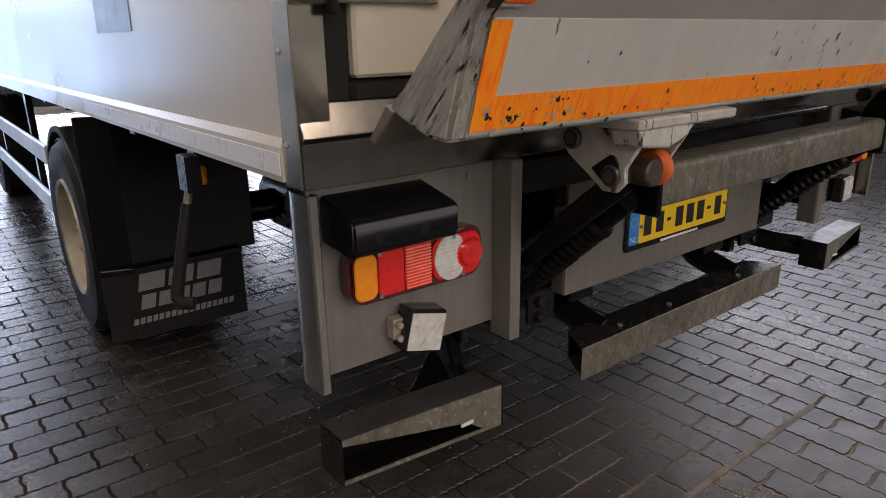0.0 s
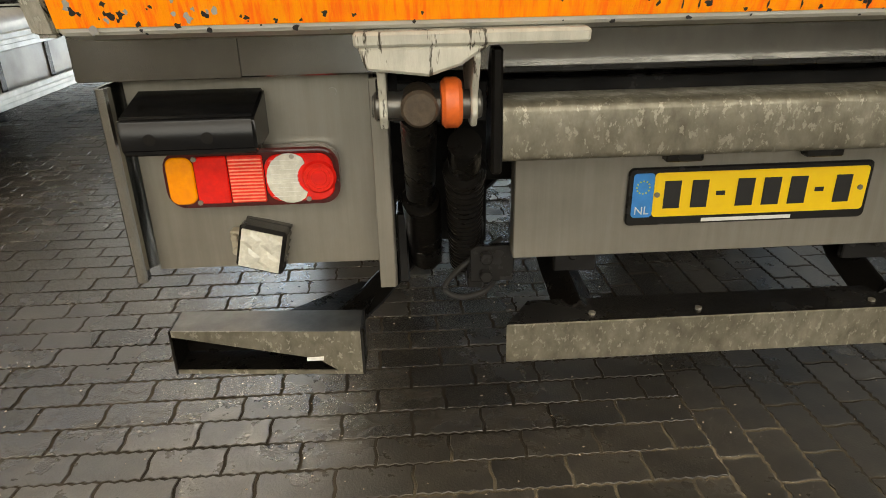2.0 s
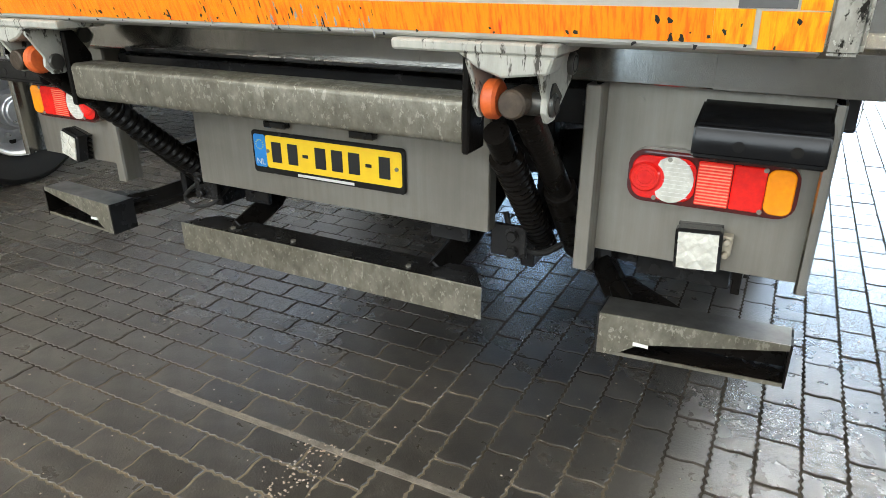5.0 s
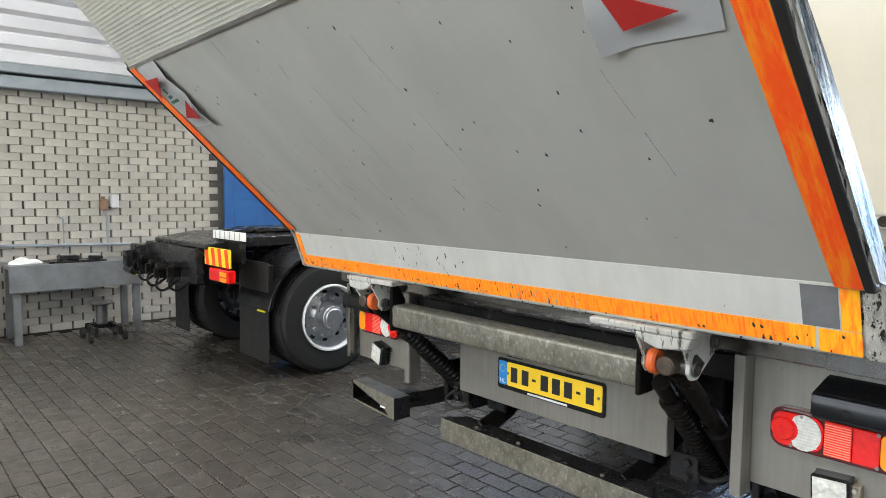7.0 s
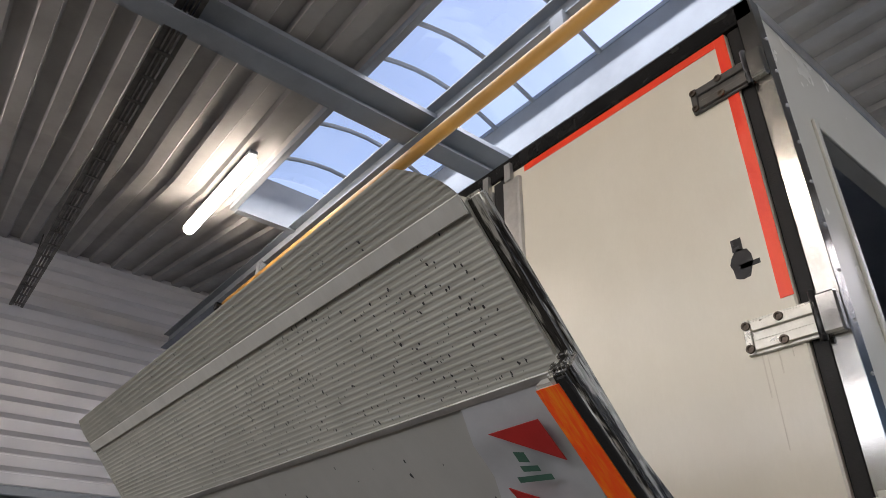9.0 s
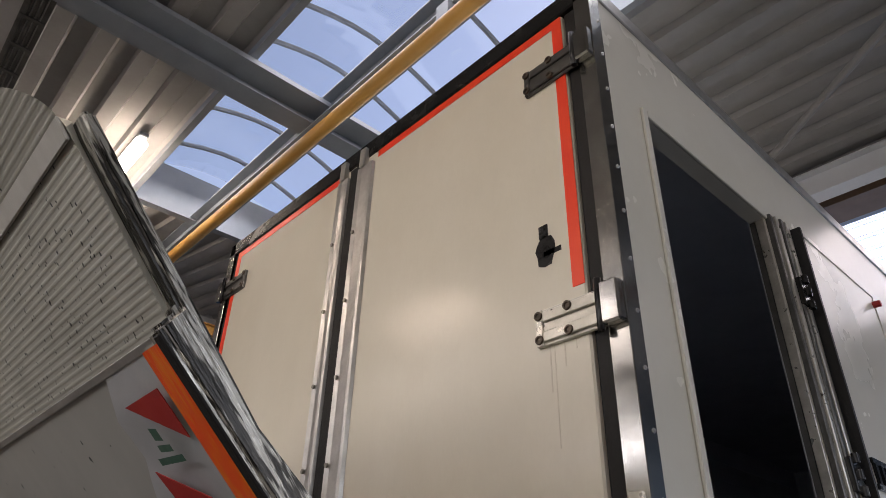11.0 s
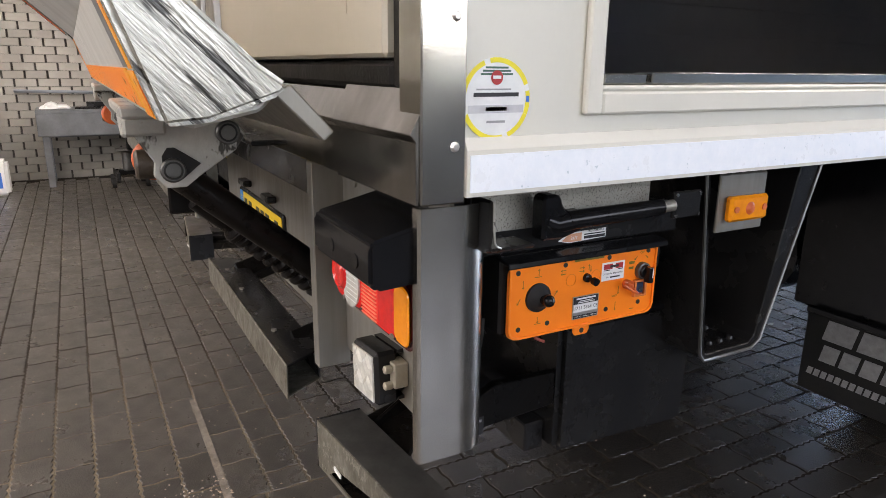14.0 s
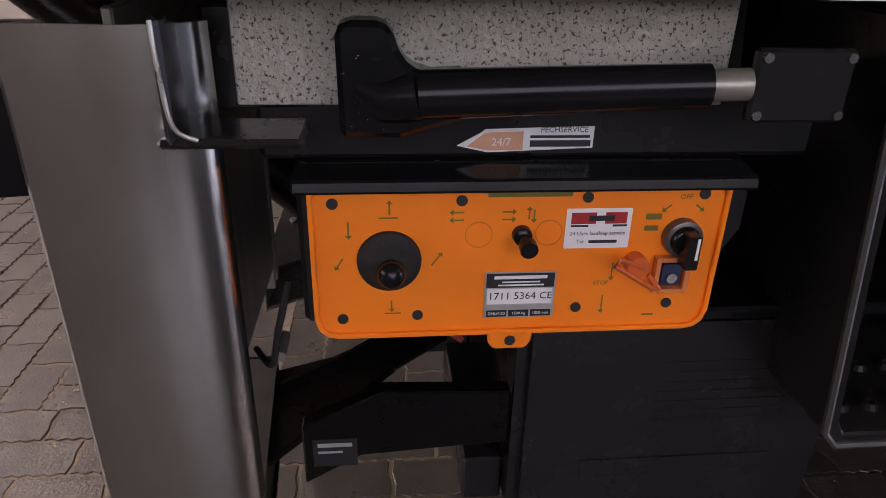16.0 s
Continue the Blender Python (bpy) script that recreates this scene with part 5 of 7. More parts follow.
part("bar_top", prism([(-0.535, -0.2378), (0.535, -0.2378), (0.47, -0.135), (-0.47, -0.135)], "z", 0.610, 0.6165), BLACK, bar, "black greasy top flange")
part("bar_back", box(-0.47, -0.14, 0.534, 0.47, -0.135, 0.61), BLACK, bar)
each("bar_bolt", pieces(*[cyl((x, -0.21, 0.6165), (x, -0.21, 0.622), 0.008, 6) for x in (-0.34, 0.30, -0.1)]), STEEL, bar)
for s in (-1, 1):
    part("bar_arm", add_tube(B(), [(s * 0.36, -0.17, 0.585), (s * 0.37, 0.0, 0.63), (s * 0.40, 0.28, 0.80)], 0.05, 4), SHADEBLACK, T, "black arm of the underrun bar", 0.004)
each("mount_plate", pieces(box(-0.40, -0.08, 0.66, -0.30, -0.06, 0.76), box(0.30, -0.08, 0.66, 0.42, -0.06, 0.76), cyl((0.37, -0.08, 0.71), (0.37, -0.1, 0.71), 0.014, 6), cyl((-0.36, -0.08, 0.71), (-0.36, -0.1, 0.71), 0.014, 6)), BLACK, T, "", 0.003)
part("hose", add_tube(B(), flow([(-0.52, -0.05, 0.74), (-0.60, -0.08, 0.70), (-0.66, -0.10, 0.645), (-0.62, -0.1, 0.615), (-0.55, -0.08, 0.63), (-0.52, -0.03, 0.68)]), 0.007, 8), RUBBER, T, "thin black hose loop")
part("hose", add_tube(B(), flow([(0.52, -0.05, 0.76), (0.56, -0.08, 0.69), (0.63, -0.05, 0.66), (0.70, 0.02, 0.70)]), 0.009, 8), RUBBER, T)
each("lift_crossbar", pieces(box(-0.76, -0.19, 1.05, 0.76, -0.16, 1.13), box(-0.58, -0.30, 1.158, 0.58, -0.232, 1.17)), BLACK, T, "dark cross bar under the sill", 0.003)

# ---- tail lift platform, tilted half way ----
P0, P1, P2, P3, P4 = (-0.540, 1.262), (-0.597, 1.427), (-1.320, 2.106), (-1.533, 2.348), (-1.630, 2.424)
XP = 1.182


def slab(x0, x1, p, q, a0, a1, lift=0.0008, thick=0.0016):
    """A thin sheet on the outer face between the edges p and q, from share a0 to a1."""
    p, q = Vector(p), Vector(q)
    d = (q - p).normalized()
    nrm = Vector((-abs(d.y), -abs(d.x)))
    a, b = p.lerp(q, a0), p.lerp(q, a1)
    return prism([tuple(a + nrm * lift), tuple(b + nrm * lift), tuple(b + nrm * (lift + thick)), tuple(a + nrm * (lift + thick))], "x", x0, x1)


plat = part("platform", prism([P1, P2, (-1.30, 2.125), (-0.50, 1.385)], "x", -XP, XP), GREYP, T, "scratched grey tail lift platform, tilted half open", 0)
low = part("lower_extrusion", prism([P0, (P1[0], P1[1]), (-0.50, 1.386), (-0.40, 1.29), (-0.42, 1.27), (-0.50, 1.252)], "x", -XP, XP), LIGHTP, plat, "pale lower edge extrusion", 0.004)
# ridged ramp end: fine ribs along the width
profs = []
for (p, q), n in (((P2, P3), 22), ((P3, P4), 8)):
    p, q = Vector(p), Vector(q)
    d = (q - p).normalized()
    nrm = Vector((-abs(d.y), -abs(d.x)))
    prof = []
    for k in range(n):
        for a, h in ((0.0, 0.0), (0.4, 0.0), (0.6, 0.0007), (0.8, 0.0007)):
            prof.append(tuple(p.lerp(q, (k + a) / n) + nrm * h))
    profs.append(prof + [tuple(q)])
XR = 1.202      # the ramp end reaches over the side profile
ramp = join(prism(profs[0] + [(-1.528, 2.362), (-1.312, 2.118)], "x", -1.19, XR), prism(profs[1] + [(-1.618, 2.438), (-1.528, 2.362)], "x", -1.19, XR))
for v in ramp.verts:      # rounded towards the tip
    q = max(0.0, (v.co.z - 2.352) / 0.08)
    v.co.x -= math.copysign(0.11 * q * q, v.co.x)
part("ramp_end", ramp, RIDGE, plat, "finely ridged aluminium ramp end")
part("seam", slab(-XP, 1.20, P1, P2, 0.985, 1.0, 0.0, 0.007), ALU, plat, "raised seam", 0.001)
part("crease", slab(-1.19, XR, P2, P3, 0.94, 1.06, 0.002, 0.006), LIGHTP, plat, "pale smooth rib", 0.002)
for s in (-1, 1):
    # tape on a raised lip, black rubber strip, then the rounded side profile
    lip = 0.032 if s > 0 else 0.006
    k = lip - 0.002
    wedge = [(-0.540, 1.258), (-0.598, 1.424), (-0.630 - 0.69 * k, 1.456 - 0.73 * k), (-1.324 - 0.69 * k, 2.110 - 0.73 * k), (-1.322, 2.122), (-1.510, 2.334), (-1.530, 2.362), (-1.512, 2.376), (-1.300, 2.135),
             (-1.167, 1.983), (-0.964, 1.822), (-0.711, 1.598), (-0.607, 1.494), (-0.43, 1.328), (-0.395, 1.304), (-0.404, 1.292), (-0.49, 1.262)]
    xo = 1.234 if s > 0 else 1.219
    part("side_profile", prism(wedge, "x", s * XP, s * xo), SCRAPED, plat, "scraped black and bare aluminium side profile", 0.014, True, 3)
    part("edge_lip", slab(s * 1.146, s * (xo - 0.012), P1, P2, 0.02, 0.99, 0.0, lip), GREYP, plat, "grey raised edge lip", 0.006 if s > 0 else 0.001, True, 2)
    part("side_strip", slab(s * (xo - 0.028), s * (xo - 0.008), P1, P2, 0.02, 0.995, lip - 0.004, 0.007), RUBBER, plat, "black rubber strip along the edge", 0.002)
    part("edge_tape", slab(s * (1.152 if s > 0 else 1.135), s * (xo - 0.029), P1, P2, 0.03, 0.985, lip + 0.0002), TAPES, plat, "orange reflective edge tape")
    part("edge_tape", slab(s * 1.146, s * 1.184, P0, P1, 0.36, 0.97), TAPEC if s > 0 else TAPEY, plat, "orange reflective corner tape")
part("grey_patch", slab(1.066, 1.142, P0, P1, 0.37, 0.95), PATCH, plat, "dark grey patch beside the tape")
part("edge_tape", slab(1.035, 1.09, P0, P1, 0.06, 0.36), TAPEC, plat, "yellow-orange reflective tape")
part("edge_tape", slab(-XP, 1.0345, P0, P1, 0.06, 0.36), TAPEY, plat, "chipped orange reflective tape along the lower edge")
part("edge_tape", slab(1.098, 1.184, P0, P1, 0.02, 0.345), TAPEC, plat, "chipped orange reflective tape")
part("foot_lip", prism([(-0.412, 1.292), (-0.352, 1.234), (-0.338, 1.246), (-0.392, 1.305)], "x", -1.2195, 1.2195), STEEL, plat, "bent grey foot lip", 0.002)
random.seed(11)
scr = B()
for k in range(16):
    x, a, ln = random.uniform(-1.0, 1.0), random.uniform(0.1, 0.9), random.uniform(0.02, 0.09)
    p, q = Vector(P1), Vector(P2)
    d = (q - p).normalized()
    nrm = Vector((-abs(d.y), -abs(d.x))) * 0.0006
    c, e = p.lerp(q, a) + nrm, p.lerp(q, min(0.97, a + ln)) + nrm
    dx = random.uniform(-0.05, 0.01)
    w = random.uniform(0.0012, 0.003)
    v = [scr.verts.new((x, *c)), scr.verts.new((x + w, *c)), scr.verts.new((x + dx + w, *e)), scr.verts.new((x + dx, *e))]
    scr.faces.new(v)
for k in range(7):
    x, a, ln = random.uniform(-0.9, 0.95), random.uniform(0.05, 0.4), random.uniform(0.25, 0.55)
    p, q = Vector(P1), Vector(P2)
    prev = None
    for i in range(9):
        c = p.lerp(q, a + ln * i / 8) + Vector((-0.0004, -0.0004))
        w = 0.0007 + 0.0006 * random.random()
        xx = x - 0.16 * ln * i / 8 + random.uniform(-0.001, 0.001)
        cur = (scr.verts.new((xx, *c)), scr.verts.new((xx + w, *c)))
        if prev and i % 4:
            scr.faces.new((prev[0], prev[1], cur[1], cur[0]))
        prev = cur
tagged(part("scratch", scr, DARKM, plat, "dark scratches"), kind="stuff")


def chips(n, p, q, xa, xb, size, long, seed, lift=0.0027):
    """Small dark knocks with ragged outlines on the face between p and q."""
    rs = random.Random(seed)
    p, q = Vector(p), Vector(q)
    d = (q - p).normalized()
    nrm = Vector((-abs(d.y), -abs(d.x)))
    bm = B()
    for k in range(n):
        x, a, r = rs.uniform(xa, xb), rs.uniform(0.03, 0.97), size * rs.uniform(0.4, 1.5)
        c = p.lerp(q, a) + nrm * (lift + 0.000004 * k)
        m = 9
        pts = []
        for i in range(m):
            t = 2 * math.pi * i / m
            g = r * rs.uniform(0.4, 1.35)
            e = c + d * (g * long * math.sin(t))
            pts.append(bm.verts.new((x + g * math.cos(t), e.x, e.y)))
        bm.faces.new(pts)
    return bm


tagged(part("paint_chip", chips(80, P1, P2, -1.1, 1.08, 0.003, 1.8, 3, 0.0004), BLACKI, plat, "dark paint chips"), kind="stuff")
tagged(part("tape_chip", join(chips(26, P0, P1, -0.42, -0.05, 0.0022, 4.0, 4), chips(46, P0, (P0[0] - 0.008, P0[1] + 0.024), -1.15, 1.15, 0.0034, 0.9, 6), chips(9, P0, P1, -1.1, 1.0, 0.0022, 2.0, 8)), BLACKI, plat, "dark chips in the lower edge"), kind="stuff")
PT = (P0[0] + 0.36 * (P1[0] - P0[0]), P0[1] + 0.36 * (P1[1] - P0[1]))
tagged(part("worn_patch", join(chips(26, P0, PT, 0.0, 0.45, 0.0014, 6.0, 12), chips(14, P0, PT, -1.16, -0.98, 0.0036, 1.4, 13), chips(10, P0, PT, 0.95, 1.16, 0.0036, 1.4, 14), chips(10, P0, PT, -0.9, 0.9, 0.003, 1.5, 19)), BLACKI, plat, "worn black patches in the tape"), kind="stuff")
tagged(part("bare_patch", join(chips(22, P0, PT, 0.0, 0.45, 0.0019, 5.0, 15), chips(12, P0, PT, -1.16, -0.96, 0.0045, 1.3, 16)), GREYI, plat, "bare grey patches in the tape"), kind="stuff")
tagged(part("rib_mark", join(chips(380, P2, P3, -1.15, 1.15, 0.0021, 1.4, 5, 0.0026), chips(240, P2, P3, 0.1, 1.15, 0.0022, 1.5, 25, 0.0026), chips(50, P3, P4, -0.95, 0.95, 0.0024, 1.3, 26, 0.0026)), BLACKI, plat, "scuffs on the ribs"), kind="stuff")
for s in (-1, 1):
    # warning flag of silver foil with two red triangles, hanging on the panel
    def fl(x, z, lift):
        a = (z - P1[1]) / (P2[1] - P1[1])
        p, q = Vector(P1), Vector(P2)
        d = (q - p).normalized()
        c = p.lerp(q, a) + Vector((-abs(d.y), -abs(d.x))) * lift
        return (s * x, c.x, c.y)

    bm = B()
    rows_ = []
    for i in range(9):
        z = 2.10 - 0.218 * i / 8
        sk = 0.05 * i / 8
        rows_.append([bm.verts.new(fl(x - sk * 0.9, z, 0.004 + 0.014 * (math.sin(i * 0.8) ** 2) * (0.3 if 0 < k < 4 else (1 if k == 0 else 0.1)) + 0.02 * i / 8 * (k == 0))) for k, x in enumerate((0.93, 0.985, 1.04, 1.10, 1.158))])
    for a, b in zip(rows_, rows_[1:]):
        for k in range(4):
            bm.faces.new((a[k], a[k + 1], b[k + 1], b[k]))
    g = bmesh.ops.extrude_face_region(bm, geom=bm.faces[:])
    bmesh.ops.translate(bm, verts=[v for v in g["geom"] if isinstance(v, bmesh.types.BMVert)], vec=(0, 0.0015, 0.0015))
    flag = part("warning_flag", bm, FLAG, plat, "silver warning flag with two red triangles", 0, True)
    for pts in (((1.108, 2.058), (1.112, 1.996), (0.975, 2.056)), ((1.062, 1.925), (0.935, 1.974), (0.952, 1.914))):
        bm = B()
        top = [bm.verts.new(fl(x, z, 0.024)) for x, z in pts]
        bot = [bm.verts.new(fl(x, z, 0.0225)) for x, z in pts]
        bm.faces.new(top), bm.faces.new(bot[::-1])
        for i in range(3):
            j = (i + 1) % 3
            bm.faces.new((top[i], top[j], bot[j], bot[i]))
        part("triangle", bm, REDI, flag, "red triangle")
    bm = B()
    for x0, z0, x1, z1 in ((1.005, 2.008, 1.03, 2.024), (1.0, 1.993, 1.042, 2.002), (0.975, 1.978, 1.06, 1.987)):
        v = [bm.verts.new(fl(x, z, 0.0245)) for x, z in ((x0, z0), (x1, z0 - 0.004), (x1, z1 - 0.004), (x0, z1))]
        bm.faces.new(v)
    each("logo_bar", bm, GREENI, flag)

# ---- right flank of the tail: control box, stay lamp, step, power pack ----
housing = part("control_housing", join(box(1.10, -0.076, 0.915, 1.215, 0.25, 1.045), box(1.14, -0.10, 1.045, 1.205, 0.31, 1.10)), BLACK, T, "black housing of the lift controls", 0.004)
part("rain_cover", prism([(1.19, 1.040), (1.234, 1.034), (1.236, 1.030), (1.239, 1.031), (1.237, 1.040), (1.19, 1.048)], "y", -0.076, 0.256), PLASTIC, housing, "glossy black rain cover", 0.0015)
part("side_lug", prism([(0.247, 1.03), (0.262, 1.02), (0.262, 0.99), (0.247, 0.965)], "x", 1.19, 1.215), BLACK, housing)


def cp(u, v, d=0.0):
    return (1.2245 + d, -0.067 + 0.310 * u, 1.029 - 0.121 * v)


def cpr(u0, v0, u1, v1, r, d0, d1):
    y0, z1 = cp(u0, v0)[1:]
    y1, z0 = cp(u1, v1)[1:]
    return prism(rounded(y0, z0, y1, z1, r), "x", 1.2245 + d0, 1.2245 + d1)


con = part("control_panel", join(cpr(0.0, -0.02, 1.0, 1.0, 0.016, -0.006, 0.0), prism([(0.067, 0.9105), (0.103, 0.9105), (0.103, 0.898), (0.098, 0.891), (0.072, 0.891), (0.067, 0.898)], "x", 1.2205, 1.2243)), ORANGE, T,
           "orange lift control panel with joystick, knobs and labels", 0.002)
ro = [(0.0, 0.0), (0.0, 0.86), (0.01, 0.94), (0.03, 0.985), (0.06, 1.0), (0.94, 1.0), (0.97, 0.985), (0.99, 0.94), (1.0, 0.86), (1.0, 0.0)]
ri = [(0.988, 0.0), (0.988, 0.86), (0.98, 0.92), (0.965, 0.955), (0.94, 0.968), (0.06, 0.968), (0.035, 0.955), (0.02, 0.92), (0.012, 0.86), (0.012, 0.0)]
part("rim", prism([cp(u, v)[1:] for u, v in ro + ri], "x", 1.2245, 1.2285), ORANGE, con, "raised panel rim", 0.0008)
bm = B()
for u, v in ((0.056, 0.084), (0.354, 0.073), (0.652, 0.062), (0.937, 0.05), (0.068, 0.865), (0.252, 0.85), (0.653, 0.825), (0.89, 0.81)):
    c = Vector(cp(u, v))
    add_cyl(bm, c, c + Vector((0.0012, 0, 0)), 0.0042, 12)
each("hole", bm, BLACKI, con)
c = Vector(cp(0.4905, 1.068, 0.0))
part("hole", cyl(c + Vector((-0.0002, 0, 0)), c + Vector((0.0006, 0, 0)), 0.0045, 12), BLACKI, con)
for u, v in ((0.397, 0.30), (0.566, 0.295)):
    c = Vector(cp(u, v))
    bm = B()
    add_lathe(bm, [(0.0, 0.0105), (0.0004, 0.0103), (0.0004, 0.0098), (0.0, 0.0096)], c, "x", 28)
    part("blank_cap", bm, material("orange_cap", (0.8, 0.19, 0.012), None, 20, (0.4, 0.5)), con)
j = Vector(cp(0.184, 0.46))
stick = part("joystick", join(add_lathe(B(), [(0.0, 0.024), (0.004, 0.0235), (0.006, 0.018), (0.011, 0.014), (0.014, 0.010), (0.016, 0.0)], j, "x", 32)), RUBBER, con, "black joystick with a rubber boot", 0, True)
g0, g1 = j + Vector((0.008, 0, 0)), j + Vector((0.040, 0.002, 0.004))
axis = (g1 - g0).normalized()
turn = axis.to_track_quat("Z", "Y").to_matrix()
gb = B()
add_lathe(gb, [(0.0, 0.0075), (0.012, 0.0065), (0.015, 0.0085), (0.020, 0.0100), (0.027, 0.0100), (0.032, 0.0085), (0.0355, 0.005), (0.0365, 0.0)], (0, 0, 0), "z", 20)
for v in gb.verts:
    v.co.z *= 0.78
    v.co = g0 + turn @ v.co
part("grip", gb, PLASTIC, stick, "rounded black knob", 0, True)
k_ = Vector(cp(0.5, 0.30))
part("toggle", join(add_lathe(B(), [(0.0, 0.0075), (0.006, 0.007), (0.008, 0.004), (0.008, 0.0)], k_, "x", 20), add_cyl(B(), k_ + Vector((0.006, 0, 0)), k_ + Vector((0.018, 0.001, -0.001)), 0.0038, 12),
                    add_cyl(B(), k_ + Vector((0.017, 0.001, -0.001)), k_ + Vector((0.025, 0.001, -0.002)), 0.0066, 14)), PLASTIC, con, "black toggle switch", 0, True)
k_ = Vector(cp(0.895, 0.33))
kn = part("rotary_switch", add_lathe(B(), [(0.0, 0.015), (0.008, 0.0145), (0.009, 0.012), (0.009, 0.0)], k_, "x", 28), DARKM, con, "rotary switch with a steel collar", 0, True)
part("knob", join(add_lathe(B(), [(0.009, 0.0115), (0.013, 0.011), (0.014, 0.009), (0.014, 0.0)], k_, "x", 24), box(k_.x + 0.012, k_.y - 0.005, k_.z - 0.017, k_.x + 0.026, k_.y + 0.005, k_.z + 0.010)), PLASTIC, kn, "black knob", 0.001)
part("pointer", box(k_.x + 0.0262, k_.y + 0.001, k_.z - 0.008, k_.x + 0.0266, k_.y + 0.003, k_.z + 0.009), WHITEI, kn)
k_ = Vector(cp(0.787, 0.50))
stop = part("stop_pull", join(cyl(k_, k_ + Vector((0.012, 0, 0)), 0.0085, 16), add_tube(B(), [k_ + Vector((0.012, 0.004, 0.0)), k_ + Vector((0.018, -0.018, 0.010)), k_ + Vector((0.02, -0.022, 0.006)), k_ + Vector((0.019, 0.010, -0.014)), k_ + Vector((0.016, 0.017, -0.017)), k_ + Vector((0.012, 0.008, -0.006))], 0.002, 6)), ORANGER, con, "orange pull loop", 0, True)
fuse = part("fuse_holder", join(*[cpr(0.838 + a * 0.82, 0.46 + b * 0.9, 0.838 + c2 * 0.82, 0.46 + d2 * 0.9, 0.0005, 0.0, 0.007) for a, b, c2, d2 in ((0, 0, 0.016, 0.28), (0.094, 0, 0.11, 0.28), (0.016, 0, 0.094, 0.035), (0.016, 0.245, 0.094, 0.28))]), material("clear_orange_plastic", (0.70, 0.20, 0.06), None, 20, (0.15, 0.25)), con, "clear fuse holder", 0.001)
part("fuse_bed", cpr(0.852, 0.492, 0.914, 0.68, 0.001, 0.0, 0.002), material("dark_red_bed", (0.22, 0.05, 0.03), None, 30), fuse)
part("fuse", cpr(0.858, 0.51, 0.906, 0.655, 0.001, 0.002, 0.005), material("dark_blue_fuse", (0.012, 0.025, 0.07), None, 60), fuse)
part("fuse_screw", cyl(Vector(cp(0.882, 0.60, 0.005)), Vector(cp(0.882, 0.60, 0.008)), 0.0042, 12), CHROME, fuse)
lab = part("service_label", cpr(0.605, 0.135, 0.765, 0.40, 0.001, 0.0002, 0.0008), WHITEI, con, "white service label")
each("logo_bar", pieces(cpr(0.617, 0.16, 0.678, 0.235, 0.0003, 0.0009, 0.0012), cpr(0.70, 0.16, 0.753, 0.235, 0.0003, 0.0009, 0.0012)), REDI, lab)
each("logo_bar", pieces(cpr(0.66, 0.18, 0.722, 0.215, 0.0003, 0.00125, 0.0015), cpr(0.617, 0.242, 0.66, 0.255, 0.0002, 0.0009, 0.0012), cpr(0.72, 0.242, 0.755, 0.255, 0.0002, 0.0009, 0.0012)), BLACKI, lab)
part("text", letters("24 Uurs laadklep service", 0.0043, Matrix.Translation(cp(0.685, 0.30, 0.0010)) @ SIDE, 0.0001), BLACKI, lab)
part("text", letters("Tel:", 0.0043, Matrix.Translation(cp(0.645, 0.355, 0.0010)) @ SIDE, 0.0001), BLACKI, lab)
part("text_bar", cpr(0.665, 0.345, 0.735, 0.365, 0.0002, 0.0009, 0.0012), BLACKI, lab)
tp_ = part("type_plate", cpr(0.417, 0.555, 0.595, 0.885, 0.0008, 0.0002, 0.0009), ALU, con, "silver type plate with black print")
each("logo_bar", pieces(cpr(0.421, 0.565, 0.591, 0.665, 0.0003, 0.001, 0.0013)), BLACKI, tp_)
each("logo_bar", pieces(cpr(0.44, 0.58, 0.572, 0.603, 0.0003, 0.0014, 0.0016), cpr(0.46, 0.62, 0.555, 0.63, 0.0002, 0.0014, 0.0016), cpr(0.45, 0.642, 0.565, 0.652, 0.0002, 0.0014, 0.0016)), WHITEI, tp_)
part("number_field", cpr(0.424, 0.675, 0.588, 0.785, 0.0003, 0.001, 0.0012), WHITEI, tp_)
part("text", letters("1711 5364", 0.0088, Matrix.Translation(cp(0.487, 0.728, 0.0014)) @ SIDE, 0.0001), BLACKI, tp_)
part("text", letters("CE", 0.0085, Matrix.Translation(cp(0.572, 0.728, 0.0014)) @ SIDE, 0.0001), BLACKI, tp_)
each("print_field", pieces(*[cpr(u, 0.83, u + 0.052, 0.878, 0.0002, 0.001, 0.0012) for u in (0.424, 0.480, 0.536)]), BLACKI, tp_)
for u, tx in ((0.450, "DHLM.20"), (0.506, "1500 kg"), (0.562, "1000 mm")):
    part("text", letters(tx, 0.0034, Matrix.Translation(cp(u, 0.854, 0.0014)) @ SIDE, 0.0001), WHITEI, tp_)
part("text", letters("OFF", 0.0058, Matrix.Translation(cp(0.893, 0.068, 0.0004)) @ SIDE, 0.0001), OLIVE, con)
part("text", letters("STOP", 0.0052, Matrix.Translation(cp(0.71, 0.65, 0.0004)) @ SIDE, 0.0001), OLIVE, con)
part("logo_bar", cpr(0.415, 0.02, 0.615, 0.055, 0.0005, 0.0002, 0.0005), OLIVE, con)


def arrow(u, v, du, dv):
    """A printed arrow with a foot line."""
    a, b = Vector(cp(u, v, 0.0003)), Vector(cp(u + du, v + dv, 0.0003))
    d = (b - a).normalized()
    n = Vector((0, -d.z, d.y))
    bm = B()
    for pts in ((a - n * 0.0006, a + n * 0.0006, b + n * 0.0006, b - n * 0.0006), (b + d * 0.003, b - n * 0.0025, b + n * 0.0025)):
        bm.faces.new([bm.verts.new(p) for p in pts])
    return bm


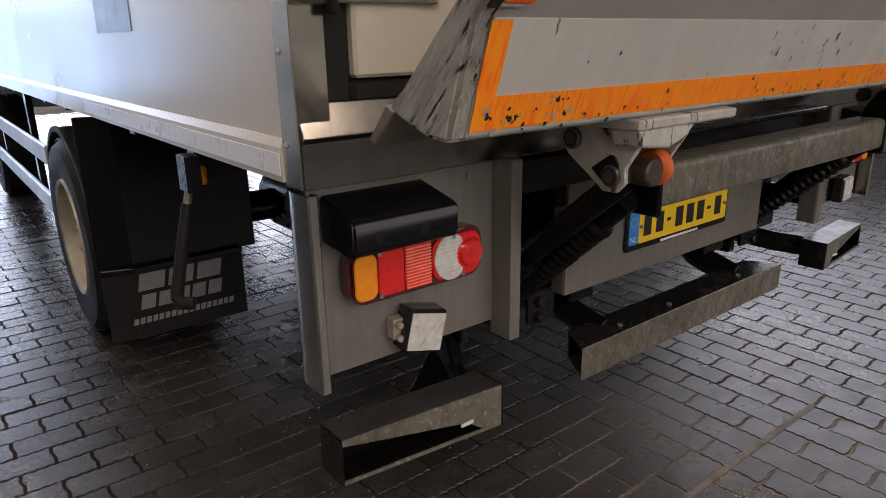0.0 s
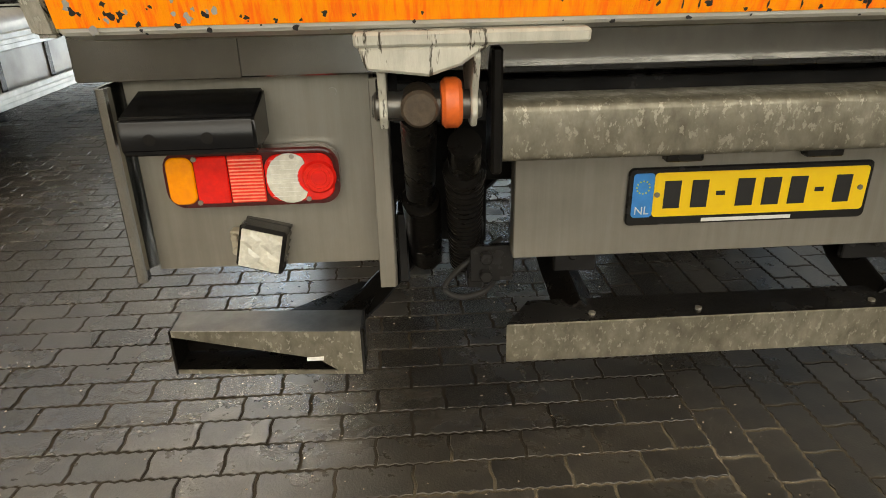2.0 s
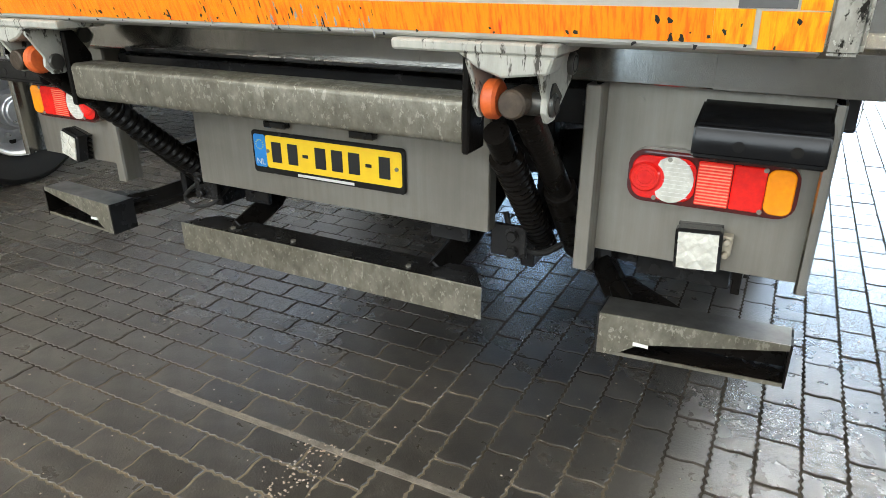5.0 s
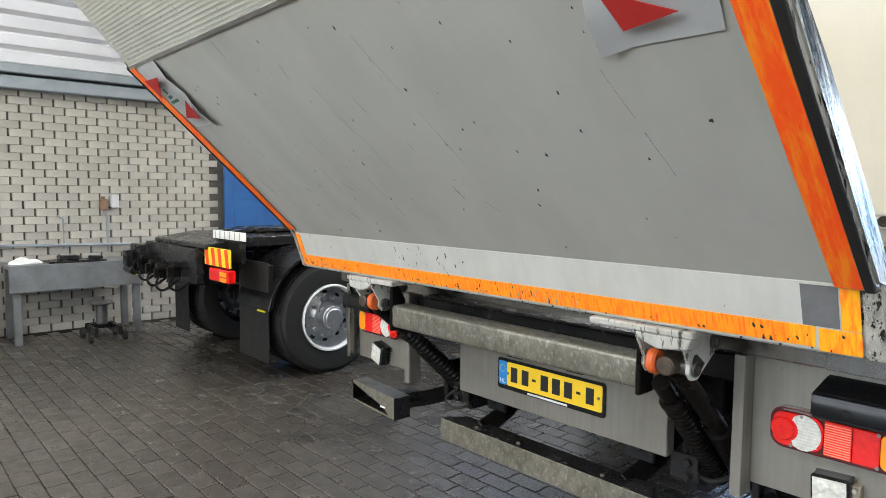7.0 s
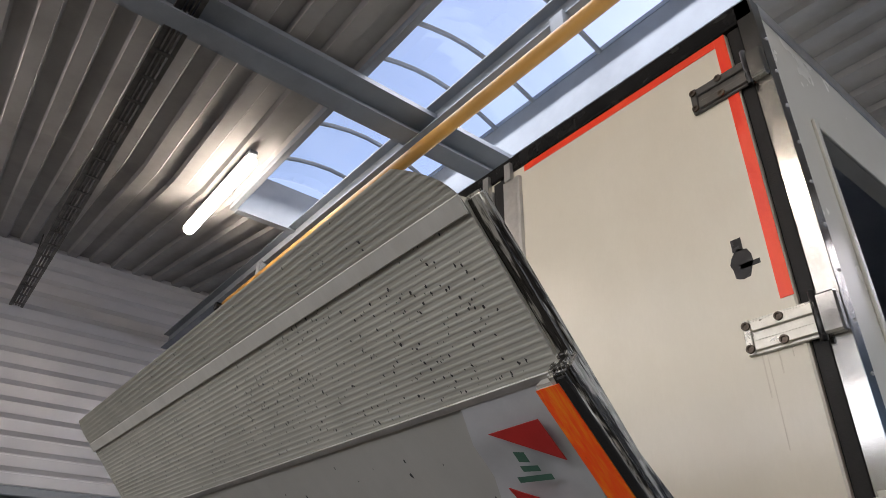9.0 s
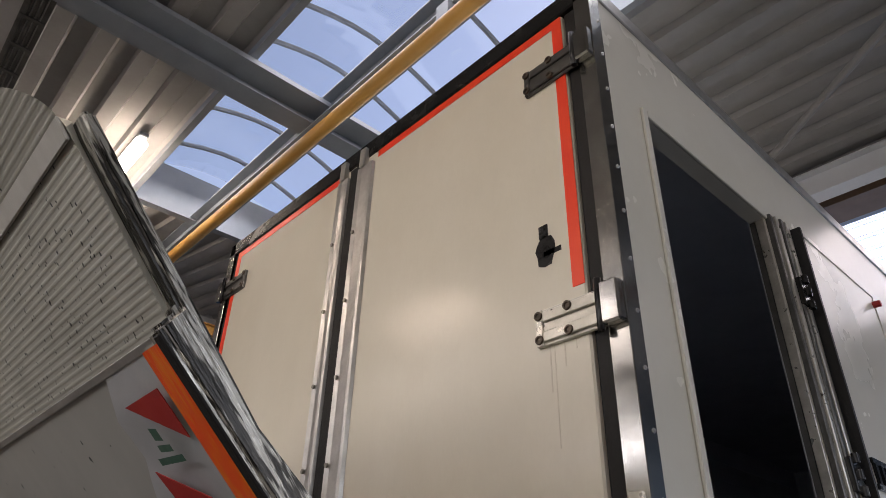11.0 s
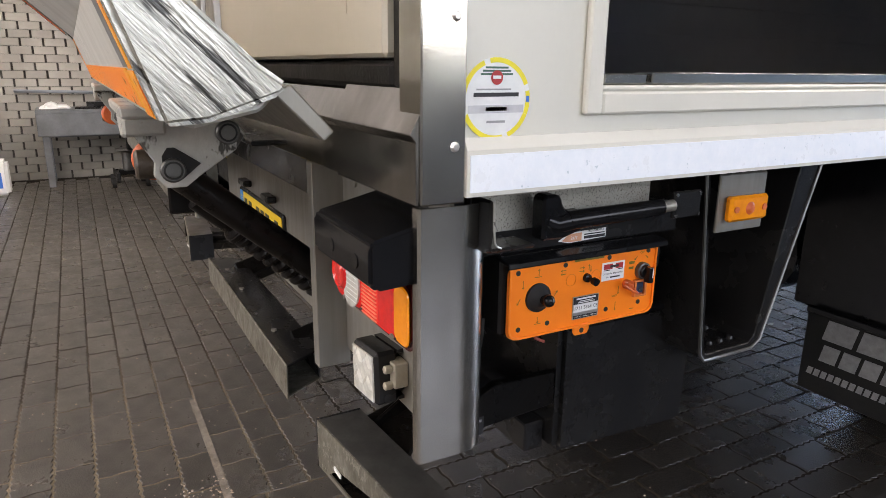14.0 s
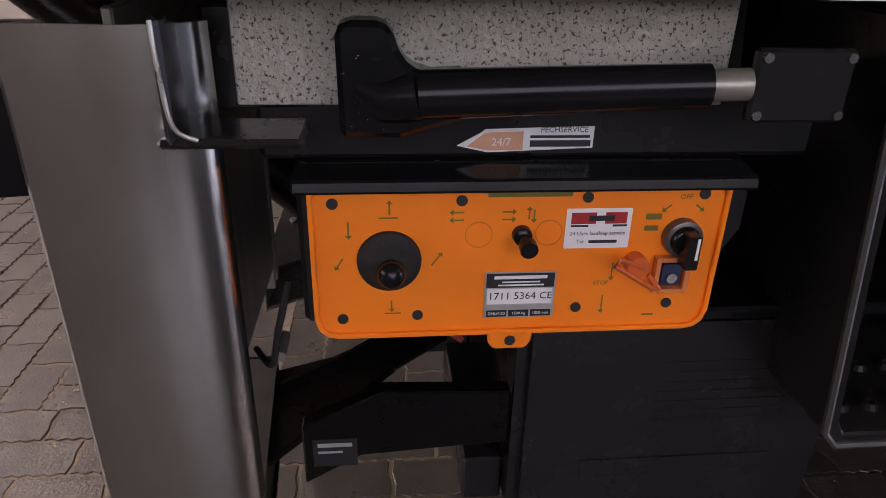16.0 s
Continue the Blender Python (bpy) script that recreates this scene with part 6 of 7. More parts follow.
for u, v, du, dv in ((0.186, 0.16, 0, -0.07), (0.188, 0.74, 0, 0.06), (0.075, 0.44, -0.015, 0.06), (0.285, 0.50, 0.02, -0.07), (0.36, 0.15, -0.025, 0), (0.36, 0.20, -0.025, 0), (0.45, 0.15, 0.025, 0), (0.45, 0.20, 0.025, 0),
                     (0.515, 0.2, 0, -0.06), (0.527, 0.14, 0, 0.06), (0.86, 0.12, -0.015, 0.03), (0.92, 0.12, 0.015, 0.03), (0.735, 0.51, 0.0, 0.1), (0.09, 0.2, 0, 0.09), (0.72, 0.74, 0.0, 0.11)):
    part("printed_arrow", arrow(u, v, du, dv), OLIVE, con)
each("printed_mark", pieces(cpr(0.16, 0.175, 0.205, 0.182, 0.0002, 0.0002, 0.0005), cpr(0.17, 0.80 + 0.03, 0.21, 0.837, 0.0002, 0.0002, 0.0005), cpr(0.80, 0.175, 0.84, 0.215, 0.001, 0.0002, 0.0005), cpr(0.80, 0.255, 0.835, 0.29, 0.001, 0.0002, 0.0005),
                          cpr(0.83, 0.89, 0.86, 0.9, 0.0002, 0.0002, 0.0005)), OLIVE, con)
sv = part("service_sticker", prism([(0.040, 1.055), (0.058, 1.065), (0.060, 1.067), (0.14, 1.069), (0.14, 1.053), (0.062, 1.050)], "x", 1.2052, 1.206), WHITEI, housing, "torn breakdown service sticker")
part("colour_field", prism([(0.047, 1.0545), (0.060, 1.0645), (0.088, 1.0655), (0.088, 1.0515), (0.063, 1.0515)], "x", 1.20605, 1.2063), material("faded_orange_print", (0.72, 0.36, 0.2), (0.6, 0.3, 0.18), 90), sv)
part("text", letters("24/7", 0.008, Matrix.Translation((1.2064, 0.072, 1.0575)) @ SIDE, 0.0001), WHITEI, sv)
part("text", letters("PECHSERVICE", 0.0058, Matrix.Translation((1.2064, 0.118, 1.0665)) @ SIDE, 0.0001), BLACKI, sv)
each("text_bar", pieces(box(1.2062, 0.093, 1.0605, 1.2064, 0.137, 1.0625), box(1.2062, 0.093, 1.0540, 1.2064, 0.138, 1.0588)), BLACKI, sv)
part("speckled_sheet", box(1.2065, -0.11, 1.085, 1.2095, 0.23, 1.165), SPECK, T, "corroded speckled steel sheet under the floor", 0.001)
each("post_bracket", pieces(box(1.225, -0.145, 1.075, 1.28, -0.06, 1.081), box(1.225, -0.139, 1.075, 1.28, -0.133, 1.15), box(1.19, -0.13, 1.08, 1.205, -0.06, 1.15)), BLACK, T, "black angle bracket with a pale weld", 0.003)
part("weld", add_tube(B(), flow([(1.283, -0.136, 1.148), (1.284, -0.135, 1.12), (1.283, -0.132, 1.09), (1.28, -0.12, 1.081)]), 0.0014, 8), HINGEM, T)
for s, tipz in ((1, 0), (-1, 1)):
    # side marker lamp on a rubber arm: folded along on the right, hanging on the left
    if s > 0:
        base, a, b, tip = (1.275, 0.19, 1.088), Vector((1.288, 0.203, 1.116)), Vector((1.262, 0.01, 1.104)), [Vector((1.258, -0.01, 1.100)), Vector((1.252, -0.026, 1.108)), Vector((1.25, -0.024, 1.130))]
        pl = box(1.278, 0.207, 1.092, 1.286, 0.269, 1.136)
    else:
        a, b, tip = Vector((-1.325, 0.30, 1.07)), Vector((-1.382, 0.30, 0.835)), [Vector((-1.385, 0.298, 0.82)), Vector((-1.38, 0.285, 0.806)), Vector((-1.355, 0.27, 0.806))]
        pl = box(-1.335, 0.27, 1.07, -1.30, 0.33, 1.155)
    arm = part("marker_arm", join(add_cyl(B(), a.lerp(b, 0.12), b, 0.013, 14, 0.0155), add_tube(B(), [b] + tip, 0.0165, 12)), RUBBER if s < 0 else PLASTIC, T, "black rubber arm of a width marker", 0, True)
    part("arm_collar", add_cyl(B(), a, a.lerp(b, 0.13), 0.0095, 14), STEEL, arm, "bright steel collar", 0, True)
    part("arm_plate", pl, BLACK, arm, "black mounting plate", 0.002)
    if s > 0:
        each("plate_screw", pieces(*[cyl((1.286, y, z), (1.2885, y, z), 0.003, 8) for y in (0.212, 0.264) for z in (1.097, 1.131)]), CHROME, arm)
        part("arm_head", prism([(-0.039, 1.079), (-0.002, 1.078), (0.04, 1.090), (0.04, 1.118), (0.018, 1.117), (0.004, 1.121), (-0.003, 1.131), (-0.007, 1.143), (-0.013, 1.147), (-0.034, 1.147), (-0.040, 1.142)], "x", 1.238, 1.268), PLASTIC, arm, "broad black arm head", 0.005)
mk = part("side_marker", join(box(1.255, 0.365, 1.066, 1.272, 0.465, 1.112)), AMBER, T, "amber side marker lamp on a grey plate", 0.005)
part("marker_plate", box(1.248, 0.352, 1.045, 1.2545, 0.475, 1.15), STEEL, mk, "bare grey plate", 0.002)
each("marker_screw", pieces(*[cyl((1.272, y, 1.089), (1.2745, y, 1.089), 0.006, 8) for y in (0.378, 0.452)], cyl((1.272, 0.415, 1.089), (1.277, 0.415, 1.089), 0.012, 14, 0.006)), ORANGER, mk)
part("side_marker", box(-1.272, 0.365, 1.066, -1.255, 0.465, 1.112), AMBER, T, "amber side marker lamp", 0.005)
# folded strap step with a perforated tread
so = [(0.335, 1.15), (0.372, 0.80), (0.385, 0.785), (0.52, 0.785), (0.545, 0.80), (0.66, 1.15)]
si = [(0.60, 1.15), (0.528, 0.81), (0.512, 0.797), (0.392, 0.797), (0.384, 0.81), (0.349, 1.15)]
step = part("step", prism(so + si, "x", 1.02, 1.236), BLACK, T, "black strap step with a holed tread", 0.002)
part("step_edge", add_tube(B(), [(1.237, y, z) for y, z in so[:1] + so[1:]], 0.0035, 6), DARKM, step, "worn bare edge", 0, True)
each("tread_hole", pieces(*[add_lathe(B(), [(0.0, 0.009), (0.006, 0.007), (0.006, 0.0045), (0.0, 0.004)], (x, y, 0.797), "z", 12) for x in (1.20, 1.14, 1.08) for y in (0.41, 0.44, 0.47, 0.5)]), BLACK, step)
pack = part("power_pack", prism([(0.115, 0.605), (0.46, 0.59), (0.47, 0.87), (0.115, 0.87)], "x", 0.72, 1.14), BLACK, T, "black power pack box", 0.012, seg=2)
part("lid_edge", box(0.71, 0.108, 0.862, 1.146, 0.478, 0.876), PLASTIC, pack, "", 0.003)
each("louvre", pieces(*[box(1.1395, 0.26, 0.735 + 0.012 * k, 1.1407, 0.40, 0.740 + 0.012 * k) for k in range(7)]), BLACK, pack)
part("logo_bar", box(1.1405, 0.19, 0.665, 1.1415, 0.40, 0.69), BLACK, pack)
each("base_bracket", pieces(box(0.86, 0.07, 0.60, 1.10, 0.115, 0.66), box(0.74, 0.02, 0.60, 0.80, 0.115, 0.86)), BLACK, T, "", 0.003)
ga = part("guard_arm", prism([(-0.10, 0.665), (-0.04, 0.70), (0.112, 0.71), (0.112, 0.775), (-0.02, 0.78), (-0.10, 0.74)], "x", 1.11, 1.13), SHADEBLACK, T, "black lower bracket with a small label", 0.002)
lb = part("label", box(1.1305, -0.09, 0.69, 1.1312, -0.045, 0.725), BLACKI, ga, "small dark label with pale print")
each("text_bar", pieces(box(1.1313, -0.085, 0.715, 1.1316, -0.05, 0.72), box(1.1313, -0.085, 0.707, 1.1316, -0.06, 0.710)), GREYI, lb)
part("wire", add_tube(B(), flow([(1.19, -0.09, 0.94), (1.20, -0.10, 0.90), (1.19, -0.11, 0.86), (1.15, -0.13, 0.85)]), 0.003, 8), RUBBER, T, "thin black cable")
part("wire", add_tube(B(), flow([(1.16, 0.06, 0.91), (1.17, 0.05, 0.885), (1.155, 0.04, 0.87), (1.165, 0.055, 0.862)]), 0.003, 8), WIRE, T, "dull red wire")
part("post_bolt", cyl((1.13, -0.107, 0.851), (1.165, -0.107, 0.851), 0.005, 8), STEEL, T)

# rain drops caught on the folded marker arm
drops = B()
rs = random.Random(21)
for k in range(46):
    y, z = (rs.uniform(-0.036, 0.002), rs.uniform(1.082, 1.134)) if k % 2 else (rs.uniform(0.0, 0.034), rs.uniform(1.093, 1.112))
    if z > 1.112 and y > -0.013:
        continue
    r = rs.uniform(0.0006, 0.0017)
    add_lathe(drops, [(0.0, r), (r * 0.45, r * 0.7), (r * 0.62, 0.0)], (1.2681, y, z), "x", 7)
tagged(part("water_drop", drops, DROP, T, "rain drops on the marker arm", 0, True), kind="stuff")

# ---- the tractor unit parked alongside ----
nb = thing("tractor_unit", (-4.65, 3.0, 0), "parked tractor unit with a bare dark chassis and pale cab", "truck")
NR = -3.44
for x in (-4.30, -5.10):
    part("chassis_rail", box(x - 0.04, 0.12, 0.78, x + 0.04, 7.1, 1.06), BLACK, nb, "", 0.006)
part("rear_crossmember", join(box(-5.45, 0.06, 0.80, -4.14, 0.14, 1.12), box(-5.75, 0.0, 0.78, -5.45, 0.22, 1.08), box(-5.68, -0.10, 0.86, -5.56, 0.0, 1.02), cyl((-5.72, -0.04, 0.82), (-5.5, -0.04, 0.82), 0.05, 12)), BLACK, nb, "dirty rear crossmember with a coupling", 0.01)
part("coupling_lamp", box(-5.55, -0.02, 0.77, -5.47, 0.0, 0.80), YELLOWI, nb)
part("deck_plate", prism([(0.10, 1.12), (0.10, 1.16), (0.5, 1.22), (2.6, 1.22), (2.6, 1.14), (0.4, 1.12)], "x", -5.3, -4.0), BLACK, nb, "dark chassis deck plate", 0.01)
part("fifth_wheel", join(box(-4.99, 0.8, 1.22, -4.41, 1.5, 1.27), prism([(0.55, 1.20), (0.8, 1.22), (0.8, 1.27), (0.55, 1.235)], "x", -4.9, -4.5)), BLACK, nb, "", 0.02)
sg = part("warning_board", box(-4.08, 0.12, 0.99, -3.56, 0.135, 1.145), YELLOWI, nb, "yellow and red striped rear board", 0.002)
for k in range(4):
    x = -4.07 + 0.135 * k
    part("stripe", prism([(x, 1.143), (x + 0.06, 1.143), (x + 0.09, 0.992), (x + 0.03, 0.992)], "y", 0.1165, 0.1195), TAPE, sg)
tl = part("rear_lamp", box(-3.92, 0.09, 0.868, -3.53, 0.16, 0.975), RED, nb, "red rear lamp with amber fields", 0.01)
each("amber_lens", pieces(box(-3.68, 0.082, 0.878, -3.56, 0.0895, 0.912), box(-3.68, 0.082, 0.922, -3.56, 0.0895, 0.96)), AMBER, tl)
tg = part("white_board", box(-4.25, 0.27, 1.205, -3.60, 0.285, 1.278), WHITEI, nb, "white board with unreadable print", 0.002)
each("text_bar", pieces(*[box(-4.20 + 0.10 * k, 0.266, 1.21, -4.186 + 0.10 * k, 0.2695, 1.273) for k in range(6)]), GREYI, tg)
part("board_stay", box(-4.25, 0.29, 1.0, -3.7, 0.33, 1.24), BLACK, nb, "", 0.006)
for x0, x1, y, zt in ((-4.10, -3.54, 0.44, 1.02), (-5.67, -5.30, 0.42, 0.66)):
    f = part("mud_flap", box(x0, y, 0.15, x1, y + 0.015, zt), RUBBER, nb, "black rubber mud flap", 0.004)
    part("flap_stay", box(x0, y + 0.02, 0.62, x1, y + 0.06, 1.0), BLACK, nb, "", 0.005)
    if x0 > -5:
        part("reflector", box(-3.72, y - 0.012, 0.59, -3.58, y - 0.001, 0.655), YELLOWI, f, "yellow reflector")
# oily coupling, hoses and brackets at the chassis end
for k, (x, z, r) in enumerate(((-5.52, 1.0, 0.05), (-5.34, 0.95, 0.06), (-5.1, 0.92, 0.045), (-4.85, 0.9, 0.05), (-4.5, 0.94, 0.04))):
    part("coupling_head", join(cyl((x, -0.02 - 0.02 * (k % 2), z), (x, 0.08, z), r, 14), box(x - 0.02, -0.06, z - 0.1, x + 0.02, 0.06, z)), SHADEBLACK, nb, "", 0.006)
    part("air_hose", add_tube(B(), flow([(x, 0.0, z - 0.04), (x + 0.05, -0.06, z - 0.16), (x + 0.14, -0.02, z - 0.2), (x + 0.2, 0.1, z - 0.1)]), 0.012, 7), SHADEBLACK, nb)
for s, x in ((1, NR), (-1, -5.86)):
    wheel(nb, x, 1.02, s, 0.50, RIMS)
    wheel(nb, x - s * 0.32, 1.02, s, 0.50, RIMS, False)
    wheel(nb, x, 6.52, s, 0.50, RIMS)
    arc = [(1.02 + q * math.cos(t), 0.50 + q * math.sin(t)) for q, ts in ((0.64, np.linspace(0.5, 2.95, 16)), (0.61, np.linspace(2.95, 0.5, 16))) for t in ts]
    part("mudguard", prism(arc, "x", x + s * 0.0, x - s * 0.62), PLASTIC, nb, "black mudguard", 0.005)
    arc = [(6.52 + q * math.cos(t), 0.50 + q * math.sin(t)) for q, ts in ((0.66, np.linspace(0.1, 3.0, 16)), (0.63, np.linspace(3.0, 0.1, 16))) for t in ts]
    part("mudguard", prism(arc, "x", x + s * 0.02, x - s * 0.40), PLASTIC, nb, "black front mudguard", 0.005)
    tk = part("fuel_tank", prism(rounded(min(x - s * 0.66, x - s * 0.04), 0.42, max(x - s * 0.66, x - s * 0.04), 1.06, 0.12), "y", 2.2, 4.75), TANK, nb, "grey fuel tank behind guard rails", 0, True)
    for y in (2.6, 3.3, 4.0, 4.55):
        part("tank_strap", prism(rounded(min(x - s * 0.67, x - s * 0.03), 0.41, max(x - s * 0.67, x - s * 0.03), 1.07, 0.125), "y", y, y + 0.06), BLACK, tk)
    part("filler_cap", cyl((x - s * 0.2, 4.35, 1.05), (x - s * 0.2, 4.35, 1.13), 0.06, 16), BLUE, tk, "blue filler cap", 0.006)
    for z in (0.87, 0.50):
        part("guard_rail", join(box(x - s * 0.02, 2.0, z - 0.055, x + s * 0.005, 4.95, z + 0.055), box(x + s * 0.005, 2.0, z - 0.018, x + s * 0.014, 4.95, z + 0.018)), ALU, nb, "aluminium guard rail", 0.004)
    part("step_cover", prism(rounded(4.95, 0.45, 5.42, 1.18, 0.05), "x", x, x - s * 0.5), CABW, nb, "white battery and step cover", 0.01)
    each("cover_groove", pieces(box(x + s * 0.0005, 4.97, 0.72, x + s * 0.003, 5.40, 0.73), box(x + s * 0.0005, 4.97, 0.95, x + s * 0.003, 5.40, 0.96)), GREYI, nb)
part("cab", join(prism([(5.3, 1.2), (7.18, 1.2), (7.18, 0.55), (7.65, 0.55), (7.75, 1.6), (7.5, 2.9), (7.2, 3.3), (5.3, 3.3)], "x", -5.88, -3.42)), CABW, nb, "white cab body", 0.05, seg=2)
part("bumper", box(-5.9, 7.18, 0.30, -3.4, 7.72, 0.56), CABW, nb, "", 0.04)
part("windscreen", prism([(7.74, 1.75), (7.752, 1.75), (7.535, 2.85), (7.52, 2.85)], "x", -5.7, -3.6), BLACK, nb)
part("side_window", box(-3.419, 6.2, 1.85, -3.414, 7.25, 2.6), BLACK, nb)
part("mirror", join(box(-3.40, 7.35, 1.7, -3.2, 7.45, 2.4), cyl((-3.42, 7.3, 2.3), (-3.3, 7.38, 2.3), 0.02, 8)), PLASTIC, nb, "", 0.02)
each("axle", pieces(cyl((-5.6, 1.02, 0.5), (-3.7, 1.02, 0.5), 0.09), cyl((-5.6, 6.52, 0.48), (-3.7, 6.52, 0.48), 0.07), box(-5.0, 0.78, 0.42, -4.4, 1.26, 0.62)), BLACK, nb, "", 0, True)


# ---- vehicles out in the yard ----
def yard_truck(at, colour, label, turn=0.0):
    y = thing("parked_truck", (0, 0, 0), label, "truck", "trucks in the yard")
    part("cab", prism([(-1.1, 0.5), (1.1, 0.5), (1.1, 3.1), (-1.1, 3.1)], "y", 0.0, 2.0), colour, y, "", 0.12, seg=2)
    part("windscreen", box(-1.0, -0.02, 1.7, 1.0, 0.01, 2.6), BLACK, y, "dark windscreen", 0.02)
    each("grille", pieces(*[box(-0.7, -0.02, 0.9 + 0.12 * k, 0.7, 0.01, 0.97 + 0.12 * k) for k in range(5)]), BLACK, y)
    part("bumper", box(-1.15, -0.12, 0.3, 1.15, 0.2, 0.7), colour, y, "", 0.05)
    part("headlight", box(-1.05, -0.13, 0.5, -0.75, -0.12, 0.68), CLEAR, y)
    part("headlight", box(0.75, -0.13, 0.5, 1.05, -0.12, 0.68), CLEAR, y)
    for s in (-1, 1):
        part("wheel", cyl((s * 0.85, 0.9, 0.5), (s * 1.1, 0.9, 0.5), 0.5, 24), RUBBER, y, "", 0.03)
    part("trailer", box(-1.2, 2.2, 1.0, 1.2, 8.0, 3.6), colour, y, "", 0.03)
    part("rear_wheels", join(cyl((-1.1, 6.5, 0.5), (1.1, 6.5, 0.5), 0.5, 24)), RUBBER, y)
    y.matrix_basis = Matrix.Translation(at) @ Matrix.Rotation(turn, 4, "Z")
    return y


yard_truck((-7.0, 24.5, 0), CABW, "white truck parked outside in the yard")
yard_truck((-3.9, 27.5, 0), CABW, "second white truck parked outside in the yard")
yard_truck((-5.5, 58.0, 0), material("blue_cab_paint", (0.04, 0.14, 0.5), None, 3, (0.2, 0.3), coat=0.4), "blue truck parked far off in the yard")
structure("backdrop", box(-45, 75, 0, 45, 76, 5), PLASTER, "pale low buildings beyond the yard", "building")
structure("drain", box(-6.4, FY - 0.3, -0.01, 6.4, FY - 0.12, 0.004), BLACK, "dark drain channel across the doorway", "drain")

# ---- things along the brick wall ----
bench = thing("workbench", (-6.65, -0.25, 0), "galvanised steel workbench against the brick wall", "workbench")
part("worktop", join(box(-6.98, -1.0, 0.80, -6.38, 0.32, 0.84), box(-6.40, -1.0, 0.56, -6.38, 0.32, 0.80)), BENCHM, bench, "stained steel worktop", 0.003)
for y in (-0.93, 0.25):
    for x in (-6.44, -6.92):
        part("leg", box(x - 0.035, y - 0.035, 0.0, x + 0.035, y + 0.035, 0.80), BENCHM, bench, "", 0.003)
part("shelf_rail", box(-6.95, -0.9, 0.50, -6.88, 0.25, 0.57), BENCHM, bench)
rag = thing("rag", (-6.6, -0.8, 0.84), "crumpled white rag on the workbench", "rag")
bm = B()
bmesh.ops.create_icosphere(bm, subdivisions=3, radius=0.11)
for v in bm.verts:
    v.co = Vector((-6.6, -0.82, 0.84)) + Vector((v.co.x * 0.9, v.co.y * 1.4, max(0.0, v.co.z) * 0.75)) * (0.8 + 0.5 * noise.noise(v.co * 14))
    v.co.z = max(v.co.z, 0.841)
part("cloth", bm, WHITEI, rag, "", 0, True)
tool = thing("tool_tray", (-6.6, -0.4, 0.84), "dark oily tools lying on the workbench", "tools")
part("tray", join(box(-6.75, -0.62, 0.841, -6.45, -0.05, 0.86), box(-6.7, -0.5, 0.86, -6.55, -0.3, 0.91), cyl((-6.6, -0.2, 0.88), (-6.5, -0.08, 0.88), 0.02, 10)), BLACK, tool, "", 0.006)
jack = thing("trolley_jack", (-6.2, -0.15, 0), "black and dark steel trolley jack on the floor", "jack")
part("frame", join(box(-6.45, -0.30, 0.06, -6.05, -0.26, 0.16), box(-6.45, -0.06, 0.06, -6.05, -0.02, 0.16), box(-6.45, -0.3, 0.10, -6.35, -0.02, 0.16)), BLACK, jack, "", 0.006)
part("pump", join(cyl((-6.3, -0.16, 0.16), (-6.3, -0.16, 0.40), 0.06, 16), cyl((-6.3, -0.16, 0.38), (-6.3, -0.16, 0.41), 0.12, 24)), DARKM, jack, "dark steel jack saddle", 0.01, True)
for x in (-6.42, -6.08):
    for y in (-0.33, 0.01):
        part("castor", cyl((x, y - 0.02, 0.055), (x, y + 0.02, 0.055), 0.055, 16), RUBBER, jack)
ext = thing("fire_extinguisher", (-6.95, 0.08, 1.3), "small dull red extinguisher hung on the brick wall", "extinguisher")
part("bottle", join(cyl((-6.97, 0.07, 1.40), (-6.97, 0.07, 1.53), 0.045, 16), cyl((-6.97, 0.07, 1.53), (-6.97, 0.07, 1.56), 0.025, 12)), RUST, ext, "", 0.012, True)
part("bracket", box(-7.05, 0.04, 1.42, -7.0, 0.10, 1.5), BLACK, ext)
sp = thing("soap_dispenser", (-6.98, 0.22, 1.3), "grey wall dispenser beside the extinguisher", "dispenser")
part("case", box(-7.05, 0.15, 1.42, -6.95, 0.24, 1.58), FLAG, sp, "", 0.015)
ex = thing("exit_sign", (-7.0, -1.25, 2.5), "small white lit sign box on the wall", "sign")
part("case", box(-7.05, -1.48, 2.47, -6.96, -1.08, 2.68), WHITEI, ex, "", 0.01)
part("panel", box(-6.9598, -1.45, 2.50, -6.955, -1.11, 2.65), BLACKI, ex)
part("pictogram", box(-6.9548, -1.40, 2.54, -6.952, -1.16, 2.60), WHITEI, ex)
d1 = structure("door_1", box(-7.06, 1.58, 0.0, -7.0, 2.65, 2.10), BLUED, "blue panelled door in the brick wall", "door", 0.004)
for y0, y1 in ((1.70, 2.08), (2.16, 2.54)):
    for z0, z1 in ((0.15, 0.95), (1.05, 1.45), (1.52, 2.0)):
        part("door_panel", box(-7.0, y0, z0, -6.992, y1, z1), BLUED, d1, "", 0.003)
bn = thing("wheelie_bin", (-6.3, -1.85, 0), "grey wheeled bin beside the brick wall", "bin")
part("body", prism([(-6.52, 0.10), (-6.06, 0.10), (-5.98, 0.92), (-6.58, 0.92)], "y", -2.10, -1.62), BINP, bn, "", 0.03, seg=2)
part("lid", prism([(-6.62, 0.925), (-5.95, 0.925), (-5.97, 0.98), (-6.3, 1.01), (-6.6, 0.99)], "y", -2.13, -1.59), BINP, bn, "", 0.015)
part("foot_strip", box(-6.06, -2.08, 0.06, -6.02, -1.64, 0.13), FLAG, bn, "pale foot strip", 0.004)
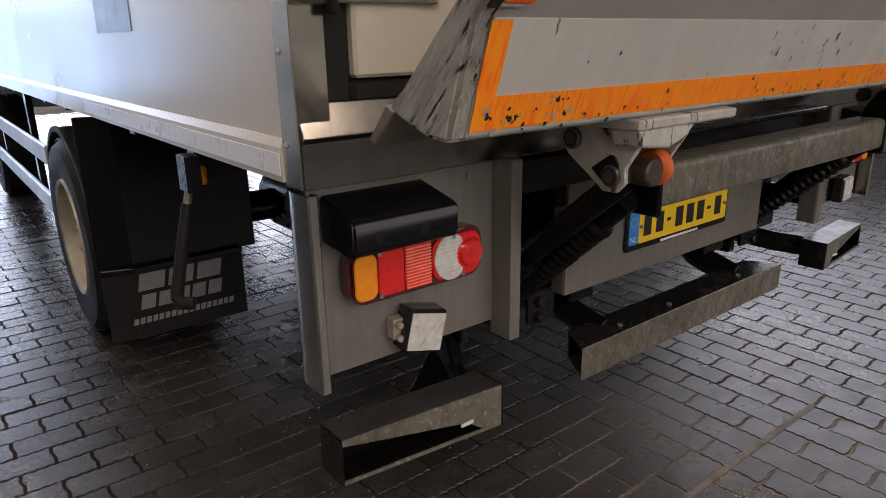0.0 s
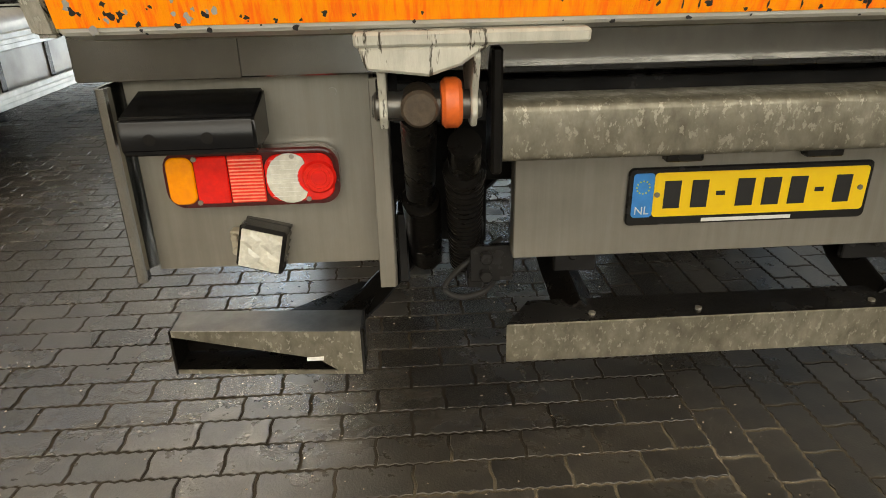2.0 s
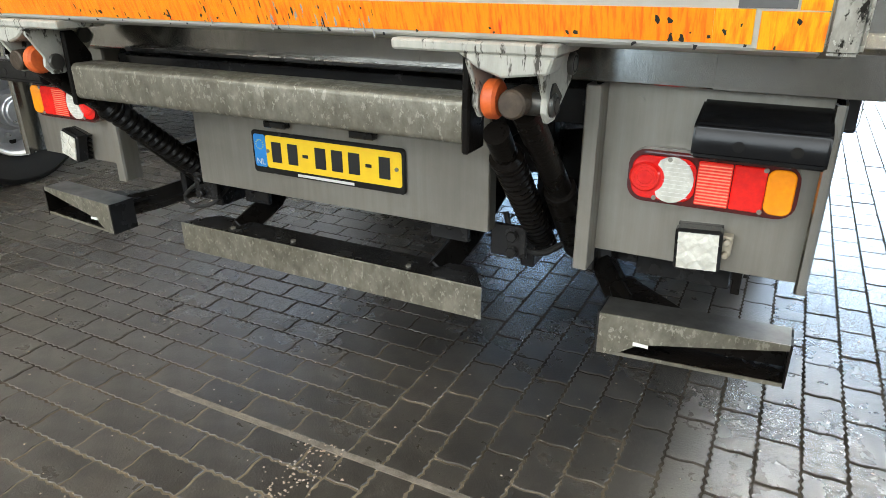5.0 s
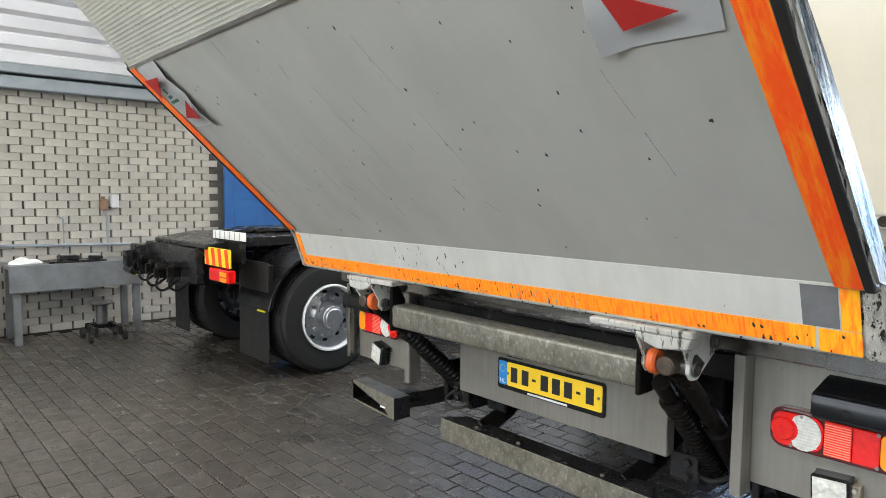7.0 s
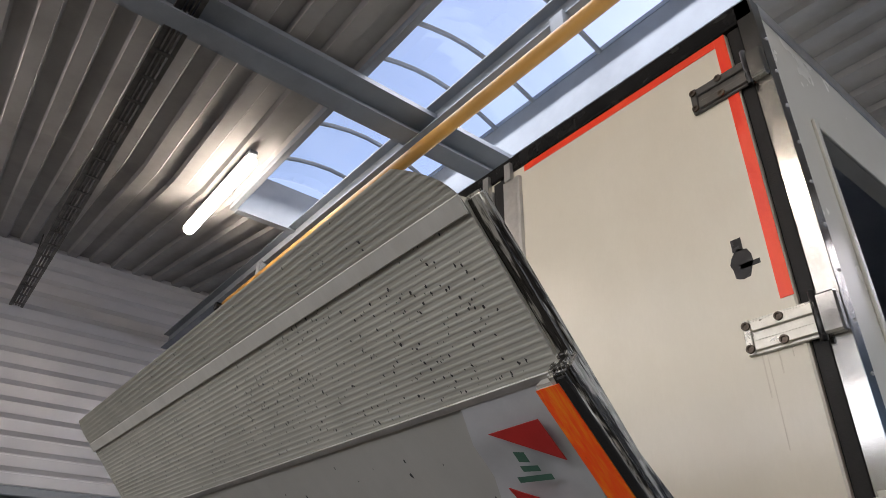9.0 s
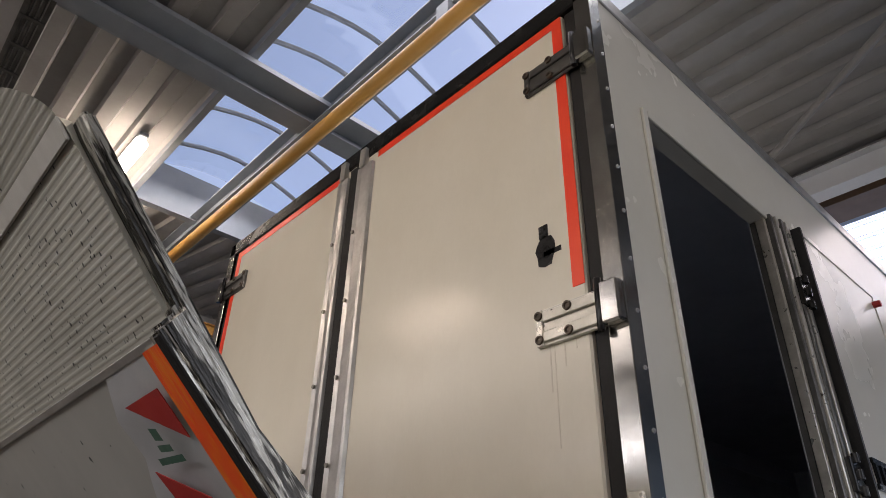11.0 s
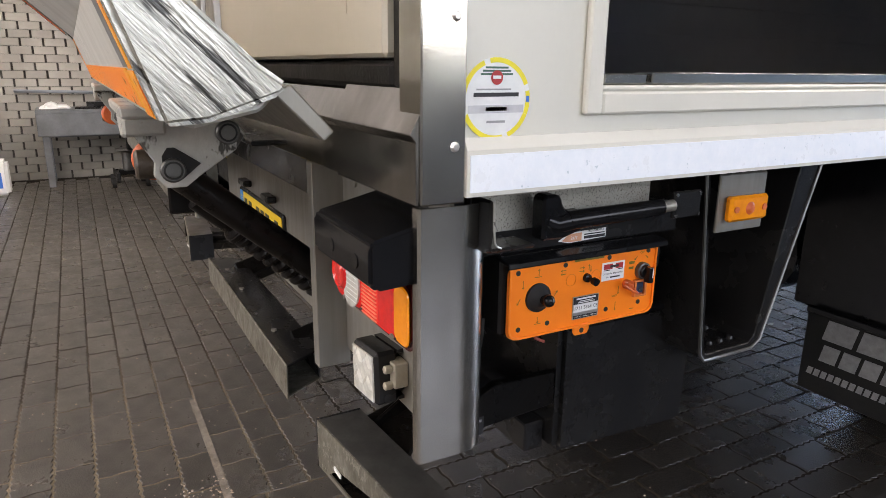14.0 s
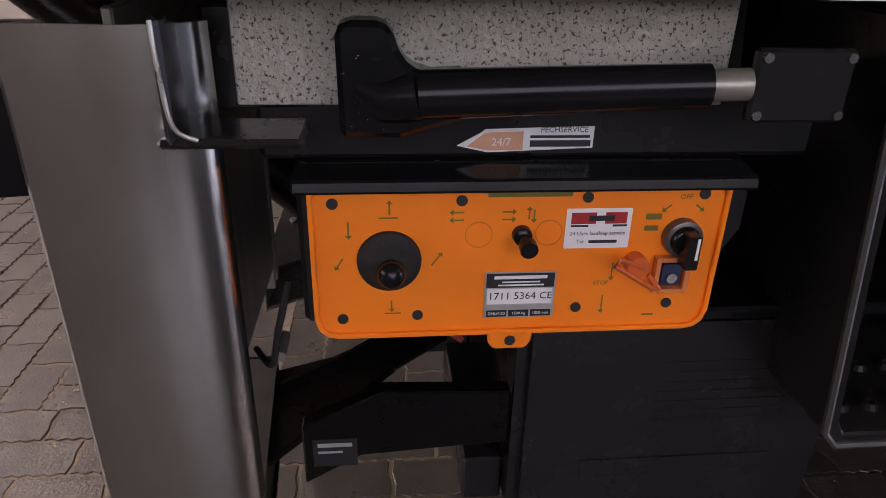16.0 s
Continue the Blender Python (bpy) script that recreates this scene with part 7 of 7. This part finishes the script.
for y in (-2.14, -1.62):
    part("wheel", cyl((-6.14, y, 0.10), (-6.14, y + 0.05, 0.10), 0.10, 20), RUBBER, bn, "", 0.01)
bk = thing("canister", (-6.15, -1.42, 0), "white plastic canister with a blue label", "canister")
part("body", box(-6.30, -1.55, 0.0, -6.05, -1.30, 0.36), WHITEI, bk, "", 0.03, seg=2)
part("cap", cyl((-6.12, -1.46, 0.36), (-6.12, -1.46, 0.40), 0.03, 14), BLUE, bk)
part("label", box(-6.0495, -1.50, 0.08, -6.047, -1.36, 0.24), BLUE, bk, "blue label")
wp = thing("wall_pipe", (-7.0, -0.8, 0.9), "thin grey conduit and hooks on the wall", "pipe")
part("conduit", join(add_tube(B(), [(-7.03, -0.35, 0.95), (-7.03, -0.35, 1.3), (-7.02, -0.42, 1.34)], 0.012, 6), add_tube(B(), [(-7.03, 0.12, 0.9), (-7.03, 0.12, 1.36)], 0.012, 6), add_tube(B(), [(-7.0, -1.2, 1.02), (-6.98, 0.4, 0.98)], 0.02, 6)), GIRDER, wp)

# ---- brick wall ----
random.seed(2)
BL, BH, J = 0.225, 0.0885, 0.021


def brick_mesh(w):
    bm = B()
    x0, x1, c = 0.0, 0.034, 0.004
    h = BH - 0.0026
    lo = [bm.verts.new((x0, y, z)) for y, z in ((0, 0), (w, 0), (w, h), (0, h))]
    mi = [bm.verts.new((x1 - c, y, z)) for y, z in ((0, 0), (w, 0), (w, h), (0, h))]
    hi = [bm.verts.new((x1, y, z)) for y, z in ((c, 0.0012), (w - c, 0.0012), (w - c, h - 0.0012), (c, h - 0.0012))]
    bm.faces.new(hi)
    for a, b in ((lo, mi), (mi, hi)):
        for k in range(4):
            m_ = (k + 1) % 4
            bm.faces.new((a[k], a[m_], b[m_], b[k]))
    me = bpy.data.meshes.new("brick")
    bmesh.ops.recalc_face_normals(bm, faces=bm.faces)
    bm.to_mesh(me)
    bm.free()
    me.materials.append(BRICKP)
    return me


wall_ob = bpy.data.objects["wall_west"]
full = brick_mesh(BL - J)
v0 = np.array([v.co[:] for v in full.vertices])
f0 = [tuple(p.vertices) for p in full.polygons]
made, V, F = 0, [], []
for r in range(31):
    z = 0.004 + r * BH
    y = -4.1 + (BL / 2 if r % 2 else 0)
    while y < 3.25:
        if not (1.5 < y + BL / 2 < 2.72 and z < 2.1):
            off = (WX - 0.036 + random.uniform(-0.002, 0.002), y, z)
            if -1.0 < y < 0.4 and 0.9 < z and made < 300:
                b = new("brick", full)
                b.parent = wall_ob
                b.location = off
                made += 1
            else:
                k0 = len(V) * len(v0)
                V.append(v0 + np.array(off))
                F += [tuple(i + k0 for i in p) for p in f0]
        y += BL
me = bpy.data.meshes.new("bricks")
me.from_pydata(np.concatenate(V).tolist(), [], F)
me.materials.append(BRICKP)
rest = new("bricks", me)
rest.parent = wall_ob
tagged(rest, kind="stuff")

# ---- interlocking pavers ----
PL, PW = 0.222, 0.1245
G = 0.005


def paver_shape(turned, share=1.0):
    """The toothed outline of one paver, its edge chamfer and skirt."""
    n, a = 12, 0.0036
    l, w = PL * share - 2 * G, PW - 2 * G
    out = [(-l / 2 + l * k / n, -w / 2 + (a if k % 2 else -a) * (0 if k in (0, n) else 1)) for k in range(n)]
    out += [(l / 2 + (0.004 if k % 2 else -0.004) * (k > 0), -w / 2 + w * k / 3) for k in range(3)]
    out += [(-l / 2 + l * k / n, w / 2 + (a if k % 2 else -a) * (0 if k in (0, n) else 1)) for k in range(n, 0, -1)]
    out += [(-l / 2 + (0.004 if k % 2 else -0.004) * (0 < k < 3), -w / 2 + w * k / 3) for k in range(3, 0, -1)]
    if turned:
        out = [(-y, x) for x, y in out]
    top = [(x * 0.988, y * 0.978, 0.0) for x, y in out]
    edge = [(x, y, -0.0016) for x, y in out]
    low = [(x, y, -0.03) for x, y in out]
    m = len(out)
    fs = [tuple(range(m))]
    for r in (0, 1):
        for k in range(m):
            q = (k + 1) % m
            fs.append((r * m + q, r * m + k, (r + 1) * m + k, (r + 1) * m + q))
    return np.array(top + edge + low), fs


bed = structure("floor", box(WX, BY, -0.02, EX, FY + 6, -0.0036), SAND, "wet brown jointing bed under the hall pavers", "floor")
shapes = [paver_shape(False), paver_shape(True), paver_shape(False, 0.5)]
meshes = []
for v, f in shapes:
    me = bpy.data.meshes.new("paver")
    me.from_pydata(v.tolist(), [], f)
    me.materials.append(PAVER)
    meshes.append(me)
rng = np.random.RandomState(4)
V, F, made = [], [], 0


def lay(x, y, kind):
    global made
    dz = rng.uniform(-0.002, 0.0012)
    if -1.25 < x < 0.75 and -0.75 < y < 0.65 and made < 300:
        ob = new("paver", meshes[kind])
        ob.parent = bed
        ob.location = (x, y, dz)
        ob.rotation_euler = (rng.uniform(-0.008, 0.008), rng.uniform(-0.008, 0.008), 0)
        made += 1
        return
    v, f = shapes[kind]
    k0 = len(V) * len(v)
    t = rng.uniform(-0.010, 0.010, 2)
    V.append(np.column_stack((v[:, 0] + x, v[:, 1] + y, v[:, 2] + dz + v[:, 0] * t[0] + v[:, 1] * t[1])))
    F.extend(tuple(i + k0 for i in p) for p in f)


SPLIT = 0.135
r = 0
y = -5.0 - 24 * PW
while y < FY + 5:
    x = SPLIT - PL / 2 - (PL / 2 if r % 2 else 0)
    if r % 2:
        lay(SPLIT - PL / 4, y, 2)
    while x > WX + 0.1:
        lay(x, y, 0)
        x -= PL
    y += PW
    r += 1
r = 0
x = SPLIT + PW / 2
while x < EX - 0.1:
    y = -5.0 - 11 * PL + (PL / 2 if r % 2 else 0)
    while y < FY:
        lay(x, y, 1)
        y += PL
    x += PW
    r += 1
me = bpy.data.meshes.new("pavers")
me.from_pydata(np.concatenate(V).tolist(), [], F)
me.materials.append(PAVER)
rest = new("pavers", me)
rest.parent = bed
tagged(rest, kind="stuff")

# pale worn joint and scattered grit
structure("joint_line", box(-0.62, -0.350, -0.0035, 0.78, -0.326, 0.0018), material("pale_joint_sand", (0.27, 0.235, 0.19), (0.13, 0.11, 0.085), 22, (0.6, 0.8), bump=0.4), "pale sand in a worn joint", "joint")
V, F = [], []
for k in range(800):
    x, y = rng.uniform(-2.6, 1.7), rng.uniform(-1.6, 1.2)
    q = rng.uniform(0.0012, 0.0045)
    if k % 4 == 0:
        x, y, q = 0.05 + rng.normal(0, 0.045), rng.uniform(-0.95, -0.32), rng.uniform(0.002, 0.006)
    a = rng.uniform(0, 3.1)
    pts = np.array([(-1, -0.6, 0), (1, -0.7, 0), (0.8, 0.7, 0), (-0.9, 0.5, 0), (0.1, 0.0, 0.8)]) * q
    c, s_ = math.cos(a), math.sin(a)
    V.append(np.column_stack((pts[:, 0] * c - pts[:, 1] * s_ + x, pts[:, 0] * s_ + pts[:, 1] * c + y, pts[:, 2] + 0.0012)))
    F += [tuple(i + 5 * k for i in f) for f in ((0, 1, 4), (1, 2, 4), (2, 3, 4), (3, 0, 4), (3, 2, 1, 0))]
me = bpy.data.meshes.new("grit")
me.from_pydata(np.concatenate(V).tolist(), [], F)
me.materials.append(material("pale_grit", (0.5, 0.46, 0.40), (0.3, 0.2, 0.12), 3, (0.6, 0.8)))
tagged(new("grit", me), "pale grit and crumbs scattered on the pavers", "grit", kind="stuff")
